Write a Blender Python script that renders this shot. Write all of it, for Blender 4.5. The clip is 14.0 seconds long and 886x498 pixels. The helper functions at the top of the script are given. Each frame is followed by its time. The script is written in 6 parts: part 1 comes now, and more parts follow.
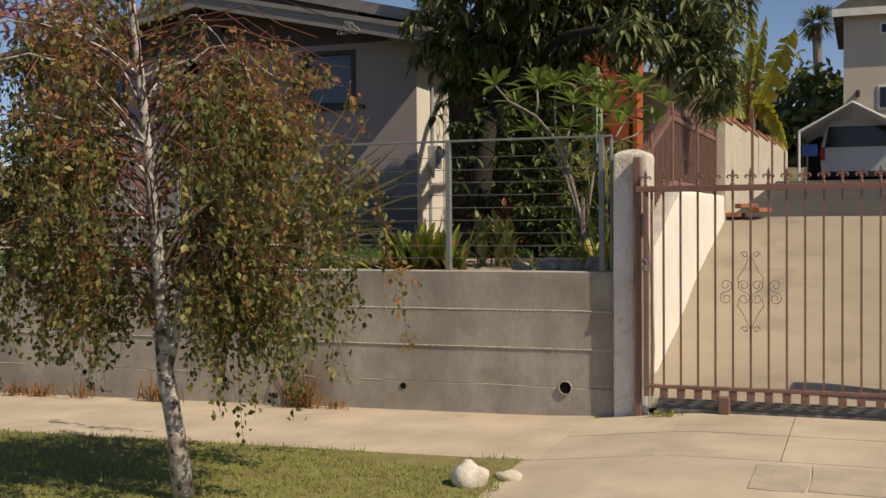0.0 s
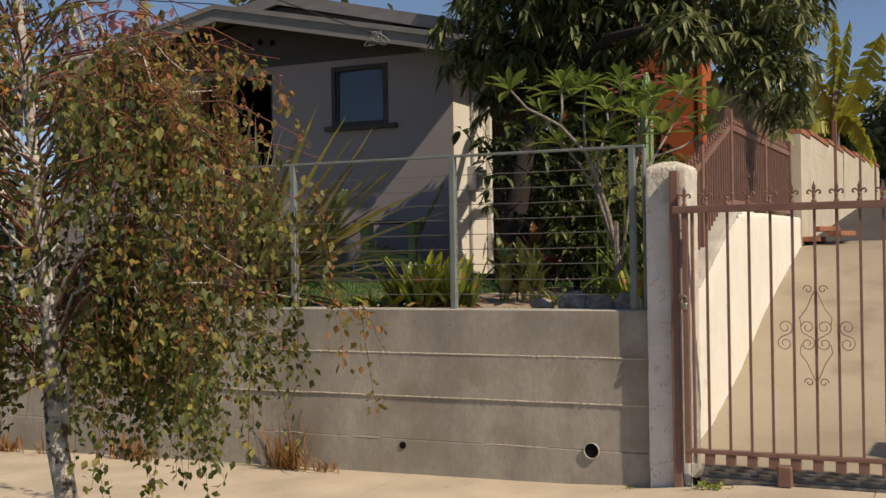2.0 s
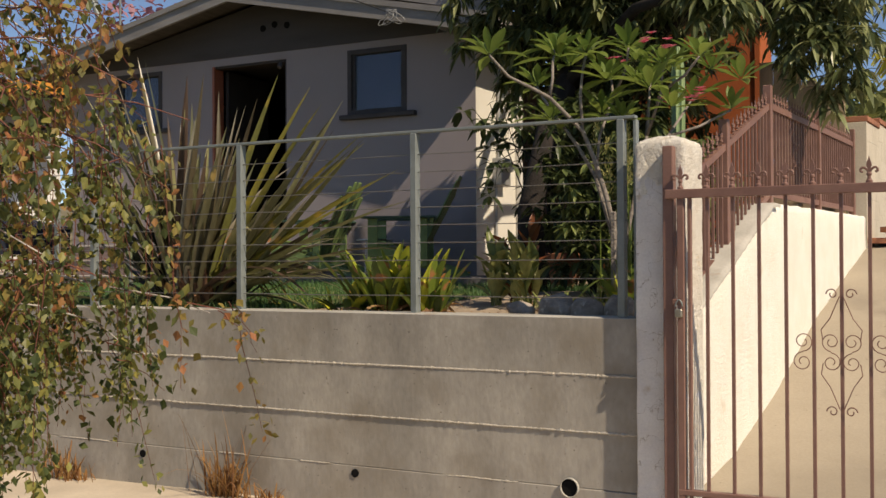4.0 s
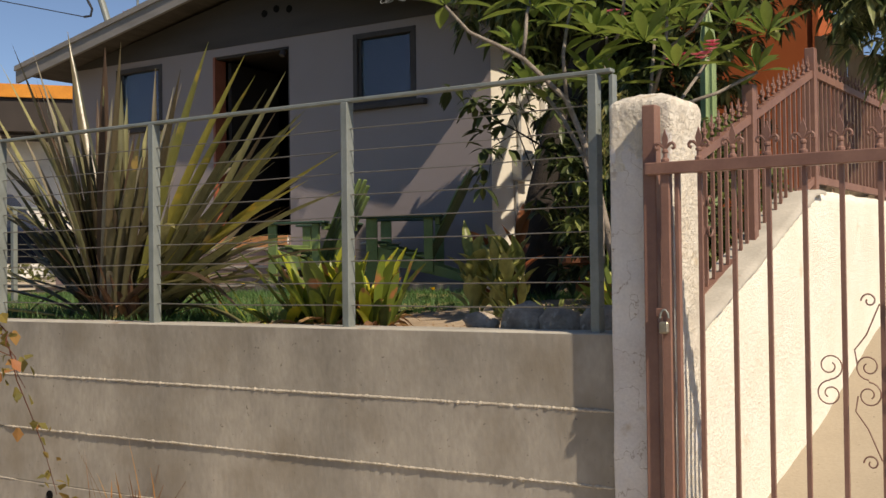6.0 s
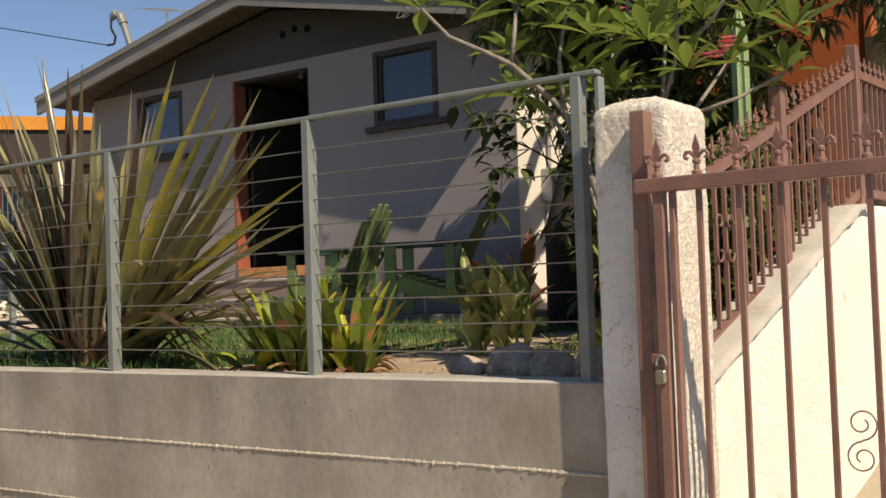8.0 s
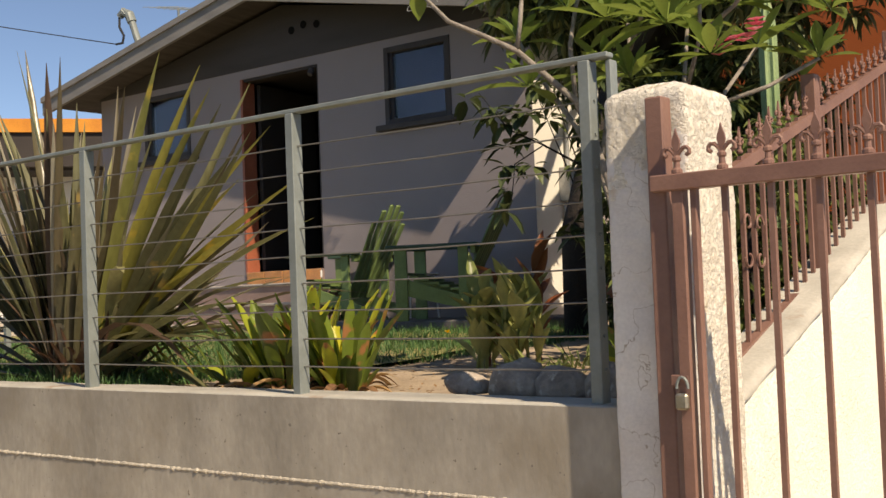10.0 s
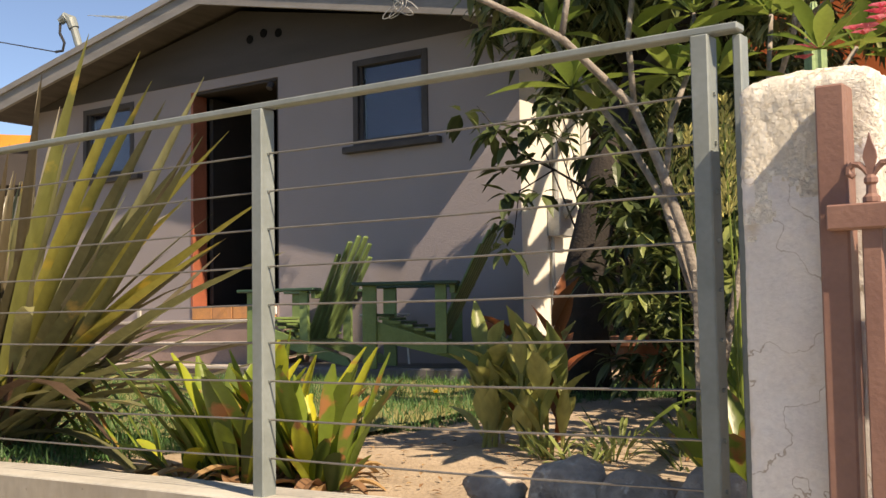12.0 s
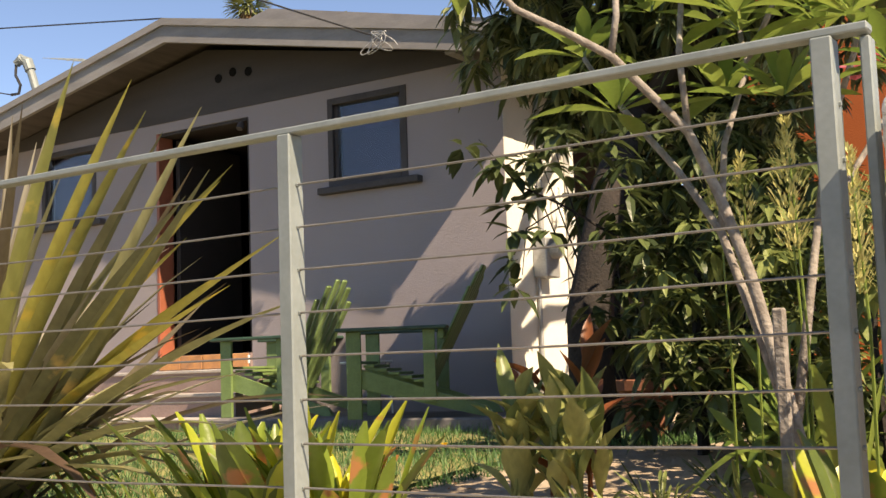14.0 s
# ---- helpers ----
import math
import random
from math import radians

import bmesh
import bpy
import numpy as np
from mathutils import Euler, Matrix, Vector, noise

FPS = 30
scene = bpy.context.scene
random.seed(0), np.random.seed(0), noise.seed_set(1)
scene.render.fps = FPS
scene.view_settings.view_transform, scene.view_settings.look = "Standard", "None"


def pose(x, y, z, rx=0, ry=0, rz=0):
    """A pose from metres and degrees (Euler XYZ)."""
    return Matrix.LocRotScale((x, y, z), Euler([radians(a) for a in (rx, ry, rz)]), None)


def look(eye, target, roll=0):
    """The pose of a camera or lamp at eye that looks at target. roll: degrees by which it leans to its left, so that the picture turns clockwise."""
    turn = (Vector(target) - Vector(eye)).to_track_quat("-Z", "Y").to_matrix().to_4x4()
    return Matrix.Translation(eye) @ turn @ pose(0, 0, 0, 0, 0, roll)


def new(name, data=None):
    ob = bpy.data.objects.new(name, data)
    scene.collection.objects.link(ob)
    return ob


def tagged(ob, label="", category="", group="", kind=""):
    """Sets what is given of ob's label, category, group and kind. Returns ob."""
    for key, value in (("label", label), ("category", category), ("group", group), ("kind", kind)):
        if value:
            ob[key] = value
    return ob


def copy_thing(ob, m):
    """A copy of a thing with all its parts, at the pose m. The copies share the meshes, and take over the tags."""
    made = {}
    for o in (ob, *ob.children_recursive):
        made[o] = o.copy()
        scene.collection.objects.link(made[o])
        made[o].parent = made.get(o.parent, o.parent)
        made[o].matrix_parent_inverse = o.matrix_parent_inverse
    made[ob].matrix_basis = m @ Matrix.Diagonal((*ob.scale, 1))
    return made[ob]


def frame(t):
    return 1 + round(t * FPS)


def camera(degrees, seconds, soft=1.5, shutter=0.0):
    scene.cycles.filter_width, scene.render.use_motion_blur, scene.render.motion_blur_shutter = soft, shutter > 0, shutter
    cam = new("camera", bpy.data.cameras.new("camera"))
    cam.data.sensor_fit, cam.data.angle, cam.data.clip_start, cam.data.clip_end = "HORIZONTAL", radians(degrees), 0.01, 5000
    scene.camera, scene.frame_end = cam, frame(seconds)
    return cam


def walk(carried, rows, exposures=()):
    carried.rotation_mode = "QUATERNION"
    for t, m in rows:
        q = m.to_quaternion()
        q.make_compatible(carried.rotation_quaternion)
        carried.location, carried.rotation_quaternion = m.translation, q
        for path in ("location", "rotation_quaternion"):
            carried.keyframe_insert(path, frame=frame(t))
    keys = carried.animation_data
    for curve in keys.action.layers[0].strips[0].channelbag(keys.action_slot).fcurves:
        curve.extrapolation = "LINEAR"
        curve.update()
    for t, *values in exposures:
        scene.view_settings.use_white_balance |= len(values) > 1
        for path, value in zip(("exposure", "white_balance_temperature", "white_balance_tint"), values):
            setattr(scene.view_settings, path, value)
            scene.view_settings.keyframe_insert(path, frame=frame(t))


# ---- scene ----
cam = camera(42.6, 14.0)
PATH = [
    (0, (0.609, 0.116, 1.444), (-0.089, 1.99, 1.403), -0.4),
    (0.5, (0.617, 0.508, 1.47), (-0.156, 2.352, 1.467), -1.2),
    (1, (0.676, 0.868, 1.446), (-0.194, 2.668, 1.421), -0.6),
    (1.5, (0.628, 1.284, 1.469), (-0.063, 3.161, 1.45), -0.2),
    (2, (0.647, 1.629, 1.46), (-0.195, 3.443, 1.468), -0.9),
    (2.5, (0.719, 1.99, 1.426), (-0.246, 3.742, 1.428), -0.1),
    (3, (0.694, 2.356, 1.441), (-0.218, 4.135, 1.491), -0.3),
    (3.5, (0.785, 2.696, 1.416), (-0.125, 4.476, 1.493), -0.5),
    (4, (0.783, 3.034, 1.385), (-0.196, 4.778, 1.405), -0.3),
    (4.2, (0.756, 3.179, 1.391), (-0.206, 4.932, 1.427), -0.3),
    (6.3, (0.674, 4.697, 1.34), (-0.477, 6.332, 1.383), -0.8),
    (6.5, (0.698, 4.834, 1.357), (-0.494, 6.439, 1.409), -0.8),
    (7, (0.695, 5.059, 1.377), (-0.542, 6.63, 1.422), -0.8),
    (7.5, (0.622, 5.157, 1.392), (-0.509, 6.805, 1.466), -1.7),
    (7.7, (0.614, 5.181, 1.394), (-0.561, 6.797, 1.469), -2.0),
    (9.8, (0.458, 5.523, 1.43), (-0.749, 7.115, 1.511), -2.0),
    (10, (0.434, 5.601, 1.427), (-0.787, 7.184, 1.507), -2.2),
    (10.5, (0.321, 5.791, 1.463), (-0.993, 7.297, 1.521), -1.5),
    (11, (0.036, 5.968, 1.487), (-1.22, 7.523, 1.571), -1.3),
    (11.5, (-0.191, 6.172, 1.506), (-1.335, 7.809, 1.596), -1.6),
    (12, (-0.384, 6.348, 1.525), (-1.528, 7.983, 1.658), -0.9),
    (12.5, (-0.646, 6.433, 1.549), (-1.65, 8.153, 1.736), -1.6),
    (13, (-0.72, 6.469, 1.55), (-1.703, 8.196, 1.773), -2.0),
    (13.5, (-0.742, 6.477, 1.544), (-1.783, 8.169, 1.777), -1.9),
    (14, (-0.771, 6.493, 1.546), (-1.839, 8.171, 1.754), -2.0),
]
walk(cam, [(t, look(eye, target, roll)) for t, eye, target, roll in PATH], [(0, 0.1, 7900, 12), (0.5, -0.07, 7900, 12), (1, 0.25, 7900, 12), (1.5, 0.17, 7900, 12), (2, 0.1, 7900, 12), (2.5, 0.36, 7900, 12), (3, 0.38, 7900, 12), (4.2, 0.3, 7900, 12), (7, 0.45, 8000, 12), (9.8, 0.65, 8300, 12), (10.5, 0.66, 8400, 13), (11, 0.8, 8500, 13), (12.5, 1.24, 8600, 14), (14, 1.42, 8650, 14)])

# ---- world, sun, exposure ----
SUN = Vector((0.92, -0.305, 1.0)).normalized()
world = bpy.data.worlds.new("world")
scene.world = world
world.use_nodes = True
sky = world.node_tree.nodes.new("ShaderNodeTexSky")
sky.sky_type, sky.sun_disc = "NISHITA", False
sky.sun_elevation = math.asin(SUN.z)
sky.sun_rotation = math.atan2(SUN.x, SUN.y)
sky.altitude, sky.air_density, sky.dust_density, sky.ozone_density = 1800, 0.75, 0.05, 4.6
world.node_tree.links.new(sky.outputs[0], world.node_tree.nodes["Background"].inputs[0])
world.node_tree.nodes["Background"].inputs[1].default_value = 0.10
sun = new("sun", bpy.data.lights.new("sun", "SUN"))
sun.data.energy, sun.data.angle, sun.data.color = 3.85, radians(0.55), (1.0, 0.93, 0.82)
sun.matrix_world = look(SUN * 40, (0, 0, 0))


# ---- materials ----
def mat(name, col, col2=None, rough=0.75, scale=4.0, fine=70.0, bump=0.15, metal=0.0, rnd=0.0, island=0.0, spec=0.4,
        stretch=(1, 1, 1), fine_amt=0.25, thin=0.0, third=None, bdist=0.01, knock=0.0, spot=None, spot_scale=14.0, spot_from=0.6, spot_soft=0.07,
        third_at=0.66, pits=None, pit_scale=90.0, pit_from=0.68, cracks=None):
    """Two-scale varied surface: col to col2 by a broad noise, fine grain by a small one; rnd by object, island by leaf."""
    m = bpy.data.materials.new(name)
    m.use_nodes = True
    nt = m.node_tree
    n, l = nt.nodes, nt.links
    b = n["Principled BSDF"]
    col2 = col2 or tuple(c * 0.75 for c in col)
    geo = n.new("ShaderNodeNewGeometry")
    mp = n.new("ShaderNodeMapping")
    mp.inputs["Scale"].default_value = stretch
    l.new(geo.outputs["Position"], mp.inputs[0])
    n1 = n.new("ShaderNodeTexNoise")
    n1.inputs["Scale"].default_value, n1.inputs["Detail"].default_value = scale, 6
    l.new(mp.outputs[0], n1.inputs["Vector"])
    n2 = n.new("ShaderNodeTexNoise")
    n2.inputs["Scale"].default_value, n2.inputs["Detail"].default_value = fine, 4
    l.new(mp.outputs[0], n2.inputs["Vector"])
    ramp = n.new("ShaderNodeValToRGB")
    ramp.color_ramp.elements[0].position, ramp.color_ramp.elements[1].position = 0.32, 0.68
    ramp.color_ramp.elements[0].color, ramp.color_ramp.elements[1].color = (*col2, 1), (*col, 1)
    fac = n1.outputs["Fac"]
    if island:
        add = n.new("ShaderNodeMath")
        add.operation, add.use_clamp = "MULTIPLY_ADD", True
        l.new(geo.outputs["Random Per Island"], add.inputs[0])
        add.inputs[1].default_value, add.inputs[2].default_value = island, 0.5 - island / 2
        fac = add.outputs[0]
        ramp.color_ramp.elements[0].position, ramp.color_ramp.elements[1].position = 0.05, 0.95
        if third:
            e = ramp.color_ramp.elements.new(third_at)
            e.color = (*third, 1)
    l.new(fac, ramp.inputs[0])
    val = n.new("ShaderNodeMath")
    val.operation = "MULTIPLY_ADD"
    l.new(n2.outputs["Fac"], val.inputs[0])
    val.inputs[1].default_value, val.inputs[2].default_value = fine_amt * 2, 1 - fine_amt
    last = val.outputs[0]
    if rnd:
        info = n.new("ShaderNodeObjectInfo")
        r = n.new("ShaderNodeMath")
        r.operation = "MULTIPLY_ADD"
        l.new(info.outputs["Random"], r.inputs[0])
        r.inputs[1].default_value, r.inputs[2].default_value = rnd * 2, 1 - rnd
        mul = n.new("ShaderNodeMath")
        mul.operation = "MULTIPLY"
        l.new(last, mul.inputs[0]), l.new(r.outputs[0], mul.inputs[1])
        last = mul.outputs[0]
    hsv = n.new("ShaderNodeHueSaturation")
    l.new(last, hsv.inputs["Value"]), l.new(ramp.outputs[0], hsv.inputs["Color"])
    colour = hsv.outputs[0]
    if spot:
        n4 = n.new("ShaderNodeTexNoise")
        n4.inputs["Scale"].default_value, n4.inputs["Detail"].default_value = spot_scale, 5
        l.new(geo.outputs["Position"], n4.inputs["Vector"])
        edge = n.new("ShaderNodeMapRange")
        edge.inputs["From Min"].default_value, edge.inputs["From Max"].default_value = spot_from, spot_from + spot_soft
        l.new(n4.outputs["Fac"], edge.inputs["Value"])
        blend = n.new("ShaderNodeMix")
        blend.data_type = "RGBA"
        l.new(edge.outputs[0], blend.inputs["Factor"]), l.new(colour, blend.inputs["A"])
        blend.inputs["B"].default_value = (*spot, 1)
        colour = blend.outputs["Result"]
    if pits:
        n5 = n.new("ShaderNodeTexNoise")
        n5.inputs["Scale"].default_value, n5.inputs["Detail"].default_value = pit_scale, 2
        l.new(geo.outputs["Position"], n5.inputs["Vector"])
        rim = n.new("ShaderNodeMapRange")
        rim.inputs["From Min"].default_value, rim.inputs["From Max"].default_value = pit_from, pit_from + 0.04
        l.new(n5.outputs["Fac"], rim.inputs["Value"])
        dot = n.new("ShaderNodeMix")
        dot.data_type = "RGBA"
        l.new(rim.outputs[0], dot.inputs["Factor"]), l.new(colour, dot.inputs["A"])
        dot.inputs["B"].default_value = (*pits, 1)
        colour = dot.outputs["Result"]
    if cracks:
        n6 = n.new("ShaderNodeTexNoise")
        n6.inputs["Scale"].default_value, n6.inputs["Detail"].default_value = 5.0, 5
        l.new(geo.outputs["Position"], n6.inputs["Vector"])
        gap = n.new("ShaderNodeMath")
        gap.operation = "COMPARE"
        gap.inputs[1].default_value, gap.inputs[2].default_value = 0.5, 0.0026
        l.new(n6.outputs["Fac"], gap.inputs[0])
        line = n.new("ShaderNodeMix")
        line.data_type = "RGBA"
        l.new(gap.outputs[0], line.inputs["Factor"]), l.new(colour, line.inputs["A"])
        line.inputs["B"].default_value = (*cracks, 1)
        colour = line.outputs["Result"]
    l.new(colour, b.inputs["Base Color"])
    b.inputs["Roughness"].default_value, b.inputs["Metallic"].default_value = rough, metal
    b.inputs["Specular IOR Level"].default_value = spec
    if bump:
        bp = n.new("ShaderNodeBump")
        bp.inputs["Strength"].default_value, bp.inputs["Distance"].default_value = bump, bdist
        height = n2.outputs["Fac"]
        if knock:
            n3 = n.new("ShaderNodeTexNoise")
            n3.inputs["Scale"].default_value, n3.inputs["Detail"].default_value, n3.inputs["Roughness"].default_value = knock, 7, 0.68
            l.new(mp.outputs[0], n3.inputs["Vector"])
            flat = n.new("ShaderNodeMapRange")
            flat.inputs["From Min"].default_value, flat.inputs["From Max"].default_value = 0.42, 0.56
            l.new(n3.outputs["Fac"], flat.inputs["Value"])
            both = n.new("ShaderNodeMath")
            both.operation = "MULTIPLY_ADD"
            l.new(n2.outputs["Fac"], both.inputs[0])
            both.inputs[1].default_value = 0.25
            l.new(flat.outputs[0], both.inputs[2])
            height = both.outputs[0]
        l.new(height, bp.inputs["Height"])
        l.new(bp.outputs[0], b.inputs["Normal"])
    if thin:
        tr = n.new("ShaderNodeBsdfTranslucent")
        mix = n.new("ShaderNodeMixShader")
        mix.inputs[0].default_value = thin
        l.new(colour, tr.inputs[0])
        l.new(b.outputs[0], mix.inputs[1]), l.new(tr.outputs[0], mix.inputs[2])
        l.new(mix.outputs[0], n["Material Output"].inputs[0])
    return m


CONCRETE = mat("cast_concrete", (0.41, 0.375, 0.325), (0.245, 0.224, 0.195), 0.85, 2.6, 45, 0.3, stretch=(1, 1, 0.45), fine_amt=0.22, bdist=0.005, spot=(0.235, 0.20, 0.155), spot_scale=2.8, spot_from=0.5, spot_soft=0.3, pits=(0.17, 0.15, 0.13), pit_scale=48, pit_from=0.715)
CRUMB = mat("crumbled_concrete", (0.56, 0.505, 0.43), (0.36, 0.32, 0.265), 0.95, 60, 190, 0.6, fine_amt=0.35)
CAPCON = mat("trowelled_concrete", (0.48, 0.455, 0.405), (0.35, 0.33, 0.29), 0.85, 4, 60, 0.25, fine_amt=0.16, spot=(0.33, 0.25, 0.19), spot_scale=5, spot_from=0.64, spot_soft=0.1)
WALK = mat("pavement_concrete", (0.58, 0.49, 0.38), (0.44, 0.37, 0.285), 0.9, 2.2, 60, 0.2, rnd=0.05, fine_amt=0.12, spot=(0.40, 0.33, 0.25), spot_scale=3.2, spot_from=0.66)
DRIVE = mat("driveway_concrete", (0.385, 0.328, 0.252), (0.31, 0.262, 0.20), 0.9, 0.9, 60, 0.25, fine_amt=0.14, spot=(0.25, 0.21, 0.165), spot_scale=1.6, spot_from=0.58, spot_soft=0.2, pits=(0.22, 0.185, 0.145), pit_scale=30, pit_from=0.72)
ASPHALT = mat("asphalt", (0.062, 0.06, 0.057), (0.042, 0.041, 0.04), 0.92, 1.5, 150, 0.5)
PATCH = mat("patched_concrete", (0.50, 0.425, 0.34), (0.40, 0.335, 0.265), 0.95, 5, 60, 0.4, fine_amt=0.14)
WHITE_STUCCO = mat("white_stucco", (0.88, 0.85, 0.765), (0.83, 0.79, 0.69), 0.9, 5, 110, 0.55, fine_amt=0.08, bdist=0.007, knock=46, spot=(0.66, 0.56, 0.42), spot_scale=3.0, spot_from=0.66, spot_soft=0.12)
# Lavender-grey holds the front's shade; the rough spatter is tinted as sunlit white.
SHADED_PILLAR_STUCCO = mat("shaded_lavender_grey_stucco", (0.76, 0.73, 0.695), (0.64, 0.605, 0.58), 0.95, 6, 90, 0.3, fine_amt=0.14, bdist=0.005, knock=20, spot=(0.55, 0.47, 0.38), spot_scale=9, spot_from=0.64, spot_soft=0.1, cracks=(0.44, 0.385, 0.33))
SUNLIT_SPATTER = mat("sunlit_spattered_rough_stucco", (0.80, 0.755, 0.67), (0.68, 0.62, 0.53), 0.95, 9, 120, 0.65, fine_amt=0.16, bdist=0.009, knock=50, spot=(0.58, 0.47, 0.32), spot_scale=12, spot_from=0.64, spot_soft=0.1)
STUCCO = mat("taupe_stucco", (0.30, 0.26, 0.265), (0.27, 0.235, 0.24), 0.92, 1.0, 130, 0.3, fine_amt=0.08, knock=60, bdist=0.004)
# Much paler than the front stucco: the side wall's sunlight is in the colour.
SUNLIT_CREAM = mat("sunlit_cream_stucco", (0.70, 0.67, 0.60), (0.64, 0.61, 0.54), 0.92, 1.5, 90, 0.3, fine_amt=0.1)
# Gable grey is darkened to carry the shade below the roof overhang.
GABLE = mat("shaded_grey_gable_paint", (0.066, 0.058, 0.056), (0.050, 0.044, 0.043), 0.8, 2, 60, 0.1, fine_amt=0.12, stretch=(0.6, 1, 3))
TRIM = mat("grey_trim_paint", (0.245, 0.23, 0.218), (0.185, 0.173, 0.165), 0.65, 5, 60, 0.15, fine_amt=0.14, stretch=(0.5, 1, 2))
# Soffit colour is likewise lowered to hold the eave's shade.
SOFFIT = mat("shaded_soffit_paint", (0.085, 0.07, 0.062), (0.055, 0.044, 0.038), 0.85, 5, 60, 0.2, stretch=(3, 0.5, 1))
SHINGLE = mat("roof_shingles", (0.16, 0.15, 0.14), (0.10, 0.095, 0.09), 0.95, 3, 50, 0.6, rnd=0.12)
RED_PAINT = mat("red_brown_paint", (0.33, 0.10, 0.055), (0.25, 0.075, 0.04), 0.5, 5, 60, 0.1)
# Near-black colour stands in for the shade of unlit interiors and porches.
SHADED_DARK = mat("shaded_dark_room", (0.035, 0.027, 0.024), None, 0.7, 3, 60, 0.1)
STEP_PAINT = mat("brown_painted_step", (0.29, 0.205, 0.18), (0.22, 0.155, 0.135), 0.7, 4, 80, 0.15)
TREAD = mat("worn_grey_tread", (0.45, 0.40, 0.36), (0.35, 0.31, 0.28), 0.8, 4, 80, 0.15)
TILE = mat("terracotta_tile", (0.52, 0.24, 0.08), (0.36, 0.17, 0.075), 0.45, 6, 60, 0.1, rnd=0.25)
FRAME = mat("dark_window_frame", (0.07, 0.062, 0.062), None, 0.7, 5, 60, 0.1, spec=0.25)
CURTAIN = mat("blue_grey_blind", (0.065, 0.065, 0.12), (0.05, 0.05, 0.095), 0.9, 2, 60, 0.1)
GALV = mat("galvanised_steel", (0.235, 0.262, 0.255), (0.185, 0.208, 0.20), 0.5, 9, 80, 0.06, metal=0.15, fine_amt=0.12, spec=0.35)
CABLE = mat("steel_cable", (0.24, 0.23, 0.22), None, 0.45, 12, 80, 0.05, metal=0.6)
IRON = mat("rose_brown_iron_paint", (0.245, 0.135, 0.105), (0.19, 0.10, 0.08), 0.5, 9, 90, 0.12, fine_amt=0.12)
GRILLE = mat("drain_steel", (0.33, 0.30, 0.27), (0.2, 0.17, 0.14), 0.5, 12, 80, 0.2, metal=0.5)
BRASS = mat("worn_padlock_metal", (0.42, 0.38, 0.31), (0.3, 0.26, 0.2), 0.4, 30, 90, 0.1, metal=0.8)
# Flat black that paints the shade inside holes and the drain channel.
PVC = mat("black_recess_shade", (0.012, 0.012, 0.012), None, 0.95, spec=0.05)
PALE = mat("pale_pipe_rim", (0.5, 0.48, 0.43), None, 0.6)
BARK_BIRCH = mat("birch_bark", (0.66, 0.62, 0.57), (0.17, 0.13, 0.11), 0.8, 9, 60, 0.5, stretch=(1, 1, 1.5), fine_amt=0.25, spot=(0.09, 0.065, 0.055), spot_scale=24, spot_from=0.56, spot_soft=0.05)
TWIG = mat("red_brown_twig", (0.23, 0.075, 0.05), (0.14, 0.06, 0.04), 0.7, 9, 60, 0.1)
BIRCH_LEAF = mat("birch_leaf", (0.36, 0.32, 0.09), (0.075, 0.10, 0.036), 0.45, island=1.0, third=(0.16, 0.18, 0.06), third_at=0.6, thin=0.45, fine_amt=0.2, spec=0.35)
BIRCH_RUST = mat("rusty_birch_leaf", (0.46, 0.19, 0.09), (0.17, 0.16, 0.055), 0.5, island=1.0, third=(0.34, 0.26, 0.075), third_at=0.5, thin=0.48, fine_amt=0.2, spec=0.3)
BARK_GREY = mat("grey_bark", (0.29, 0.255, 0.22), (0.16, 0.135, 0.115), 0.85, 26, 80, 0.6)
BARK_DARK = mat("dark_bark", (0.032, 0.024, 0.02), (0.015, 0.012, 0.010), 0.9, 9, 60, 0.8)
PLUM_LEAF = mat("plumeria_leaf", (0.30, 0.37, 0.085), (0.10, 0.165, 0.035), 0.36, island=0.9, thin=0.42, fine_amt=0.15)
MANGO_LEAF = mat("mango_leaf", (0.32, 0.34, 0.155), (0.05, 0.07, 0.028), 0.34, island=0.95, third=(0.13, 0.155, 0.06), third_at=0.6, thin=0.3, fine_amt=0.15)
SHRUB_LEAF = mat("shrub_leaf", (0.115, 0.145, 0.05), (0.03, 0.046, 0.019), 0.38, island=0.9, thin=0.25, fine_amt=0.15)
FLAX_LEAF = mat("flax_leaf", (0.35, 0.33, 0.16), (0.10, 0.065, 0.047), 0.3, island=0.95, third=(0.15, 0.15, 0.075), third_at=0.6, thin=0.24, fine=34, fine_amt=0.42, stretch=(1, 1, 0.2), spot=(0.44, 0.31, 0.11), spot_scale=7, spot_from=0.66, spot_soft=0.08)
FLAX_REACH = mat("yellow_edged_flax_leaf", (0.46, 0.40, 0.09), (0.15, 0.165, 0.06), 0.32, island=0.95, thin=0.3, fine=34, fine_amt=0.35, stretch=(1, 1, 0.2), spot=(0.55, 0.40, 0.08), spot_scale=6, spot_from=0.6, spot_soft=0.1)
# Grey-buff copy of the flax colour, painting the pale sheen on some leaves.
FLAX_PALE = mat("highlight_flax_leaf", (0.38, 0.35, 0.27), (0.21, 0.18, 0.13), 0.4, island=0.95, thin=0.18, fine=30, fine_amt=0.35, stretch=(1, 1, 0.2))
FLAX_DEAD = mat("dead_flax_leaf", (0.24, 0.12, 0.06), (0.09, 0.05, 0.032), 0.8, island=0.95, thin=0.1, fine_amt=0.3)
BROM_LEAF = mat("yellow_green_strap_leaf", (0.68, 0.62, 0.06), (0.085, 0.12, 0.03), 0.33, island=0.95, third=(0.25, 0.33, 0.05), third_at=0.6, thin=0.42, fine=26, fine_amt=0.28, spot=(0.46, 0.20, 0.08), spot_scale=9, spot_from=0.58)
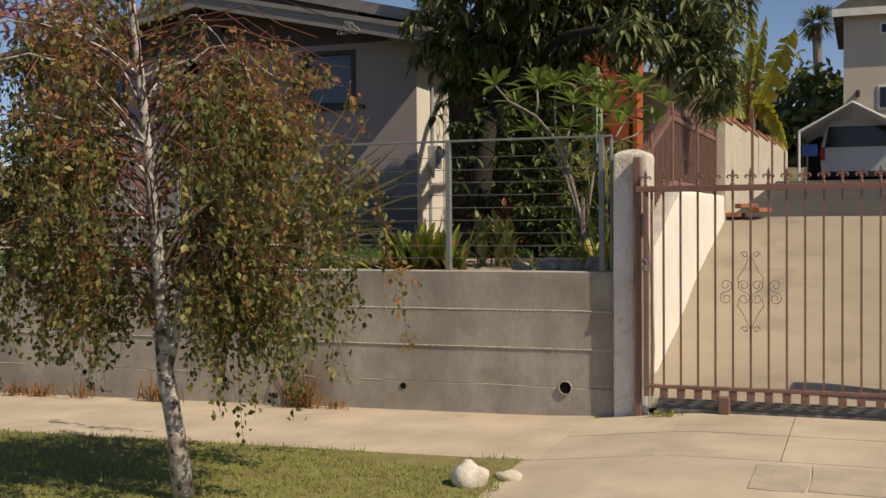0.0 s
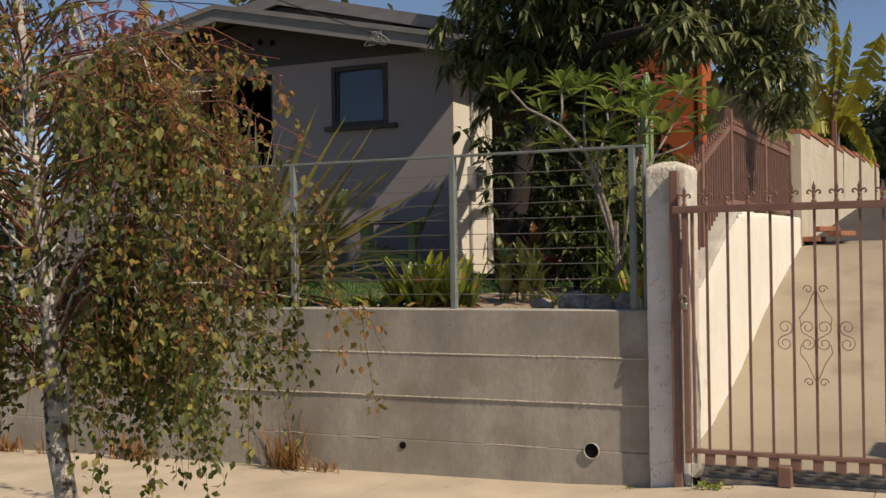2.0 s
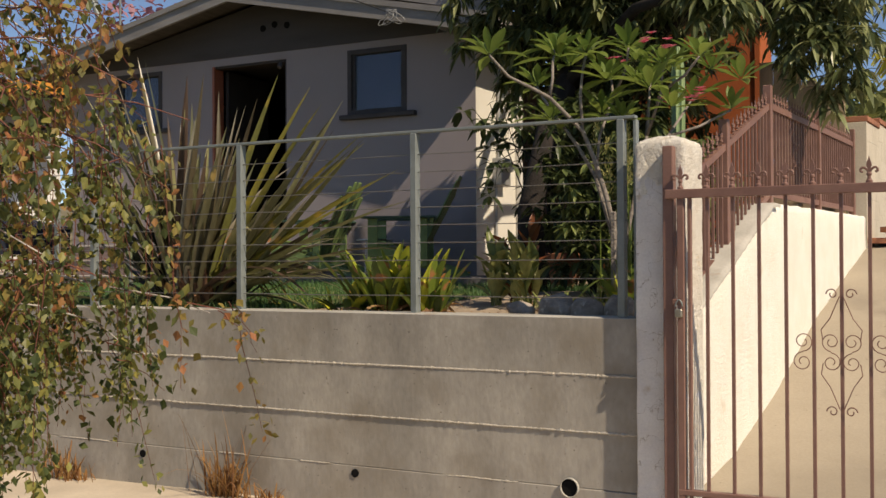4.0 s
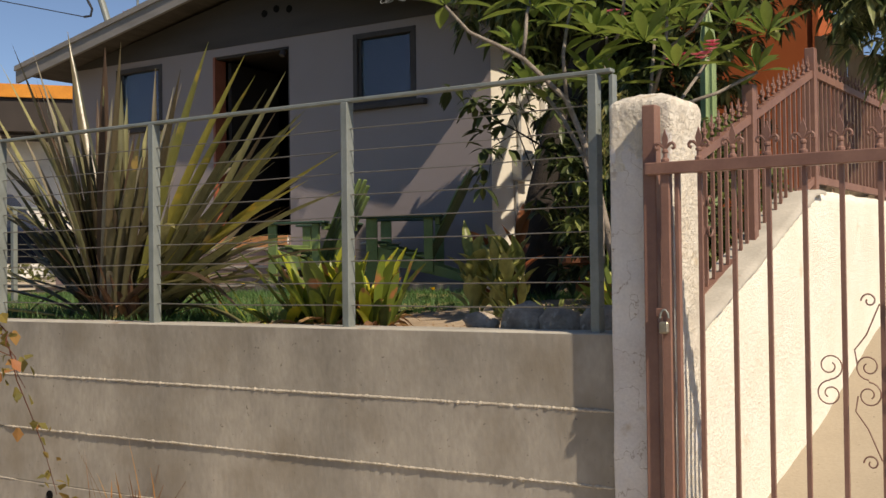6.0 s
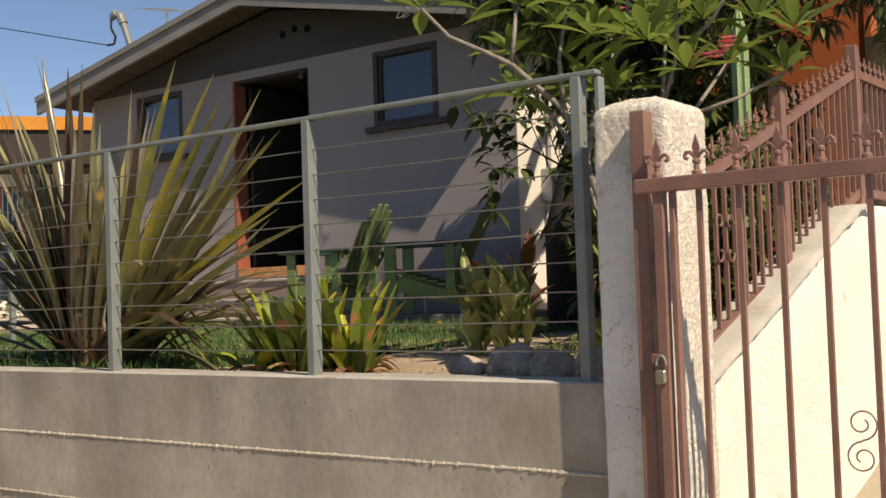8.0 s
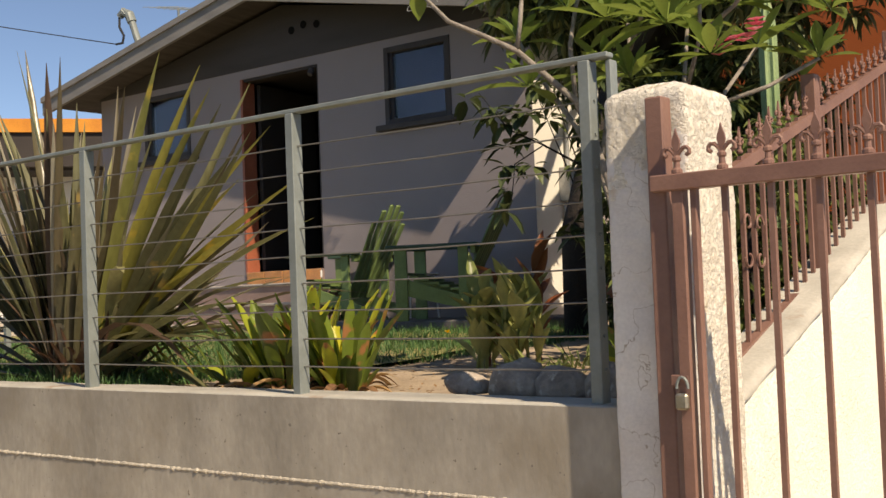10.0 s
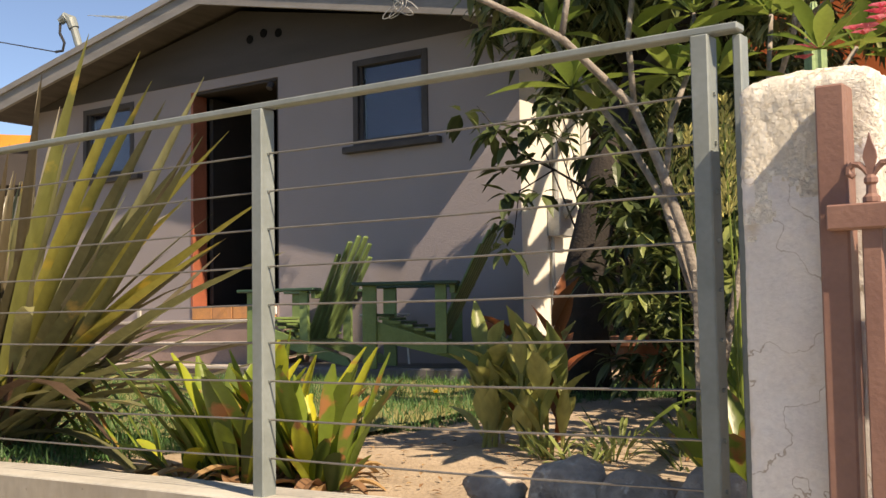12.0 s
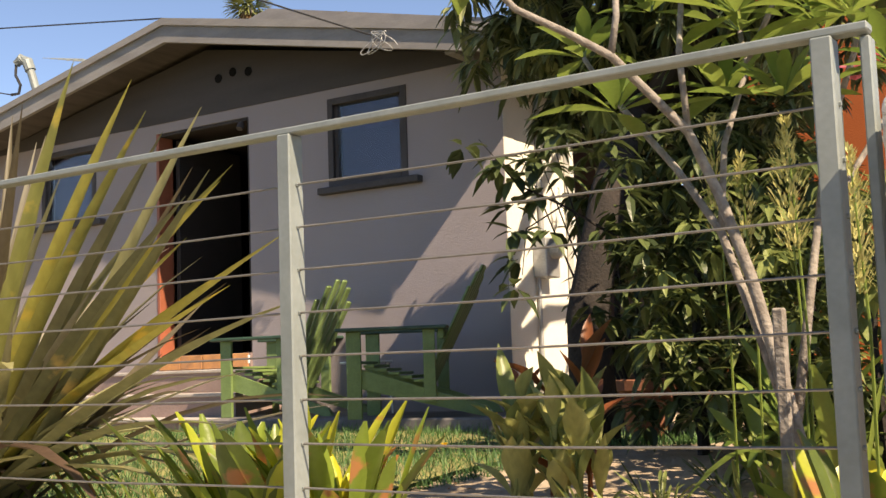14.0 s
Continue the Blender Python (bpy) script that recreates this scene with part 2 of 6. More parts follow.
CANNA_LEAF = mat("canna_leaf", (0.56, 0.53, 0.20), (0.20, 0.24, 0.07), 0.38, island=0.9, thin=0.38, fine=38, fine_amt=0.45, stretch=(1, 1, 0.35), spot=(0.32, 0.13, 0.06), spot_scale=9, spot_from=0.65)
CANNA_RED = mat("bronze_canna_leaf", (0.30, 0.09, 0.03), (0.12, 0.055, 0.025), 0.42, island=0.9, thin=0.3, fine_amt=0.15)
DRY_LEAF = mat("dry_leaf", (0.38, 0.24, 0.11), (0.2, 0.1, 0.05), 0.8, island=0.9, thin=0.2)
PETAL = mat("pink_petal", (0.85, 0.30, 0.40), (0.70, 0.09, 0.18), 0.5, island=0.9, thin=0.3, bump=0)
YELLOW = mat("yellow_petal", (0.85, 0.60, 0.03), (0.70, 0.42, 0.02), 0.5, island=0.9, thin=0.3, bump=0)
PINK_TREE = mat("pink_blossom", (0.42, 0.22, 0.27), (0.28, 0.13, 0.17), 0.6, island=0.9, thin=0.3, bump=0)
GRASS = mat("grass_blade", (0.46, 0.47, 0.13), (0.19, 0.28, 0.055), 0.6, island=0.95, thin=0.5, bump=0)
MIXED_LEAF = mat("garden_leaf", (0.27, 0.31, 0.10), (0.065, 0.095, 0.032), 0.4, island=0.95, thin=0.38, fine_amt=0.2)
LAWN = mat("lawn_blade", (0.12, 0.235, 0.075), (0.042, 0.105, 0.034), 0.5, island=0.95, thin=0.36, bump=0)
TURF = mat("turf_soil", (0.27, 0.255, 0.09), (0.20, 0.165, 0.08), 0.95, 5, 90, 0.6, fine_amt=0.4)
SOIL = mat("dry_garden_soil", (0.43, 0.335, 0.24), (0.29, 0.22, 0.155), 0.95, 4, 70, 0.8, fine_amt=0.35, pits=(0.2, 0.15, 0.1), pit_scale=50, pit_from=0.66)
STRAW = mat("dry_weed", (0.36, 0.20, 0.07), (0.22, 0.10, 0.04), 0.8, island=0.9, thin=0.2, bump=0)
SEED = mat("seed_head", (0.66, 0.60, 0.26), (0.45, 0.42, 0.15), 0.8, island=0.9, thin=0.45, bump=0)
ROCK = mat("garden_rock", (0.40, 0.335, 0.275), (0.22, 0.18, 0.15), 0.9, 12, 50, 1.0, fine_amt=0.35, bdist=0.012, spot=(0.5, 0.44, 0.37), spot_scale=25)
WHITE_ROCK = mat("whitewashed_rock", (0.74, 0.70, 0.62), (0.45, 0.38, 0.28), 0.9, 6, 50, 0.6)
GREEN_PAINT = mat("green_chair_paint", (0.165, 0.235, 0.085), (0.11, 0.165, 0.055), 0.45, 6, 70, 0.15, rnd=0.12)
# Darker copy of the chair green, with the arms' shade in the colour.
SHADED_GREEN = mat("shaded_green_chair_paint", (0.035, 0.075, 0.05), (0.022, 0.05, 0.035), 0.5, 6, 70, 0.15)
TERRACOTTA = mat("terracotta_pot", (0.27, 0.105, 0.055), (0.17, 0.07, 0.04), 0.85, 7, 60, 0.2)
ORANGE = mat("orange_stucco", (0.44, 0.115, 0.035), (0.37, 0.09, 0.028), 0.9, 1.2, 80, 0.35, fine_amt=0.1)
PLANK = mat("weathered_fence_plank", (0.46, 0.35, 0.24), (0.31, 0.23, 0.155), 0.9, 6, 60, 0.3, rnd=0.14, stretch=(1, 1, 0.12))
BLOCK = mat("painted_block", (0.60, 0.535, 0.43), (0.52, 0.46, 0.365), 0.9, 3, 70, 0.3, rnd=0.02)
BRICK = mat("red_brick_cap", (0.40, 0.17, 0.10), (0.28, 0.12, 0.07), 0.9, 9, 70, 0.4, rnd=0.15)
FAR_STUCCO = mat("pinkish_stucco", (0.56, 0.485, 0.415), (0.50, 0.43, 0.37), 0.9, 0.8, 30, 0.2)
FAR_WHITE = mat("white_paint", (0.78, 0.76, 0.72), None, 0.7, 2, 60, 0.05, fine_amt=0.06)
ORANGE_TRIM = mat("orange_fascia_paint", (0.62, 0.25, 0.03), (0.5, 0.18, 0.02), 0.6, 3, 40, 0.1)
PLASTIC = mat("grey_tent_plastic", (0.62, 0.64, 0.66), (0.5, 0.52, 0.55), 0.35, 3, 20, 0.2, thin=0.25)
BLUE_TARP = mat("blue_tarp", (0.06, 0.16, 0.42), None, 0.5, 5, 30, 0.3)
CAR_SILVER = mat("silver_car_paint", (0.52, 0.53, 0.54), (0.47, 0.48, 0.49), 0.3, 2, 60, 0, metal=0.3, fine_amt=0.03)
CAR_DARK = mat("dark_car_paint", (0.03, 0.035, 0.05), None, 0.25, 2, 60, 0)
RUBBER = mat("rubber", (0.025, 0.025, 0.025), None, 0.8)
RED_LENS = mat("red_lens", (0.45, 0.02, 0.015), None, 0.2, bump=0)
FAR_LEAF = mat("hillside_foliage", (0.24, 0.25, 0.085), (0.095, 0.12, 0.04), 0.7, island=0.95, thin=0.25, bump=0)
BANANA = mat("banana_leaf", (0.50, 0.47, 0.06), (0.20, 0.28, 0.05), 0.38, 1.6, 60, 0.1, thin=0.45, fine_amt=0.15)
CACTUS = mat("green_cactus_skin", (0.27, 0.37, 0.19), (0.19, 0.28, 0.13), 0.6, 5, 60, 0.3)
HILL = mat("dry_ground", (0.22, 0.18, 0.11), (0.13, 0.12, 0.06), 0.95, 0.4, 8, 0.4)
WIRE = mat("black_wire", (0.025, 0.025, 0.027), None, 0.6)
PIPE_GREY = mat("grey_conduit", (0.42, 0.42, 0.41), None, 0.5, 5, 60, 0.05, metal=0.4)
GLASS = bpy.data.materials.new("window_glass")
GLASS.use_nodes = True
g = GLASS.node_tree.nodes["Principled BSDF"]
g.inputs["Base Color"].default_value, g.inputs["Roughness"].default_value = (0.95, 0.97, 1, 1), 0.03
g.inputs["Transmission Weight"].default_value, g.inputs["IOR"].default_value = 1.0, 1.45
DARK_GLASS = mat("tinted_car_glass", (0.012, 0.014, 0.017), None, 0.08, 2, 60, 0)

# ---- builders ----
ORIGIN = {}


def thing(name, at, label, category, group="", kind=""):
    ob = new(name)
    ob.location = at
    ob.empty_display_size = 0.2
    ORIGIN[ob.name] = Vector(at)
    return tagged(ob, label, category, group, kind)


class Acc:
    """Collects faces for one mesh, in world metres."""

    def __init__(self):
        self.v, self.f, self.count = [], [], 0

    def add(self, verts, faces):
        verts = np.asarray(verts, float).reshape(-1, 3)
        self.v.append(verts)
        k = self.count
        self.f.extend(tuple(int(i) + k for i in f) for f in faces)
        self.count += len(verts)
        return self

    def box(self, x0, x1, y0, y1, z0, z1, bevel=0.0, m=None):
        bm = bmesh.new()
        bmesh.ops.create_cube(bm, size=1)
        for w in bm.verts:
            w.co = Vector(((x0 + x1) / 2 + w.co.x * (x1 - x0), (y0 + y1) / 2 + w.co.y * (y1 - y0), (z0 + z1) / 2 + w.co.z * (z1 - z0)))
        if bevel:
            bmesh.ops.bevel(bm, geom=bm.edges[:], offset=bevel, segments=1, affect="EDGES")
        if m is not None:
            bmesh.ops.transform(bm, matrix=m, verts=bm.verts[:])
        return self.bm(bm)

    def bm(self, bm):
        bm.verts.index_update()
        self.add([w.co[:] for w in bm.verts], [[w.index for w in f.verts] for f in bm.faces])
        bm.free()
        return self

    def prism(self, poly, axis, a, b):
        """A polygon drawn in the two other axes, pushed from a to b along the axis."""
        n = len(poly)
        v = []
        for c in (a, b):
            for p, q in poly:
                v.append((c, p, q) if axis == "x" else (p, c, q) if axis == "y" else (p, q, c))
        f = [tuple(range(n))[::-1], tuple(range(n, 2 * n))] + [(i, (i + 1) % n, n + (i + 1) % n, n + i) for i in range(n)]
        return self.add(v, f)

    def tube(self, pts, radii, sides=6, cap=True):
        pts = [Vector(p) for p in pts]
        if not hasattr(radii, "__len__"):
            radii = [radii] * len(pts)
        v, f = [], []
        ref = Vector((0.31, 0.87, 0.13))
        for i, p in enumerate(pts):
            d = (pts[min(i + 1, len(pts) - 1)] - pts[max(i - 1, 0)]).normalized()
            s = d.cross(ref).normalized()
            u = d.cross(s)
            for k in range(sides):
                a = 2 * math.pi * k / sides
                v.append((p + (s * math.cos(a) + u * math.sin(a)) * radii[i])[:])
        for i in range(len(pts) - 1):
            for k in range(sides):
                f.append((i * sides + k, i * sides + (k + 1) % sides, (i + 1) * sides + (k + 1) % sides, (i + 1) * sides + k))
        if cap:
            f += [tuple(range(sides))[::-1], tuple(range((len(pts) - 1) * sides, len(pts) * sides))]
        return self.add(v, f)

    def lathe(self, at, prof, sides=16):
        """prof: (radius, height) pairs turned round a vertical axis."""
        v, f = [], []
        for r, z in prof:
            for k in range(sides):
                a = 2 * math.pi * k / sides
                v.append((at[0] + r * math.cos(a), at[1] + r * math.sin(a), at[2] + z))
        for i in range(len(prof) - 1):
            for k in range(sides):
                f.append((i * sides + k, i * sides + (k + 1) % sides, (i + 1) * sides + (k + 1) % sides, (i + 1) * sides + k))
        f += [tuple(range(sides))[::-1], tuple(range((len(prof) - 1) * sides, len(prof) * sides))]
        return self.add(v, f)

    def blades(self, base, d, length, width, droop=0.0, nseg=3, prof=None, fold=0.15, rng=None):
        """Leaves: each a folded strip from base along d that sinks by droop, with a width profile."""
        base, d = np.atleast_2d(base).astype(float), np.atleast_2d(d).astype(float)
        n = len(base)
        d = d / np.linalg.norm(d, axis=1, keepdims=True)
        length, width, droop = (np.broadcast_to(np.asarray(q, float), (n,)) for q in (length, width, droop))
        side = np.cross(d, np.array([0.02, 0.03, 1.0]))
        side /= np.linalg.norm(side, axis=1, keepdims=True) + 1e-9
        if rng is not None:
            spin = rng.uniform(-1.2, 1.2, n)
            up0 = np.cross(side, d)
            side = side * np.cos(spin)[:, None] + up0 * np.sin(spin)[:, None]
        up = np.cross(side, d)
        prof = prof or [max(0.06, math.sin(math.pi * (0.08 + 0.92 * j / nseg)) ** 0.8) for j in range(nseg + 1)]
        rows = []
        for j in range(nseg + 1):
            t = j / nseg
            c = base + d * (length * t)[:, None]
            c[:, 2] -= droop * length * t * t
            w = (width * prof[j] / 2)[:, None]
            rows.append(np.stack([c - side * w + up * w * fold, c, c + side * w + up * w * fold], 1))
        v = np.stack(rows, 1).reshape(-1, 3)
        per = (nseg + 1) * 3
        f = []
        for j in range(nseg):
            a = j * 3
            f += [(a, a + 1, a + 4, a + 3), (a + 1, a + 2, a + 5, a + 4)]
        k = self.count
        self.v.append(v)
        self.count += len(v)
        fa = (np.arange(n)[:, None, None] * per + np.array(f)[None] + k).reshape(-1, 4)
        self.f.extend(map(tuple, fa.tolist()))
        return self

    def mesh(self, name, origin, smooth=False):
        me = bpy.data.meshes.new(name)
        v = np.concatenate(self.v) - np.array(origin)
        me.from_pydata(v.tolist(), [], self.f)
        if smooth:
            me.polygons.foreach_set("use_smooth", [True] * len(me.polygons))
        me.update()
        return me


def part(name, acc, material, parent, label="", smooth=False, kind=""):
    """Links what acc holds as one mesh object under a thing or a part."""
    o = ORIGIN[parent.name]
    me = acc.mesh(name, o, smooth)
    me.materials.append(material)
    ob = new(name, me)
    ob.parent = parent
    ORIGIN[ob.name] = o
    return tagged(ob, label, kind=kind)


def piece(name, me, parent, at=(0, 0, 0), rz=0.0):
    ob = new(name, me)
    ob.parent = parent
    ob.location = Vector(at) - ORIGIN[parent.name]
    ob.rotation_euler.z = rz
    ORIGIN[ob.name] = Vector(at)
    return ob


def solo(name, acc, material, label, category, kind="", at=(0, 0, 0), smooth=False, group=""):
    me = acc.mesh(name, at, smooth)
    me.materials.append(material)
    ob = new(name, me)
    ob.location = at
    ORIGIN[ob.name] = Vector(at)
    return tagged(ob, label, category, group, kind)


def shared(name, acc, material, at=(0, 0, 0), smooth=False):
    me = acc.mesh(name, at, smooth)
    me.materials.append(material)
    return me


def lerp(table, x):
    return float(np.interp(x, [p[0] for p in table], [p[1] for p in table]))


def rand_dirs(rng, n, lo=-1.0, hi=1.0):
    a, z = rng.uniform(0, 2 * math.pi, n), rng.uniform(lo, hi, n)
    r = np.sqrt(np.maximum(0, 1 - z * z))
    return np.stack([r * np.cos(a), r * np.sin(a), z], 1)


def grid(acc, xs, ys, height):
    v = [(x, y, height(x, y)) for y in ys for x in xs]
    n = len(xs)
    f = [(j * n + i, j * n + i + 1, (j + 1) * n + i + 1, (j + 1) * n + i) for j in range(len(ys) - 1) for i in range(n - 1)]
    return acc.add(v, f)


# ---- levels ----
DRIVE_Z = [(8.3, 0.10), (9.35, 0.11), (10.0, 0.18), (11.0, 0.42), (11.9, 0.70), (12.45, 0.89), (14.9, 1.47), (15.5, 1.53), (24, 2.3), (30, 2.5), (36, 2.6)]


def walk_z(x, y):
    s = min(1.0, max(0.0, (x + 1.6) / 1.3))
    z = 0.011 * min(0.0, x + 1.3) + 0.10 * s * s * (3 - 2 * s)
    return z - max(0.0, 6.85 - y) * 0.035 - (8.4 - min(8.4, max(6.85, y))) * 0.012


def garden_z(x, y):
    return lerp([(8.55, 1.05), (9.5, 1.07), (12.6, 1.12), (20, 1.2)], y) + 0.025 * noise.noise((x * 1.3, y * 1.3, 0.5))


def land_z(x, y):
    if y < 8.5:
        return -0.35
    return lerp([(8.5, -0.2), (9.5, 0.0), (14, 0.7), (36, 2.3), (60, 5.5), (110, 9.0), (400, 10), (700, 10)], y)


# ---- ground ----
def far_steps(a, b, fine, reach):
    s = list(np.arange(a, b + 0.001, fine))
    return [a - reach, a - reach * 0.4, a - reach * 0.15, a - 15] + s + [b + 15, b + reach * 0.15, b + reach * 0.4, b + reach]


acc = grid(Acc(), far_steps(-30, 30, 3, 600), [-600, -200, -60, -20, -6, 0, 4, 8.4, 8.6, 10, 12, 14, 18, 22, 28, 36, 46, 60, 80, 110, 200, 400, 650], land_z)
solo("ground", acc, HILL, "dry bare ground sheet rising to a hillside", "ground", "structure")
acc = grid(Acc(), [-60, -30, -12, -6, 0, 6, 12, 30, 60], [-9, -4, -1, 1.5, 3.1], lambda x, y: -0.27 + 0.011 * x * 0.3)
solo("road", acc, ASPHALT, "worn grey asphalt street", "road", "structure")
acc = Acc().box(-60, -1.2, 3.12, 3.28, -0.4, -0.10, 0.02).box(3.6, 60, 3.12, 3.28, -0.4, -0.06, 0.02)
solo("kerb", acc, CAPCON, "grey concrete kerb along the street", "kerb", "structure")
xs = [-30, -20, -14, -10, -8, -6, -5, -4, -3, -2.2, -1.7, -1.38]
acc = grid(Acc(), xs, [3.28, 4.2, 5.2, 6.0, 6.5, 6.84], lambda x, y: walk_z(x, y) + 0.012)
solo("parkway", acc, TURF, "turf soil of the grass strip between kerb and sidewalk", "lawn", "structure")
acc = grid(Acc(), np.linspace(-1.4, 6, 60), [3.1, 4, 5, 6, 6.5, 6.851], lambda x, y: walk_z(x, y) - 0.001)
solo("driveway_apron", acc, WALK, "pale concrete driveway apron sloping to the street", "pavement", "structure")
side = thing("sidewalk", (-3, 7.6, 0), "pale tan concrete sidewalk with scored slabs", "sidewalk", kind="structure")
part("bed", grid(Acc(), [-30, -20, -10, -5, -2, -1.3, -1, -0.7, 0, 1, 3, 8], [6.845, 7.6, 8.45], lambda x, y: walk_z(x, y) - 0.012), WALK, side)
cuts = [-30, -22, -14, -11.2, -8.4, -5.6, -2.8, -1.3, -0.6, 0.15, 0.9, 1.7, 2.6, 5, 8]
for a, b in zip(cuts[:-1], cuts[1:]):
    rowsy = [(6.85, 8.455)] if b <= -1.2 else [(6.85, 7.62), (7.625, 8.34)]
    for c, d in rowsy:
        ac = Acc()
        xs = np.linspace(a + 0.003, b - 0.003, 5)
        grid(ac, xs, np.linspace(c + 0.003, d - 0.003, 4), walk_z)
        lo = [(x, y, walk_z(x, y) - 0.05) for x, y in ((xs[0], c + 0.004), (xs[-1], c + 0.004), (xs[-1], d), (xs[0], d))]
        hi = [(p[0], p[1], p[2] + 0.05) for p in lo]
        ac.add(lo + hi, [(0, 1, 5, 4), (1, 2, 6, 5), (2, 3, 7, 6), (3, 0, 4, 7)])
        part("slab", ac, WALK, side)
bm_patch = Acc()
v, f = [], []
for x0, x1, y0, y1 in ((0.03, 0.32, 6.2, 6.75), (0.335, 0.78, 6.22, 6.77), (0.8, 1.7, 6.2, 6.76)):
    ring = [Vector((x0, y0)).lerp(Vector((x1, y0)), u) for u in (0, .25, .5, .75)] + [Vector((x1, y0)).lerp(Vector((x1, y1)), u) for u in (0, .33, .66)] + [Vector((x1, y1)).lerp(Vector((x0, y1)), u) for u in (0, .25, .5, .75)] + [Vector((x0, y1)).lerp(Vector((x0, y0)), u) for u in (0, .33, .66)]
    ring = [(p.x + 0.02 * noise.noise((p.x * 7, p.y * 7, 1)), p.y + 0.025 * noise.noise((p.x * 7, p.y * 7, 5))) for p in ring]
    i0 = len(v)
    v += [(x, y, walk_z(x, y) + 0.004) for x, y in ring] + [(x, y, walk_z(x, y) - 0.02) for x, y in ring]
    k = len(ring)
    f += [tuple(range(i0, i0 + k))] + [(i0 + j, i0 + k + j, i0 + k + (j + 1) % k, i0 + (j + 1) % k) for j in range(k)]
bm_patch.add(v, f)
solo("concrete_patch", bm_patch, PATCH, "rough broken concrete patch in the driveway apron", "pavement", "structure")

xs = np.linspace(-1.09, 3.4, 19)
ys = [8.42, 8.9, 9.35, 9.7, 10, 10.5, 11, 11.5, 11.9, 12.45, 13, 14, 14.9, 15.2, 15.5]
acc = grid(Acc(), xs, ys, lambda x, y: lerp(DRIVE_Z, y) + 0.006 * noise.noise((x, y, 2)))
solo("driveway", acc, DRIVE, "steep tan concrete driveway with faint stains", "driveway", "structure")
acc = grid(Acc(), [-1.09, 0, 1.5, 3.4], [15.5, 17, 20, 24, 30, 36], lambda x, y: lerp(DRIVE_Z, y) - 0.004)
solo("upper_driveway", acc, ASPHALT, "dark asphalt top of the driveway", "driveway", "structure")
acc = grid(Acc(), np.linspace(-16, -1.3, 50), np.linspace(8.6, 20, 36), garden_z)
solo("garden_ground", acc, SOIL, "dry brown garden soil behind the retaining wall", "ground", "structure")
acc = grid(Acc(), np.linspace(-14, -3.35, 40), np.linspace(9.5, 12.75, 16), lambda x, y: garden_z(x, y) + 0.022)
solo("lawn_soil", acc, TURF, "soil under the front lawn", "lawn", "structure")


def grass(name, label, n, seed, spot, low, high, width, material=GRASS):
    rng = np.random.default_rng(seed)
    p = spot(rng, n)
    d = rand_dirs(rng, len(p), 0.45, 1.0)
    ac = Acc().blades(p, d, rng.uniform(low, high, len(p)), width, rng.uniform(0, 0.5, len(p)), 2, [0.9, 0.7, 0.08], 0.1)
    return solo(name, ac, material, label, "grass", "stuff")


def parkway_spots(rng, n):
    x = rng.uniform(-8.5, -1.30, n)
    y = rng.uniform(4.0, 6.86, n)
    keep = (y > 4.6) | (x > -6)
    edge = x < -1.36 - 0.15 * np.sin(y * 5) + 0.1 * rng.normal(size=n)
    bare = np.array([noise.noise((a * 1.1, b * 1.1, 7)) for a, b in zip(x, y)]) < 0.18 + 0.35 * rng.random(n)
    k = keep & edge & bare
    return np.stack([x[k], y[k], [walk_z(a, b) + 0.008 for a, b in zip(x[k], y[k])]], 1)


def lawn_spots(rng, n):
    x, y = rng.uniform(-9.5, -2.2, n), rng.uniform(8.75, 12.75, n)
    dens = np.array([noise.noise((a * 0.9, b * 0.9, 3)) for a, b in zip(x, y)])
    k = (x < -3.5 + 0.5 * dens + 0.25 * (y - 9.5)) & (dens + rng.random(n) > 0.1) & ((y > 9.2) | (x < -3.3))
    return np.stack([x[k], y[k], [garden_z(a, b) for a, b in zip(x[k], y[k])]], 1)


grass("parkway_grass", "sunlit short patchy green grass on the parkway strip", 52000, 3, parkway_spots, 0.02, 0.065, 0.0075)
grass("lawn_grass", "uneven green front lawn grass with clumps", 95000, 4, lawn_spots, 0.04, 0.125, 0.006, LAWN)

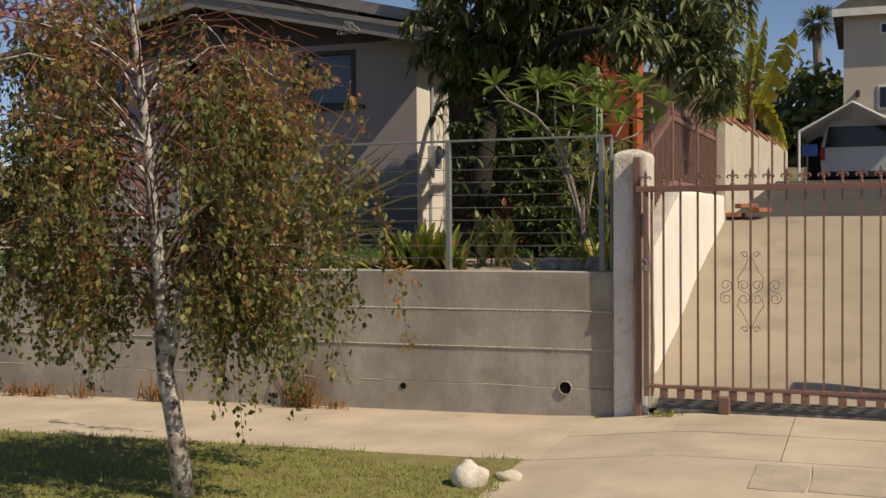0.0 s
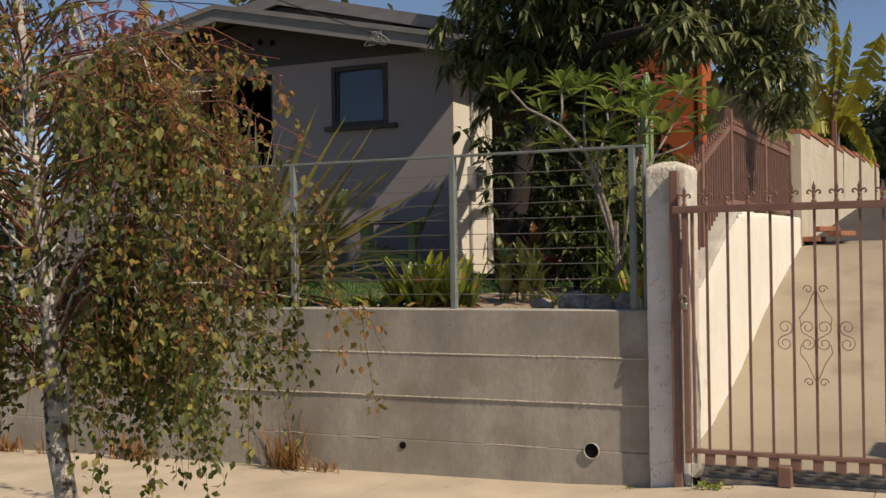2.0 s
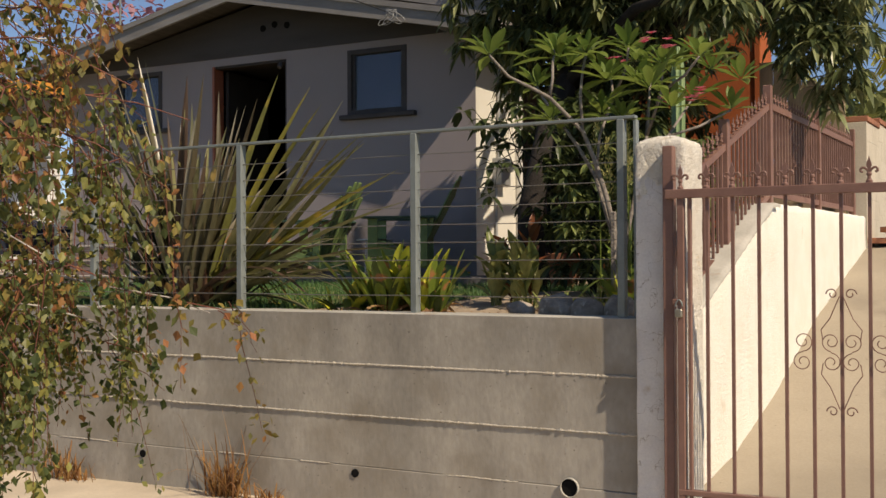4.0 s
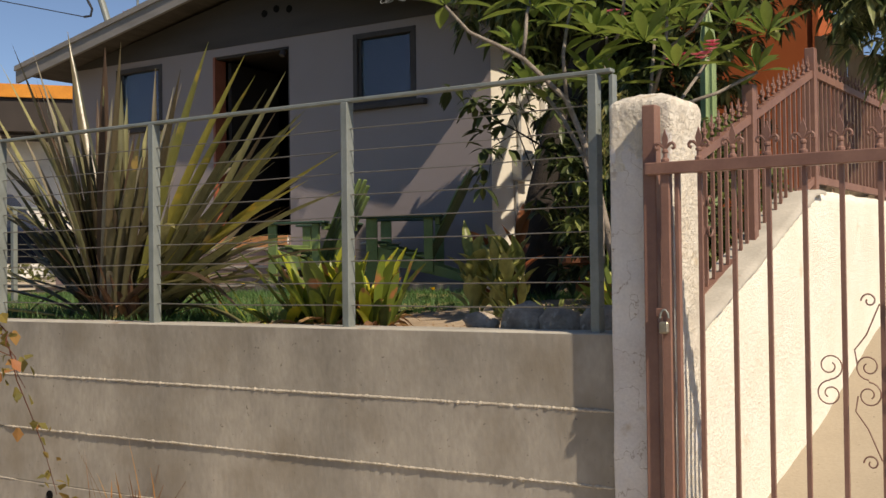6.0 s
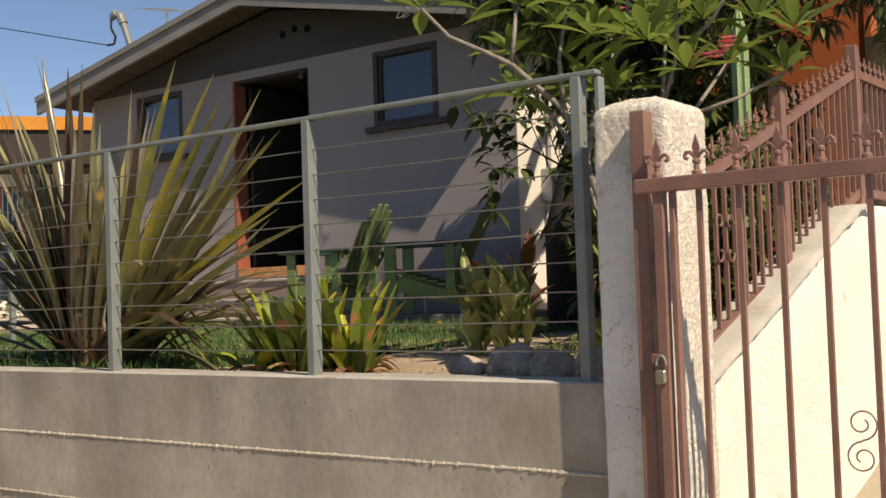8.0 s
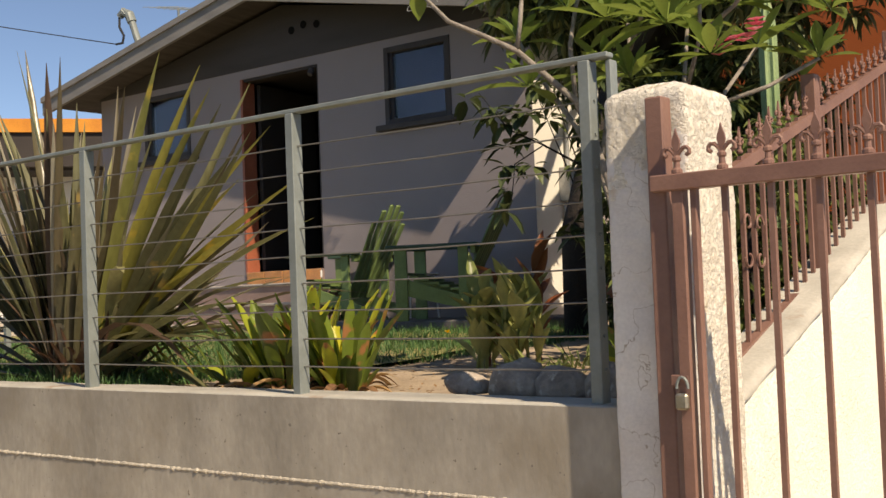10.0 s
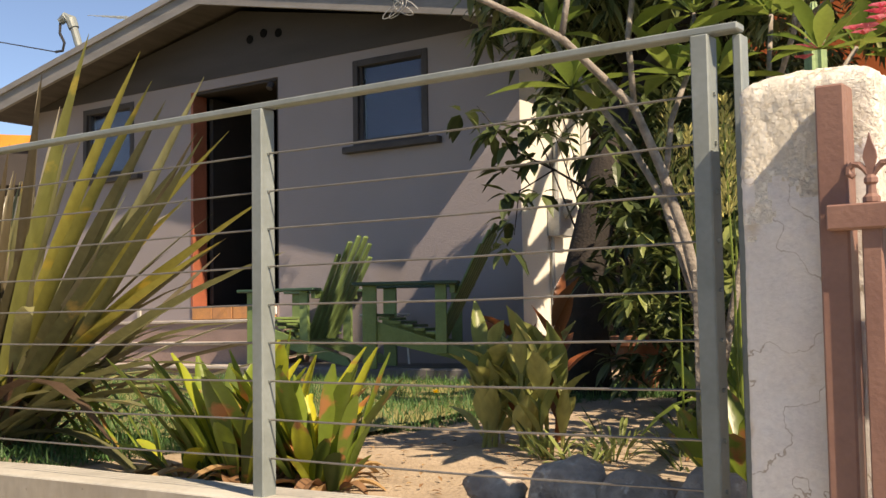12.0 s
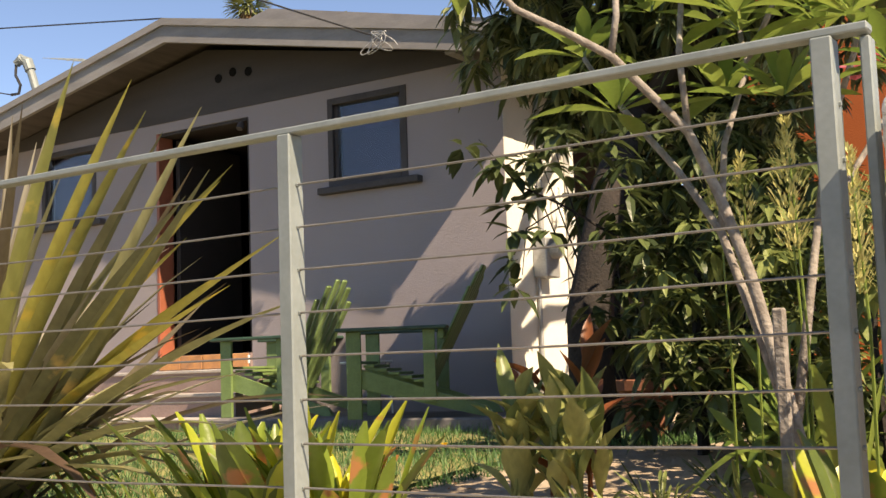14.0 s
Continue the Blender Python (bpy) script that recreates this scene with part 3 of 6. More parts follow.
# ---- retaining wall along the sidewalk ----
ret = thing("retaining_wall", (-6, 8.5, 0), "grey cast concrete retaining wall in four lifts with crumbly seams", "wall", kind="structure")
lifts = [(-0.45, 0.215), (0.215, 0.505), (0.505, 0.795), (0.795, 1.086)]
for i, (a, b) in enumerate(lifts):
    ac = Acc()
    xs = np.concatenate([[-22, -18, -14, -10, -8], np.arange(-7, -1.12, 0.15), [-1.127]])
    off = (0.004, 0.0, 0.006, 0.002)[i]

    def face(x, z):
        return 8.455 - off + 0.003 * noise.noise((x * 2.1, z * 3.0, i)) + 0.0015 * noise.noise((x * 9, z * 9, i))
    zs = [a, a + 0.004, (a + b) / 2, b - 0.004, b]
    v = [(x, face(x, z) + (0.006 if (k in (0, 4) and i < 3) or k == 0 else 0), z) for k, z in enumerate(zs) for x in xs]
    n = len(xs)
    f = [(j * n + q, j * n + q + 1, (j + 1) * n + q + 1, (j + 1) * n + q) for j in range(4) for q in range(n - 1)]
    ac.add(v, f)
    ac.box(-22, -1.127, 8.47, 8.66, a, b)
    part("lift", ac, CONCRETE, ret, smooth=False)
    if i < 3:
        ac = Acc()
        weak = i == 0
        run = []
        for x in np.arange(-7.6, -1.135, 0.009):
            there = noise.noise((x * 1.7, i * 5.0, 0)) > (0.05 if weak else -0.42)
            if there:
                run.append(x)
            if run and (not there or x > -1.145):
                v = []
                for k, q in enumerate(run):
                    end = min(1.0, k / 6, (len(run) - 1 - k) / 6)
                    r = (0.0072 + 0.0042 * noise.noise((q * 38, i, 1)) + 0.0036 * noise.noise((q * 95, i, 4))) * (0.6 if weak else 1) * (0.15 + 0.85 * end)
                    zc = b + 0.004 * noise.noise((q * 5, i, 7)) + 0.002 * noise.noise((q * 45, i, 9))
                    for a in (-1.75, -0.9, 0.0, 0.9, 1.75):
                        v.append((q, 8.4535 - 1.25 * r * math.cos(a), zc + r * math.sin(a)))
                n = len(run)
                if n > 2:
                    ac.add(v, [(k * 5 + e, (k + 1) * 5 + e, (k + 1) * 5 + e + 1, k * 5 + e + 1) for k in range(n - 1) for e in range(4)])
                run = []
        part("seam", ac, CRUMB, ret, "crumbly pale seam between lifts", kind="stuff")
ac = Acc()
xs = np.concatenate([[-22, -14, -10], np.arange(-8, -1.1, 0.12), [-1.127]])
prof = [(0.0, 1.0855), (0.003, 1.0895), (0.011, 1.0925), (0.09, 1.094), (0.195, 1.092), (0.205, 1.08)]
v = [(x, 8.453 + 0.003 * noise.noise((x * 2.1, 3.258, 3)) + 0.0015 * noise.noise((x * 9, 9.77, 3)) + y, z + (0.003 * noise.noise((x * 3, y * 20, 2)) if y > 0.01 else 0)) for y, z in prof for x in xs]
n = len(xs)
ac.add(v, [(j * n + q, j * n + q + 1, (j + 1) * n + q + 1, (j + 1) * n + q) for j in range(5) for q in range(n - 1)])
part("cap", ac, CAPCON, ret, "pale trowelled top edge")
ac = Acc().box(-6.006, -5.996, 8.447, 8.453, 0.22, 0.79)
part("vertical_joint", ac, CRUMB, ret)
for x, z, r in ((-1.515, 0.216, 0.05), (-2.84, 0.174, 0.026), (-4.47, 0.158, 0.026), (-5.9, 0.168, 0.024)):
    big = r > 0.04
    ac = Acc()
    ac.tube([(x, 8.452, z), (x, 8.4445, z)], [r * 0.93, r * 0.93], 20)
    hole = part("drain_hole", ac, PVC, ret, "round weep hole, a black disc for its inner shade")
    if big:
        v, f = [], []
        for k in range(24):
            a = 2 * math.pi * k / 24
            for rr, yy in ((r, 8.45), (r, 8.432), (r * 0.93, 8.432), (r * 0.93, 8.444)):
                v.append((x + rr * math.cos(a), yy, z + rr * math.sin(a)))
        for k in range(24):
            for e in range(3):
                f.append((k * 4 + e, ((k + 1) % 24) * 4 + e, ((k + 1) % 24) * 4 + e + 1, k * 4 + e + 1))
        part("pipe_rim", Acc().add(v, f), PALE, hole, "pale plastic pipe rim")

# ---- cable railing on the wall ----
rail = thing("cable_railing", (-4, 8.5, 1.094), "galvanised steel cable railing on the concrete wall", "railing")
posts = [-11.2, -9.95, -8.7, -7.45, -6.2, -4.95, -3.705, -2.464, -1.244]
TOP = 2.112
for x in posts:
    ac = Acc().box(x - 0.019, x + 0.019, 8.478, 8.528, 1.09, TOP - 0.016, 0.003)
    p = part("post", ac, GALV, rail)
part("end_post", Acc().box(-1.185, -1.166, 8.505, 8.545, 1.09, TOP - 0.02, 0.003), GALV, rail)
part("top_rail", Acc().box(-11.3, -1.165, 8.483, 8.523, TOP - 0.016, TOP, 0.003), GALV, rail)
fitting = shared("cable_fitting", Acc().tube([(0.017, 0, 0), (0.0235, 0, 0)], 0.005, 6), GALV)
for k in range(9):
    z = 1.19 + k * 0.0985
    line = [(posts[0], 8.503, z)]
    for a, b in zip(posts[:-1], posts[1:]):
        line += [((a + b) / 2, 8.503, z - 0.004), (b, 8.503, z)]
    part("cable", Acc().tube(line, 0.0028, 5, False), CABLE, rail)
    for x in posts[5:]:
        piece("cable_fitting", fitting, rail, (x, 8.503, z))

# second run of the railing, going back beside the walk
rail2 = thing("cable_railing", (-7.35, 10.4, 1.1), "short galvanised cable railing beside the front walk", "railing")
for y in (9.4, 10.3, 11.2):
    part("post", Acc().box(-7.32, -7.28, y - 0.02, y + 0.02, 1.05, 1.88, 0.003), GALV, rail2)
part("top_rail", Acc().box(-7.32, -7.28, 9.35, 11.25, 1.88, 1.9, 0.003), GALV, rail2)
for k in range(7):
    part("cable", Acc().tube([(-7.3, 9.4, 1.2 + 0.098 * k), (-7.3, 11.2, 1.2 + 0.098 * k)], 0.0028, 5, False), CABLE, rail2)

# ---- gate pillar on the left, unseen shadow caster on the right ----
def stucco_pillar(name, x0, x1, y0, y1, z0, top, material, label):
    """A square stuccoed pillar with worn corners and a low domed top, its render lumpy and pitted."""
    cx, cy, hx, hy = (x0 + x1) / 2, (y0 + y1) / 2, (x1 - x0) / 2, (y1 - y0) / 2
    edge = top - 0.052
    prof = [(1.0, z) for z in np.linspace(z0, edge - 0.012, 190)] + [(0.992, edge - 0.004), (0.972, edge + 0.004)] + [(r, edge + 0.006 + 0.046 * (1 - r * r)) for r in (0.93, 0.87, 0.8, 0.72, 0.62, 0.5, 0.37, 0.23, 0.08)]
    m = 144
    v, f = [], []
    for r, z in prof:
        for k in range(m):
            a = 2 * math.pi * k / m
            c, s = math.cos(a), math.sin(a)
            q = (abs(c) ** 22 + abs(s) ** 22) ** (-1 / 22)
            x, y = cx + hx * r * q * c, cy + hy * r * q * s
            rough = 0.35 + 0.65 * min(1.0, max(0.0, (z - top + 0.42 + 0.2 * noise.noise((x * 5, y * 5, z * 5))) / 0.1))
            w = 0.004 * noise.noise((x * 7, y * 7, z * 7)) + rough * (0.003 * noise.noise((x * 60, y * 60, z * 50)) + 0.003 * noise.noise((x * 130, y * 130, z * 95)))
            v.append((x + w * c, y + w * s, z + w * (r < 0.99)))
    for i in range(len(prof) - 1):
        for k in range(m):
            f.append((i * m + k, i * m + (k + 1) % m, (i + 1) * m + (k + 1) % m, (i + 1) * m + k))
    f.append(tuple(range((len(prof) - 1) * m, len(prof) * m)))
    ob = solo(name, Acc().add(v, f), material, label, "pillar", at=(cx, cy, z0), smooth=True)
    ob.data.materials.append(SUNLIT_SPATTER)
    for p in ob.data.polygons:
        c = p.center
        jag = 0.13 * noise.noise((c.x * 9, c.y * 9, c.z * 7)) + 0.05 * noise.noise((c.x * 30, c.y * 30, c.z * 30))
        # Rougher render on the top and sunward face, in the warmer sunlit tint.
        if c.z + z0 > top - 0.24 + jag or (p.normal.x > 0.6 and jag > -0.08):
            p.material_index = 1
    return ob


stucco_pillar("gate_pillar", -1.14, -0.885, 8.40, 8.70, -0.1, 2.003, SHADED_PILLAR_STUCCO, "rough white stucco gate pillar with a rounded top")
# Never in view: added and positioned only to throw the shadow on the driveway.
stucco_pillar("gate_pillar", 1.95, 2.24, 8.76, 9.12, -0.1, 2.27, SHADED_PILLAR_STUCCO, "rough white stucco gate pillar with a rounded top")

# ---- driveway gate ----
GY = 8.33
gate = thing("driveway_gate", (-0.9, GY, 0.1), "rose-brown wrought iron driveway gate with finials and scrolls", "gate")
part("gate_post", Acc().box(-0.977, -0.925, 8.335, 8.389, 0.02, 1.932, 0.004), IRON, gate, "square iron hinge post")
part("stile", Acc().box(-0.9, -0.866, GY - 0.017, GY + 0.017, 0.2, 1.69, 0.003), IRON, gate)
part("stile", Acc().box(-0.85, -0.832, GY - 0.012, GY + 0.012, 0.2, 1.69, 0.003), IRON, gate)
part("top_rail", Acc().box(-0.955, 1.9, GY - 0.028, GY + 0.012, 1.675, 1.718, 0.003), IRON, gate)
part("bottom_rail", Acc().box(-0.9, 1.9, GY - 0.02, GY + 0.02, 0.262, 0.288, 0.003), IRON, gate)
bars = [-0.757 + 0.1215 * i for i in range(24)]
bar_me = shared("bar", Acc().box(-0.0075, 0.0075, -0.0075, 0.0075, 0.28, 1.69), IRON)


def fleur(scale=1.0):
    """A cast spear finial: collar, stem with a ball, two curled side leaves and a pointed blade."""
    ac = Acc()
    s = scale
    ac.lathe((0, 0, 0), [(r * s, z * s) for r, z in ((0.012, 0), (0.015, 0.004), (0.015, 0.012), (0.009, 0.018), (0.008, 0.033), (0.012, 0.037), (0.012, 0.044), (0.007, 0.05))], 10)
    ac.prism([(x * s, z * s) for x, z in ((-0.004, 0.045), (0.004, 0.045), (0.006, 0.062), (0.0115, 0.08), (0.0095, 0.092), (0.004, 0.106), (0, 0.122), (-0.004, 0.106), (-0.0095, 0.092), (-0.0115, 0.08), (-0.006, 0.062))], "y", -0.004 * s, 0.004 * s)
    for k in (-1, 1):
        pts = [(k * x * s, 0, z * s) for x, z in ((0.003, 0.048), (0.01, 0.06), (0.019, 0.069), (0.029, 0.07), (0.036, 0.063), (0.036, 0.054), (0.03, 0.05), (0.026, 0.054))]
        ac.tube(pts, [q * s for q in (0.004, 0.0055, 0.006, 0.006, 0.006, 0.0065, 0.006, 0.004)], 7)
    return ac


fleur_me = shared("finial", fleur(), IRON)
cuff_me = shared("bar_foot", Acc().box(-0.028, 0.028, -0.014, 0.014, 0.195, 0.262, 0.003), IRON)
for x in bars:
    if x < 1.88:
        piece("bar", bar_me, gate, (x, GY, 0))
        piece("finial", fleur_me, gate, (x, GY - 0.008, 1.716))
        piece("bar_foot", cuff_me, gate, (x, GY, 0))
piece("finial", fleur_me, gate, (-0.883, GY - 0.008, 1.716))


def spiral(cx, cz, r, turns, start, sense):
    return [(cx + sense * r * (1 - 0.72 * k / 26) * math.cos(start + turns * 2 * math.pi * k / 26), GY - 0.014,
             cz + r * (1 - 0.72 * k / 26) * math.sin(start + turns * 2 * math.pi * k / 26)) for k in range(27)]


def scrollwork(cx):
    ac = Acc()
    for s in (-1, 1):
        for u in (-1, 1):
            z0 = 0.965
            ac.tube(spiral(cx + s * 0.045, z0 + u * 0.046, 0.043, 1.4, math.pi * (0.5 if u < 0 else -0.5), s), 0.0026, 5)
            ac.tube(spiral(cx + s * 0.168, z0 + u * 0.046, 0.045, 1.4, math.pi * (0.5 if u < 0 else -0.5), -s), 0.0026, 5)
            zt = 1.225 if u > 0 else 0.70
            ac.tube(spiral(cx + s * 0.04, zt, 0.026, 1.1, 0, s), 0.003, 5)
            ac.tube([(cx + s * 0.008, GY - 0.014, zt - u * 0.01), (cx + s * 0.05, GY - 0.014, zt - u * 0.11), (cx + s * 0.088, GY - 0.014, z0 + u * 0.1), (cx + s * 0.08, GY - 0.014, z0 + u * 0.05)], 0.0026, 5)
    return ac


part("scrollwork", scrollwork(-0.757 + 0.1215 * 5), IRON, gate, "thin curled iron scrolls")
part("scrollwork", scrollwork(-0.757 + 0.1215 * 16), IRON, gate, "thin curled iron scrolls")
part("caster_bracket", Acc().box(-0.37, -0.29, GY - 0.045, GY + 0.02, 0.1, 0.22, 0.008), IRON, gate, "iron roller box")
lock = thing("padlock", (-0.9, 8.32, 1.14), "worn brass padlock hanging from a rusty gate hasp", "padlock")
part("lock_body", Acc().box(-0.908, -0.872, 8.295, 8.315, 1.105, 1.148, 0.006), BRASS, lock)
part("shackle", Acc().tube([(-0.905 + 0.016 * (1 - math.cos(a)), 8.306, 1.148 + 0.03 * math.sin(a) + 0.012) for a in np.linspace(0, math.pi, 9)], 0.004, 6), GALV, lock)
part("hasp", Acc().box(-0.925, -0.872, 8.312, 8.322, 1.165, 1.195, 0.003), IRON, lock)

drain = thing("trench_drain", (0.8, 8.36, 0.1), "steel bar grate drain under the gate", "drain")
for k in range(5):
    part("grate_bar", Acc().box(-0.82, 1.93, 8.35 + 0.03 * k, 8.362 + 0.03 * k, 0.085 + 0.014 * k, 0.115 + 0.014 * k), GRILLE, drain)
part("channel", Acc().box(-0.82, 1.93, 8.34, 8.5, 0.0, 0.05), PVC, drain, "dark channel")

# ---- ramp wall and its iron fence ----
RAMP = [(8.7, 0.93), (9.11, 1.06), (9.41, 1.16), (10.2, 1.45), (10.96, 1.745), (11.3, 1.775), (13, 1.79), (14.97, 1.80)]
ramp = thing("ramp_wall", (-1.18, 11.5, 0), "white stucco retaining wall stepping up beside the driveway", "wall", kind="structure")
ac = Acc()
ys = np.arange(8.7, 14.98, 0.11)
cols = [(-1.085, 0.0), (-1.085, 0.25), (-1.083, 0.5), (-1.085, 0.75), (-1.088, 0.96), (-1.10, 1.0), (-1.28, 1.0), (-1.3, 0.9), (-1.3, 0.0)]
v = []
for y in ys:
    lo, hi = lerp(DRIVE_Z, y) - 0.25, lerp(RAMP, y)
    for x, q in cols:
        w = 0.008 * noise.noise((y * 5, q * 6, 1)) + 0.005 * noise.noise((y * 16, q * 20, 4))
        v.append((x + w, y, lo + (hi - lo) * q + (w if q == 1.0 else 0)))
m = len(cols)
ac.add(v, [(i * m + k, (i + 1) * m + k, (i + 1) * m + k + 1, i * m + k + 1) for i in range(len(ys) - 1) for k in range(m - 1)] + [tuple(range(m)), tuple(range((len(ys) - 1) * m, len(ys) * m))[::-1]])
part("wall_body", ac, WHITE_STUCCO, ramp, smooth=True)
ac = Acc()
v = []
for y in np.arange(8.72, 11.2, 0.03):
    hi = lerp(RAMP, y)
    ragged = 0.012 + 0.04 * max(0.0, noise.noise((y * 4, 3, 1))) + 0.012 * noise.noise((y * 31, 5, 2))
    for x, z in ((-1.062, hi - ragged), (-1.06, hi - ragged * 0.45), (-1.066, hi + 0.006), (-1.1, hi + 0.017), (-1.27, hi + 0.017)):
        v.append((x + 0.004 * noise.noise((y * 21, z * 30, 3)), y, z))
ac.add(v, [(i * 5 + k, (i + 1) * 5 + k, (i + 1) * 5 + k + 1, i * 5 + k + 1) for i in range(len(v) // 5 - 1) for k in range(4)])
part("worn_edge", ac, CAPCON, ramp, "worn tan concrete along the sloping top edge", smooth=True)

fence = thing("iron_fence", (-1.2, 11.4, 1.8), "rose-brown iron picket fence on the sloping white wall", "fence")
LOW = [(8.75, 0.94), (9.78, 1.30), (11.42, 1.86), (15.0, 1.87)]
HIGH = [(8.75, 1.60), (9.74, 1.965), (11.42, 2.50), (15.0, 2.52)]
FX = -1.2
for tab, nm in ((LOW, "bottom_rail"), (HIGH, "top_rail")):
    for (ya, za), (yb, zb) in ((tab[0], tab[2]), (tab[2], tab[3])):
        ac = Acc()
        h, w = (0.022, 0.018)
        ac.add([(FX + sx * w, y, z + sz * h) for y, z in ((ya, za), (yb, zb)) for sx, sz in ((-1, -1), (1, -1), (1, 1), (-1, 1))],
               [(0, 1, 2, 3), (7, 6, 5, 4), (0, 4, 5, 1), (1, 5, 6, 2), (2, 6, 7, 3), (3, 7, 4, 0)])
        part(nm, ac, IRON, fence)
for y in (8.9, 10.25, 11.42, 13.2, 14.9):
    z0, z1 = lerp(RAMP, y) - 0.05, lerp(HIGH, y) + 0.15
    part("post", Acc().box(FX - 0.03, FX + 0.03, y - 0.03, y + 0.03, z0, z1, 0.004), IRON, fence)
small = fleur(0.8)
tip_me = shared("finial", small, IRON)
for y in np.arange(9.0, 14.85, 0.098):
    if min(abs(y - q) for q in (8.9, 10.25, 11.42, 13.2, 14.9)) < 0.045:
        continue
    za, zb = lerp(LOW, y), lerp(HIGH, y) + 0.01
    part("picket", Acc().box(FX - 0.008, FX + 0.008, y - 0.008, y + 0.008, za, zb), IRON, fence)
    piece("finial", tip_me, fence, (FX, y, zb + 0.01), math.pi / 2)
for yc in (9.55, 12.3):
    ac = Acc()
    zc = (lerp(LOW, yc) + lerp(HIGH, yc)) / 2 + 0.02
    for s in (-1, 1):
        for u in (-1, 1):
            ac.tube([(FX + 0.015, yc + s * (0.05 + 0.04 * (1 - k / 20) * math.cos(6 * k / 20)), zc + u * (0.06 + 0.045 * (1 - k / 20) * math.sin(6 * k / 20))) for k in range(17)], 0.005, 5)
    part("scrollwork", ac, IRON, fence, "curled iron scrolls", kind="stuff")

# ---- house ----
house = thing("house", (-7.8, 16, 1.2), "taupe stucco bungalow with a low grey gable and open front door", "house")
HY, HX0, HX1 = 13.70, -10.8, -4.80
DX0, DX1, DTOP, DBOT = -8.41, -7.29, 3.75, 1.74
W = [(-6.43, -5.65, 3.03, 3.76), (-10.0, -9.22, 3.05, 3.77)]
EAVE = 3.84


def wall_box(x0, x1, z0, z1, material=STUCCO, nm="front_wall"):
    part(nm, Acc().box(x0, x1, HY, HY + 0.16, z0, z1), material, house)


wall_box(HX0, W[1][0], 0.9, EAVE)
wall_box(W[1][1], DX0, 0.9, EAVE)
wall_box(DX1, W[0][0], 0.9, EAVE)
wall_box(W[0][1], HX1, 0.9, EAVE)
wall_box(DX0, DX1, DTOP, EAVE)
wall_box(DX0, DX1, 0.9, 1.60)
for a, b, c, d in W:
    wall_box(a, b, 0.9, c), wall_box(a, b, d, EAVE)
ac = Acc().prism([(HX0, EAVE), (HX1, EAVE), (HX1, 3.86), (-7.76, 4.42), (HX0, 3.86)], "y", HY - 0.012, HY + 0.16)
gab = part("gable_panel", ac, GABLE, house, "grey gable above the stucco, darkened for the shade under the eave")
for x, z in ((-7.62, 4.135), (-7.45, 4.165), (-7.27, 4.14)):
    part("vent_hole", Acc().tube([(x, HY - 0.0125, z), (x, HY - 0.02, z)], 0.04, 12), PVC, gab, "round vent hole, a black disc for its inner shade")
part("side_wall", Acc().box(HX1 - 0.16, HX1 + 0.002, HY + 0.162, 14.75, 0.9, 3.82), SUNLIT_CREAM, house, "cream side wall with sunlit brightness put into its colour")
part("stucco_return", Acc().box(HX1 + 0.0005, HX1 + 0.004, HY + 0.003, HY + 0.1615, 0.9, 3.82), SUNLIT_CREAM, house)
part("side_wall", Acc().box(HX0, HX0 + 0.16, HY + 0.162, 19.9, 0.9, 3.82), STUCCO, house)
part("back_wall", Acc().box(-6.0, HX1 - 0.162, 14.6, 14.75, 0.9, 3.82), STUCCO, house)
part("side_wall", Acc().box(-6.16, -6.002, 14.752, 19.9, 0.9, 3.9), STUCCO, house)
part("back_wall", Acc().box(HX0, -6.0, 19.9, 20.05, 0.9, 4.2), STUCCO, house)
# Room surfaces get their darkness from the colour, not from missing light.
part("room_wall", Acc().box(HX0 + 0.17, -6.17, 17.2, 17.3, 0.95, 3.8), SHADED_DARK, house, "inner wall coloured near-black for the shade of the unlit room")
part("room_floor", Acc().box(HX0 + 0.17, -4.97, HY + 0.165, 17.2, 1.55, 1.6), SHADED_DARK, house)
part("room_ceiling", Acc().box(HX0 + 0.17, -4.97, HY + 0.165, 17.2, 3.77, 3.81), SHADED_DARK, house)

# roof: two slopes with a deep fascia along the rake
RY0, RY1, APEX = 13.18, 20.4, (-7.76, 4.55)
EX0, EX1, EZ = -11.2, -4.38, 3.85


def slope(xa, za, xb, zb, y0, y1, t0, t1):
    return Acc().prism([(xa, za - t0), (xb, zb - t0), (xb, zb - t1), (xa, za - t1)], "y", y0, y1)


part("roof_deck", slope(EX0, EZ, *APEX, RY0 + 0.04, RY1, 0.02, 0.07), SOFFIT, house, "grey roof deck and soffit, coloured dark for eave shade")
part("roof_deck", slope(*APEX, EX1, EZ, RY0 + 0.04, 15.1, 0.02, 0.07), SOFFIT, house, "grey roof deck and soffit, coloured dark for eave shade")
part("roof_deck", slope(*APEX, -5.6, 4.09, 15.102, RY1, 0.02, 0.07), SOFFIT, house)
for (xa, za, xb, zb) in ((EX0, EZ, *APEX), (*APEX, EX1, EZ)):
    part("rake_board", slope(xa, za, xb, zb, RY0, RY0 + 0.04, 0.0, 0.175), TRIM, house, "grey painted rake fascia board")
    part("rake_trim", slope(xa, za, xb, zb, RY0 - 0.025, RY0 + 0.05, -0.03, 0.03), TRIM, house, "grey upper trim board")
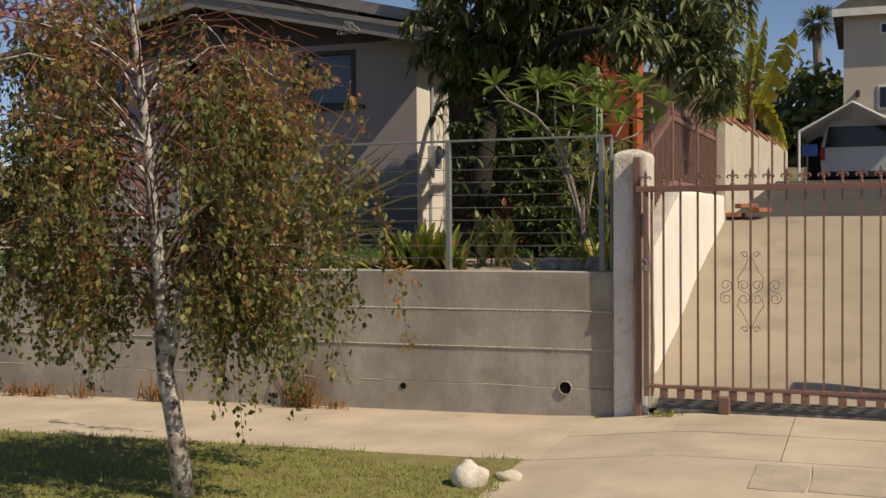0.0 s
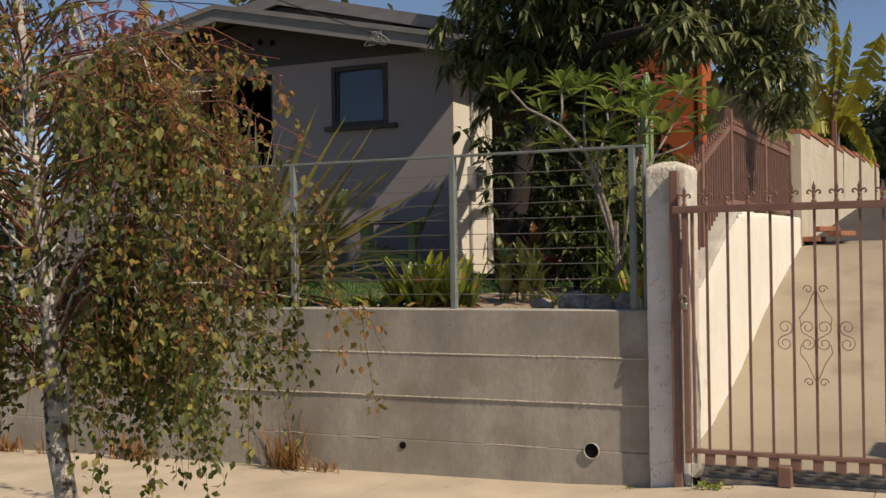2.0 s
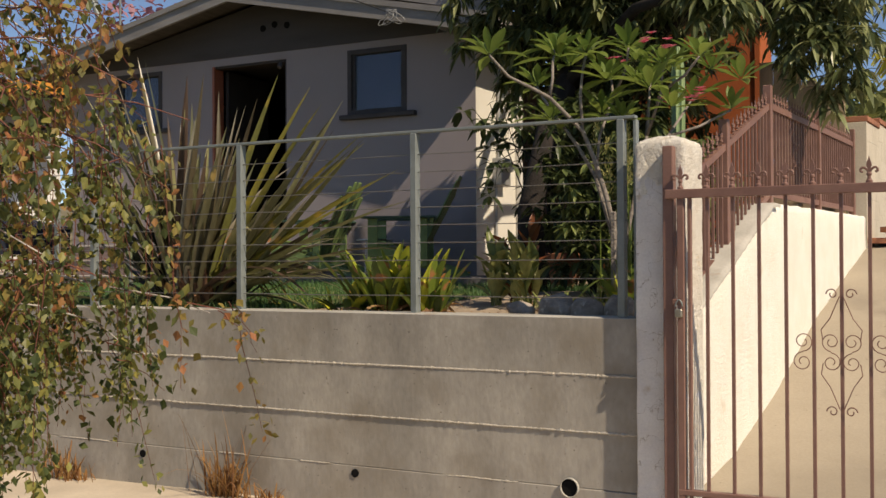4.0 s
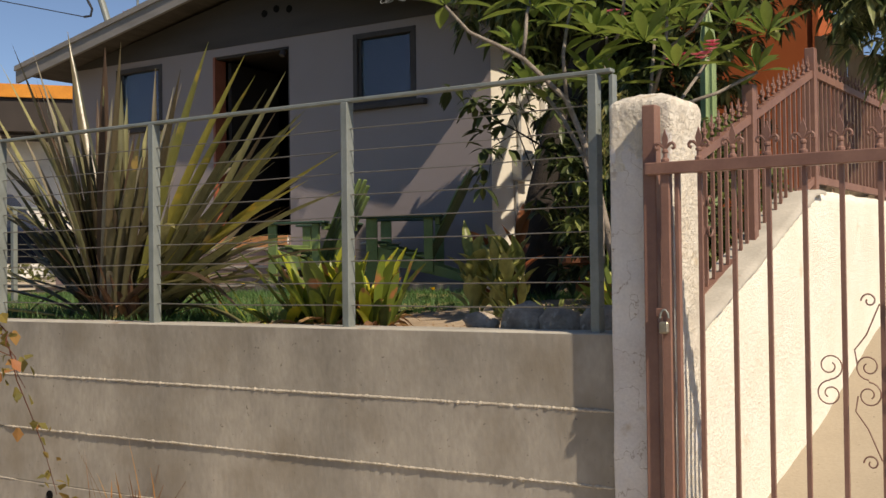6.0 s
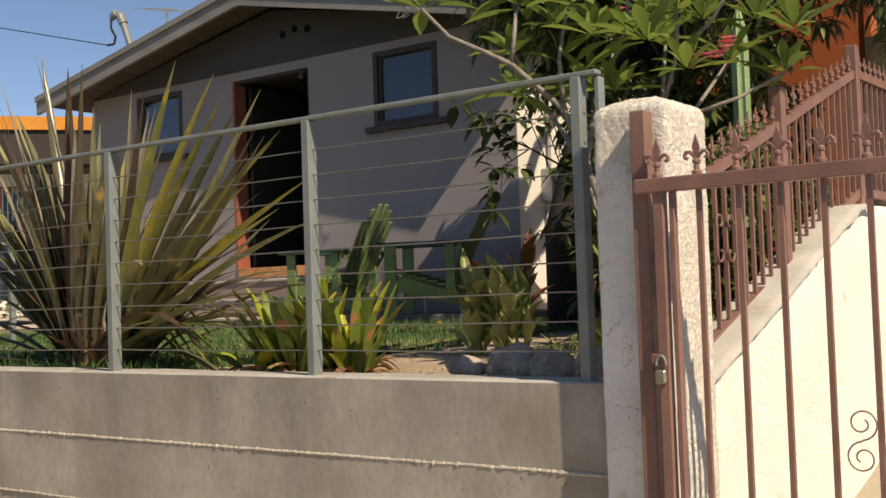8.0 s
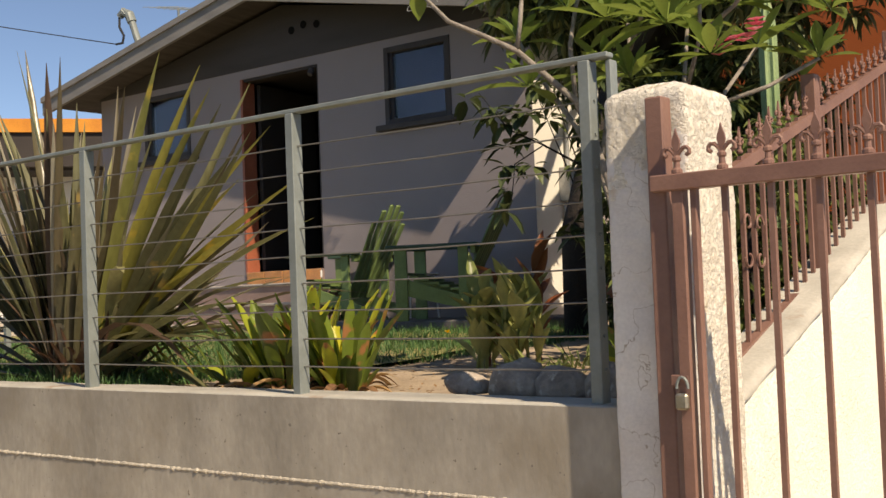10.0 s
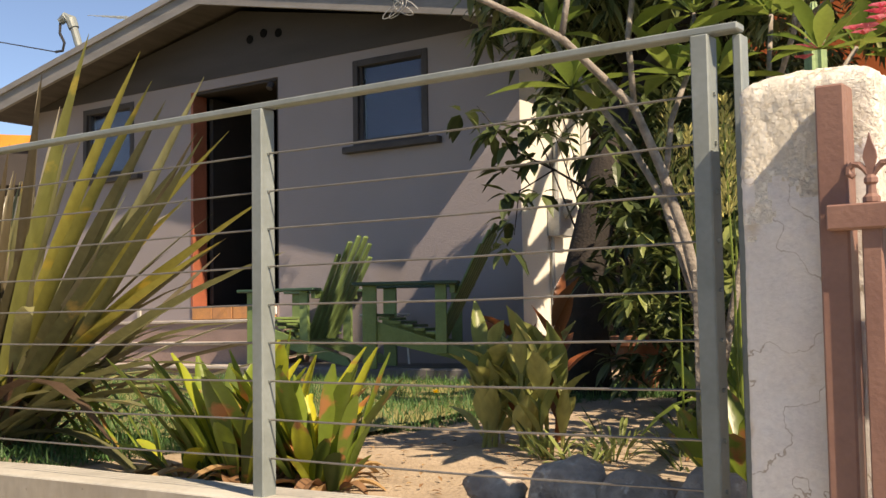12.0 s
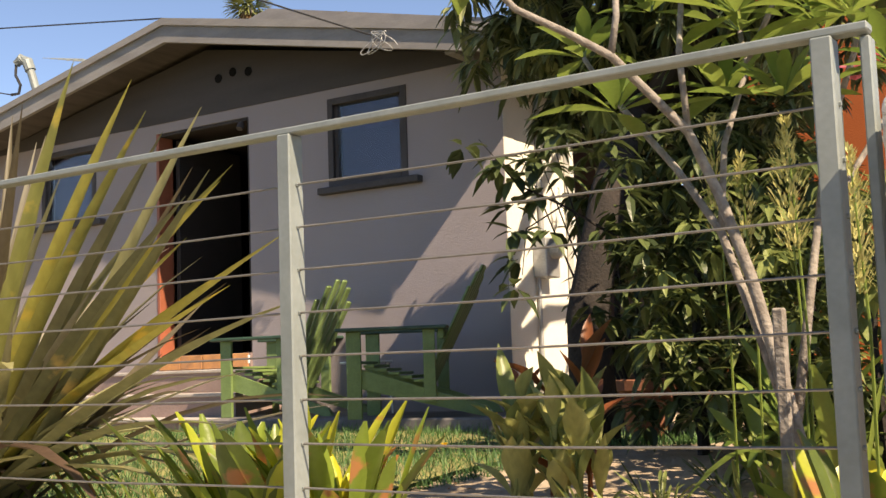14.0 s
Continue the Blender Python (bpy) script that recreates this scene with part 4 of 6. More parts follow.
for k in range(13):
    for xa, za, xb, zb in ((EX0, EZ, *APEX), (*APEX, EX1, EZ)):
        u0, u1 = k / 13, (k + 1) / 13
        if xa == EX0:
            p, q = (xa + (xb - xa) * u0, za + (zb - za) * u0), (xa + (xb - xa) * u1, za + (zb - za) * u1)
        else:
            p, q = (xb + (xa - xb) * u1, zb + (za - zb) * u1), (xb + (xa - xb) * u0, zb + (za - zb) * u0)
        y1 = RY1 if xa == EX0 or q[0] < -5.6 else 15.1
        part("shingle_course", Acc().prism([(p[0], p[1] + 0.005), (q[0], q[1] + 0.005), (q[0], q[1] - 0.012), (p[0], p[1] - 0.012)], "y", RY0 + 0.03, y1), SHINGLE, house)
part("eave_board", Acc().box(EX1 - 0.02, EX1 + 0.02, RY0 + 0.05, 15.1, EZ - 0.15, EZ + 0.005), TRIM, house)
part("beam_end", Acc().box(-5.0, -4.9, RY0 + 0.06, HY, 3.78, 3.9, 0.01), TRIM, house)
part("wire_tangle", Acc().tube([(-5.55 + 0.09 * math.sin(k * 1.9) + 0.01 * k, 13.1 + 0.03 * math.cos(k * 1.3), 3.93 + 0.08 * math.cos(k * 1.5)) for k in np.linspace(0, 14, 60)], 0.004, 5), PIPE_GREY, house, "loose coil of service wire")
# higher rear roof
rear = thing("rear_roof", (-7.75, 17, 4.3), "grey-trimmed rear roof rising behind the front gable", "roof")
part("roof_slab", Acc().prism([(-10.6, 4.32), (-7.69, 4.945), (-5.1, 4.33), (-5.1, 4.23), (-7.69, 4.845), (-10.6, 4.22)], "y", 14.5, 20.2), SHINGLE, rear)
part("fascia", Acc().prism([(-10.65, 4.34), (-7.69, 4.975), (-5.05, 4.35), (-5.05, 4.19), (-7.69, 4.815), (-10.65, 4.18)], "y", 14.44, 14.5), TRIM, rear)
part("gable_panel", Acc().prism([(-9.6, 4.3), (-7.75, 4.45), (-6.0, 4.3), (-6.0, 4.42), (-7.69, 4.80), (-9.6, 4.42)], "y", 14.55, 14.6), GABLE, rear)

# door opening
door = part("door_frame", Acc().box(DX0, DX0 + 0.035, HY - 0.006, HY + 0.17, 1.60, DTOP, 0.004), RED_PAINT, house, "red-brown door jamb")
part("door_jamb", Acc().box(DX1 - 0.03, DX1, HY + 0.012, HY + 0.17, DBOT, DTOP, 0.004), SHADED_DARK, house)
part("door_head", Acc().box(DX0 + 0.036, DX1 - 0.031, HY + 0.012, HY + 0.17, DTOP - 0.03, DTOP, 0.004), SHADED_DARK, house)
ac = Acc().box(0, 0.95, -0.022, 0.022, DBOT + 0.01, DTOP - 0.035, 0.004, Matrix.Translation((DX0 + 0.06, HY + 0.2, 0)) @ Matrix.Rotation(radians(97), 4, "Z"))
leaf = part("door_leaf", ac, SHADED_DARK, house, "wooden door standing open inwards, near-black for the room's shade")
part("threshold", Acc().box(DX0 + 0.002, DX1 - 0.002, HY - 0.01, HY + 0.2, 1.60, DBOT - 0.01, 0.004), STEP_PAINT, house)
tile_me = shared("tile", Acc().box(-0.127, 0.127, -0.008, 0.004, -0.06, 0.06, 0.003), TILE)
for k in range(4):
    piece("tile", tile_me, house, (DX0 + 0.165 + 0.265 * k, HY - 0.014, 1.668))
part("outlet_cover", Acc().box(-7.37, -7.31, HY - 0.022, HY - 0.004, 1.64, 1.71, 0.004), FAR_WHITE, house, "small white outlet cover")
part("outlet_cover", Acc().box(-9.15, -9.10, HY - 0.022, HY, 1.63, 1.72, 0.006), PALE, house, "small pale outlet box")
part("porch_lamp", Acc().tube([(DX1 - 0.08, HY + 0.0, DTOP - 0.05), (DX1 - 0.08, HY - 0.03, DTOP - 0.1)], 0.03, 10), FRAME, house)
for a, b, c, d in W:
    win = part("window", Acc().box(a, a + 0.055, HY - 0.01, HY + 0.1, c, d, 0.004).box(b - 0.055, b, HY - 0.01, HY + 0.1, c, d, 0.004).box(a + 0.055, b - 0.055, HY - 0.01, HY + 0.1, d - 0.055, d, 0.004).box(a + 0.055, b - 0.055, HY - 0.01, HY + 0.1, c, c + 0.05, 0.004), FRAME, house, "dark framed window with a blue-grey blind")
    for q in (a + 0.055, b - 0.085):
        part("sash", Acc().box(q, q + 0.03, HY + 0.02, HY + 0.06, c + 0.05, d - 0.055), FRAME, win)
    p = part("pane", Acc().box(a + 0.086, b - 0.086, HY + 0.035, HY + 0.04, c + 0.052, d - 0.057), GLASS, win)
    p.visible_shadow = False
    part("blind", Acc().box(a + 0.06, b - 0.06, HY + 0.108, HY + 0.114, c + 0.04, d - 0.05), CURTAIN, win, "blue-grey blind")
    part("sill", Acc().box(a - 0.075, b + 0.13, HY - 0.07, HY + 0.01, c - 0.058, c - 0.004, 0.006), FRAME, win, "dark painted projecting sill")

# steps, porch slab
steps = thing("front_steps", (-8.6, 13.2, 1.1), "brown painted porch steps with worn grey treads", "steps")
for z0, z1, y0 in ((1.0, 1.225, 12.82), (1.225, 1.41, 13.1), (1.41, 1.60, 13.38)):
    part("riser", Acc().box(-10.4, -6.95, y0 + 0.02, HY - 0.001, z0, z1 - 0.028), STEP_PAINT, steps)
    part("tread", Acc().box(-10.42, -6.93, y0, HY - 0.002, z1 - 0.028, z1, 0.006), TREAD, steps)
solo("porch_slab", Acc().box(-6.92, -4.15, 12.72, HY - 0.004, 1.0, 1.225, 0.012), mat("dark_porch_concrete", (0.17, 0.155, 0.15), (0.12, 0.11, 0.105), 0.85, 3, 60, 0.2), "dark grey concrete porch slab in front of the house", "porch", "structure")

# services on the side wall
meter = thing("electric_meter", (-4.78, 14.2, 2.4), "grey electric meter box with conduits on the side wall", "meter")
part("meter_box", Acc().box(-4.797, -4.68, 14.08, 14.3, 2.2, 2.5, 0.008), PIPE_GREY, meter)
part("dial", Acc().tube([(-4.68, 14.19, 2.4), (-4.61, 14.19, 2.4)], 0.06, 14), PALE, meter)
part("conduit", Acc().tube([(-4.77, 14.19, 2.5), (-4.77, 14.19, 3.75)], 0.02, 8), PIPE_GREY, meter)
part("conduit", Acc().tube([(-4.77, 14.12, 2.2), (-4.77, 14.12, 1.2)], 0.015, 8), PIPE_GREY, meter)
part("cable_loop", Acc().tube([(-4.75, 14.45 + 0.05 * math.sin(a), 2.75 + 0.12 * math.cos(a) + 0.005 * a) for a in np.linspace(0, 18, 60)], 0.006, 5), FAR_WHITE, meter, "white coil of cable")
solo("downspout", Acc().box(-4.79, -4.73, 14.66, 14.72, 1.15, 3.8, 0.006), FAR_WHITE, "white square downspout at the house corner", "downspout", at=(-4.76, 14.69, 1.15))


# ---- adirondack chairs ----
def adirondack(name):
    """Green slatted garden chair, facing -x, its feet at the origin."""
    ob = thing(name, (0, 0, 0), "green painted adirondack chair with a fan back on the porch slab", "chair", "porch chairs")
    for y in (-0.27, 0.27):
        ac = Acc().prism([(-0.42, 0.36), (-0.42, 0.22), (0.48, 0.0), (0.56, 0.0), (0.52, 0.06)], "y", y - 0.015, y + 0.015)
        part("side_rail", ac, GREEN_PAINT, ob)
        part("front_leg", Acc().box(-0.42, -0.32, y * 1.12 - 0.014, y * 1.12 + 0.014, 0, 0.58, 0.003), GREEN_PAINT, ob)
        part("back_leg", Acc().box(0.1, 0.18, y * 1.12 - 0.014, y * 1.12 + 0.014, 0.1, 0.58, 0.003), GREEN_PAINT, ob)
        part("arm", Acc().box(-0.48, 0.27, y * 1.15 - 0.065, y * 1.15 + 0.065, 0.58, 0.604, 0.006), SHADED_GREEN, ob, "flat green arm, coloured darker for shade")
    for k in range(6):
        x = -0.40 + 0.085 * k
        part("seat_slat", Acc().box(x, x + 0.075, -0.27, 0.27, 0.365 - 0.026 * k, 0.385 - 0.026 * k, 0.003), GREEN_PAINT, ob)
    for k in range(6):
        u = k - 2.5
        L = 0.92 - 0.028 * u * u
        m = Matrix.Translation((0.08, u * 0.068, 0.2)) @ Matrix.Rotation(radians(27), 4, "Y") @ Matrix.Rotation(radians(-u * 1.7), 4, "X")
        part("back_slat", Acc().box(-0.011, 0.011, -0.0328, 0.0328, 0, L, 0.009, m), GREEN_PAINT, ob)
    part("back_rail", Acc().box(0.2, 0.24, -0.3, 0.3, 0.52, 0.58, 0.003), GREEN_PAINT, ob)
    return ob


chair = adirondack("adirondack_chair")
chair.matrix_world = pose(-5.16, 13.0, 1.225, 0, 0, 24)
copy_thing(chair, pose(-6.55, 13.3, 1.225, 0, 0, 6))
tab = thing("side_table", (-5.85, 13.35, 1.225), "small white wire side table between the chairs", "table")
part("tabletop", Acc().lathe((-5.85, 13.35, 1.6), [(0.19, 0), (0.2, 0.008), (0.19, 0.016)], 20), FAR_WHITE, tab)
for a in (0.5, 2.6, 4.7):
    part("leg", Acc().tube([(-5.85 + 0.16 * math.cos(a), 13.35 + 0.16 * math.sin(a), 1.6), (-5.85 + 0.19 * math.cos(a), 13.35 + 0.19 * math.sin(a), 1.225)], 0.008, 6), FAR_WHITE, tab)

# ---- weeping birch on the parkway ----
birch = thing("birch_tree", (-2.95, 5.51, 0), "weeping birch with white bark and browning autumn leaves", "tree")
rng = np.random.default_rng(11)
stem = [Vector(p) for p in ((-2.95, 5.51, -0.05), (-2.985, 5.495, 0.3), (-3.035, 5.475, 0.62), (-3.05, 5.47, 0.82), (-3.07, 5.465, 1.3), (-3.10, 5.45, 1.75), (-3.145, 5.44, 2.2), (-3.19, 5.42, 2.67), (-3.25, 5.4, 3.4), (-3.3, 5.38, 4.0))]
part("trunk", Acc().tube(stem, [0.062, 0.05, 0.047, 0.043, 0.036, 0.031, 0.027, 0.022, 0.014, 0.006], 12), BARK_BIRCH, birch, "white peeling birch trunk", smooth=True)
part("limb", Acc().tube([stem[2], (-2.99, 5.5, 0.8), (-2.95, 5.52, 1.1), (-2.9, 5.53, 1.6), (-2.84, 5.5, 2.1)], [0.03, 0.024, 0.02, 0.014, 0.006], 8), BARK_BIRCH, birch, smooth=True)


def stem_at(z):
    zs = [p.z for p in stem]
    return np.array([np.interp(z, zs, [p.x for p in stem]), np.interp(z, zs, [p.y for p in stem]), z])


twigs, white = Acc(), Acc()
crowns = {"leafy": ([], [], []), "rusty": ([], [], [])}


def hang_strand(q, drop, sway, rusty):
    """One hanging twig with its leaves, denser towards the tip."""
    line = [q + sway * u - np.array([0, 0, drop * u ** 1.2]) + rng.normal(size=3) * 0.006 for u in np.linspace(0, 1, 6)]
    twigs.tube(line, list(np.linspace(0.0026, 0.0011, 6)), 3, False)
    bb, dd, ll = crowns["rusty" if rusty else "leafy"]
    for u in rng.random(int(drop / 0.0165) + 4) ** 0.75:
        j = min(4, int(u * 5))
        bb.append(line[j] + (line[j + 1] - line[j]) * (u * 5 - j) + rng.normal(size=3) * 0.024)
        dd.append(rng.normal(size=3) * 0.6 + np.array([0, 0, -0.7]))
        ll.append(rng.uniform(0.02, 0.043))


for i in range(122):
    a = rng.uniform(0, 2 * math.pi) if i % 5 < 3 else rng.uniform(-0.55, 1.2)
    out = np.array([math.cos(a), math.sin(a), 0])
    z0 = rng.uniform(0.95, 2.75) if i > 8 else rng.uniform(0.75, 1.3)
    R = rng.uniform(0.3, 1.1)
    if i % 5 == 2 or i % 10 == 0:
        a, R = rng.uniform(3.1, 4.5), rng.uniform(0.45, 1.1)
        out = np.array([math.cos(a), math.sin(a), 0])
        z0 = rng.uniform(0.9, 2.6)
    if i % 5 >= 3:
        R, z0 = rng.uniform(0.55, 1.4), rng.uniform(1.0, 2.4)
    elif out[0] < 0:
        R *= 1.3
    rise = rng.uniform(0.05, 0.6)
    towards = out[0] * 0.94 + out[1] * 0.35 > 0.2
    if towards:
        top = 2.92 - 0.38 * R + rng.normal() * 0.1
        z0 = min(z0, top - 0.1)
        rise = min(rise, max(0.03, top - z0))
    p0 = stem_at(z0)
    turn = rng.normal() * 0.5
    limb = [p0]
    for s in np.linspace(0, 1, 8)[1:]:
        b = a + turn * s
        limb.append(p0 + np.array([math.cos(b), math.sin(b), 0]) * R * s + np.array([0, 0, rise * math.sin(math.pi * min(0.72, s * 0.8)) - 0.16 * s ** 3]) + rng.normal(size=3) * 0.028 * s)
    thick = i % 4 == 0
    (white if thick else twigs).tube(limb, list(np.linspace(0.009 if thick else 0.006, 0.002, 8)), 5, False)
    hue = noise.noise((limb[5][0] * 1.7, limb[5][1] * 1.7, limb[5][2] * 1.7 + 4)) + 0.25 * (limb[5][2] - 1.5)
    for _ in range(rng.integers(4, 8)):
        s = rng.uniform(0.2, 1.0)
        k = min(6, int(s * 7))
        node = limb[k] + (limb[k + 1] - limb[k]) * (s * 7 - k)
        side = abs((node[0] + 3.06) * 0.874 + (node[1] - 5.46) * 0.486)
        before = (node[0] + 3.06) * 0.486 - (node[1] - 5.46) * 0.874
        if (side < 0.22 and before > -0.05 and node[2] > 0.95 and rng.random() < 0.96) or (node[2] > 2.05 and node[0] < -2.6 and rng.random() < 0.55):
            continue
        lit = (node[0] + 3.08) * 0.949 - (node[1] - 5.46) * 0.315
        if lit > 0 and abs((node[0] + 3.08) * 0.315 + (node[1] - 5.46) * 0.949) < 0.14 and node[2] - 1.03 * lit > 0.75 and rng.random() < 0.9:
            continue
        spur = node + rng.normal(size=3) * [0.09, 0.09, 0.05]
        twigs.tube([node, spur], [0.003, 0.0022], 3, False)
        floor = 0.28 if spur[0] > -2.75 else 0.55 if spur[0] < -3.3 else 0.5
        for _ in range(rng.integers(2, 4)):
            drop = min(0.1 + rng.exponential(0.3), 1.25, max(0.1, spur[2] - floor - rng.uniform(0, 0.5)))
            sway = np.array([out[0] * 0.05, out[1] * 0.05, 0]) + rng.normal(size=3) * [0.1, 0.1, 0.03]
            hang_strand(spur + rng.normal(size=3) * 0.025, drop, sway, hue + rng.normal() * 0.22 > 0.33)
part("white_branch", white, BARK_BIRCH, birch, "thin white branches", kind="stuff")
part("twig", twigs, TWIG, birch, "hanging red-brown twigs", kind="stuff")
for key, leaf_mat, words in (("leafy", BIRCH_LEAF, "small drooping green and olive leaves"), ("rusty", BIRCH_RUST, "small drooping rust and yellow leaves")):
    bb, dd, ll = (np.array(q) for q in crowns[key])
    part("crown", Acc().blades(bb, dd, ll, ll * 0.8, 0.1, 2, [0.25, 1.0, 0.05], 0.2, rng), leaf_mat, birch, words, kind="stuff")

# ---- flax ----
rng = np.random.default_rng(21)
flax = thing("flax_plant", (-4.5, 9.02, 1.07), "large bronze and olive flax clump with long sword leaves", "plant")
n = 215
fan = rng.integers(0, 9, n)
fan_a, fan_t = rng.uniform(0, 6.28, 9), rng.uniform(0.0, 0.34, 9)
a = rng.uniform(0, 2 * math.pi, n)
el = np.radians(89 - 50 * rng.random(n) ** 1.5)
b = np.stack([-4.53 + 0.19 * np.cos(fan_a)[fan] + 0.05 * np.cos(a), 9.08 + 0.12 * np.sin(fan_a)[fan] + 0.04 * np.sin(a), np.full(n, 1.05)], 1)
d = np.stack([0.1 + np.cos(el) * np.cos(a) + fan_t[fan] * np.cos(fan_a)[fan], 0.75 * np.cos(el) * np.sin(a) + fan_t[fan] * 0.6 * np.sin(fan_a)[fan], np.sin(el)], 1)
L = rng.uniform(0.38, 1.0, n) * rng.uniform(1.3, 1.95, 9)[fan]
SWORD = [0.45, 0.75, 1.0, 1.0, 0.9, 0.6, 0.04]
d = d + rng.normal(size=(n, 3)) * 0.24
d[:, 1] = np.maximum(d[:, 1], -0.14)
wide, sink = rng.uniform(0.036, 0.068, n), rng.uniform(-0.05, 0.75, n) * rng.random(n)
pale = rng.random(n) < 0.2
for pick, tone, words in ((~pale, FLAX_LEAF, "long stiff olive and bronze sword leaves"), (pale, FLAX_PALE, "long stiff sword leaves, grey-buff to imitate pale highlights")):
    part("leaves", Acc().blades(b[pick], d[pick], L[pick], wide[pick], sink[pick], 6, SWORD, 0.5), tone, flax, words, smooth=True, kind="stuff")
m = 70
aa = rng.uniform(0, 6.28, m)
part("dead_leaves", Acc().blades(np.array([[-4.53, 9.08, 1.05]]) + np.stack([0.2 * np.cos(aa), 0.13 * np.sin(aa), np.zeros(m)], 1), np.stack([0.5 * np.cos(aa), 0.35 * np.sin(aa), rng.uniform(0.5, 1.6, m)], 1), rng.uniform(0.2, 0.5, m), 0.045, rng.uniform(0.1, 0.6, m), 5, [0.8, 1, 0.9, 0.7, 0.45, 0.05], 0.4), FLAX_DEAD, flax, "dead rust-brown leaves at the base", kind="stuff")
long = [((0.8, -0.12, 0.72), 1.75), ((0.9, -0.1, 0.52), 2.0), ((0.88, -0.16, 0.46), 1.75), ((0.85, -0.1, 0.33), 1.35), ((0.68, -0.05, 0.85), 1.7), ((0.93, -0.05, 0.45), 1.6), ((-0.75, -0.1, 0.75), 1.85), ((-0.62, 0, 0.85), 1.8), ((-0.82, -0.1, 0.6), 1.7), ((-0.5, 0, 0.9), 1.75)]
part("outer_leaves", Acc().blades([(-4.4 + 0.05 * k / 9, 9.0, 1.07) for k in range(10)], [q[0] for q in long], [q[1] for q in long], 0.074, np.array([0.1, 0.16, 0.26, 0.5, 0.06, 0.3, 0.1, 0.08, 0.15, 0.05]), 8, [0.5, 0.75, 0.95, 1, 1, 0.9, 0.7, 0.4, 0.03], 0.4), FLAX_LEAF, flax, "long leaning outer leaves")
root = Vector((-4.45, 9.02, 1.1))
reach, spans = [], []
for tip in ((-2.83, 8.92, 1.94), (-3.06, 8.9, 2.11), (-3.01, 8.88, 1.8), (-3.02, 8.95, 1.88), (-3.42, 8.95, 2.38), (-3.54, 9.0, 2.51), (-3.76, 8.95, 2.6), (-3.2, 9.1, 2.2), (-3.35, 9.05, 1.98)):
    v = Vector(tip) + Vector((0, 0, 0.2)) - root
    reach.append(v[:])
    spans.append(v.length)
spans = np.array(spans)
part("reaching_leaves", Acc().blades(np.tile([root[:]], (len(spans), 1)), reach, spans, 0.062, 0.2 / spans, 8, [0.5, 0.75, 0.95, 1, 1, 0.9, 0.7, 0.4, 0.03], 0.45), FLAX_REACH, flax, "long leaves edged with yellow, leaning out over the lawn", smooth=True, kind="stuff")
n = 34
d = np.stack([rng.uniform(0.45, 0.95, n) * np.where(rng.random(n) < 0.72, 1, -1), rng.uniform(-0.12, 0.2, n), rng.uniform(0.5, 1.0, n)], 1)
part("arching_leaves", Acc().blades(np.tile([[-4.48, 9.08, 1.07]], (n, 1)) + rng.normal(size=(n, 3)) * [0.09, 0.05, 0], d, rng.uniform(0.9, 1.6, n), rng.uniform(0.03, 0.052, n), rng.uniform(0.25, 0.75, n), 7, [0.5, 0.8, 1.0, 1.0, 0.9, 0.7, 0.4, 0.04], 0.45), FLAX_LEAF, flax, "arching sword leaves", smooth=True, kind="stuff")
n = 12
a = rng.uniform(-0.9, 0.9, n)
d = np.stack([np.cos(a) * 0.8, 0.02 + 0.1 * np.abs(np.sin(a)), rng.uniform(0.5, 0.9, n)], 1)
part("bent_leaves", Acc().blades(np.tile([[-4.35, 9.0, 1.2]], (n, 1)) + rng.normal(size=(n, 3)) * 0.06, d, rng.uniform(0.6, 1.0, n), 0.026, rng.uniform(0.7, 1.1, n), 6, SWORD, 0.3), BROM_LEAF, flax, "bent yellow leaves", kind="stuff")
flax2 = thing("flax_plant", (-6.4, 9.2, 1.07), "small dark flax clump behind the railing", "plant")
n = 46
a = rng.uniform(0, 2 * math.pi, n)
el = np.radians(rng.uniform(30, 80, n))
part("leaves", Acc().blades(np.array([[-6.4, 9.2, 1.05]]) + rng.normal(size=(n, 3)) * [0.08, 0.06, 0], np.stack([np.cos(el) * np.cos(a), np.cos(el) * np.sin(a), np.sin(el)], 1), rng.uniform(0.3, 0.6, n), 0.035, 0.3, 5, [0.5, 0.9, 1, 0.9, 0.6, 0.04], 0.4), FLAX_LEAF, flax2, kind="stuff")


# ---- strap-leaved clumps and cannas ----
def strap_clump(name, label, spots, n, low, high, w, material, seed, droop=0.15, dry=0.12, spread=0.75):
    r = np.random.default_rng(seed)
    ob = thing(name, (*spots[0][:2], 1.07), label, "plant")
    ac, acd = Acc(), Acc()
    for x, y, z in spots:
        a = r.uniform(0, 2 * math.pi, n)
        t = spread * np.sqrt(r.random(n))
        dd = np.stack([t * np.cos(a), t * np.sin(a), np.ones(n)], 1)
        bb = np.array([[x, y, z]]) + np.stack([0.05 * np.cos(a), 0.05 * np.sin(a), np.zeros(n)], 1)
        L = r.uniform(low, high, n)
        isdry = r.random(n) < dry
        pr = [0.4, 0.55, 0.75, 0.92, 1.0, 1.0, 0.8, 0.22]
        k = ~isdry
        ac.blades(bb[k], dd[k], L[k], w * r.uniform(0.8, 1.2, k.sum()), droop * r.random(k.sum()), 7, pr, 0.5)
        if isdry.any():
            acd.blades(bb[isdry], dd[isdry] * [1.6, 1.6, 0.7], L[isdry] * 0.8, w * 0.8, 0.7, 7, pr, 0.7)
    part("leaves", ac, material, ob, smooth=True, kind="stuff")
    if acd.count:
        part("dry_leaves", acd, DRY_LEAF, ob, "curled brown dry leaves", kind="stuff")
    return ob


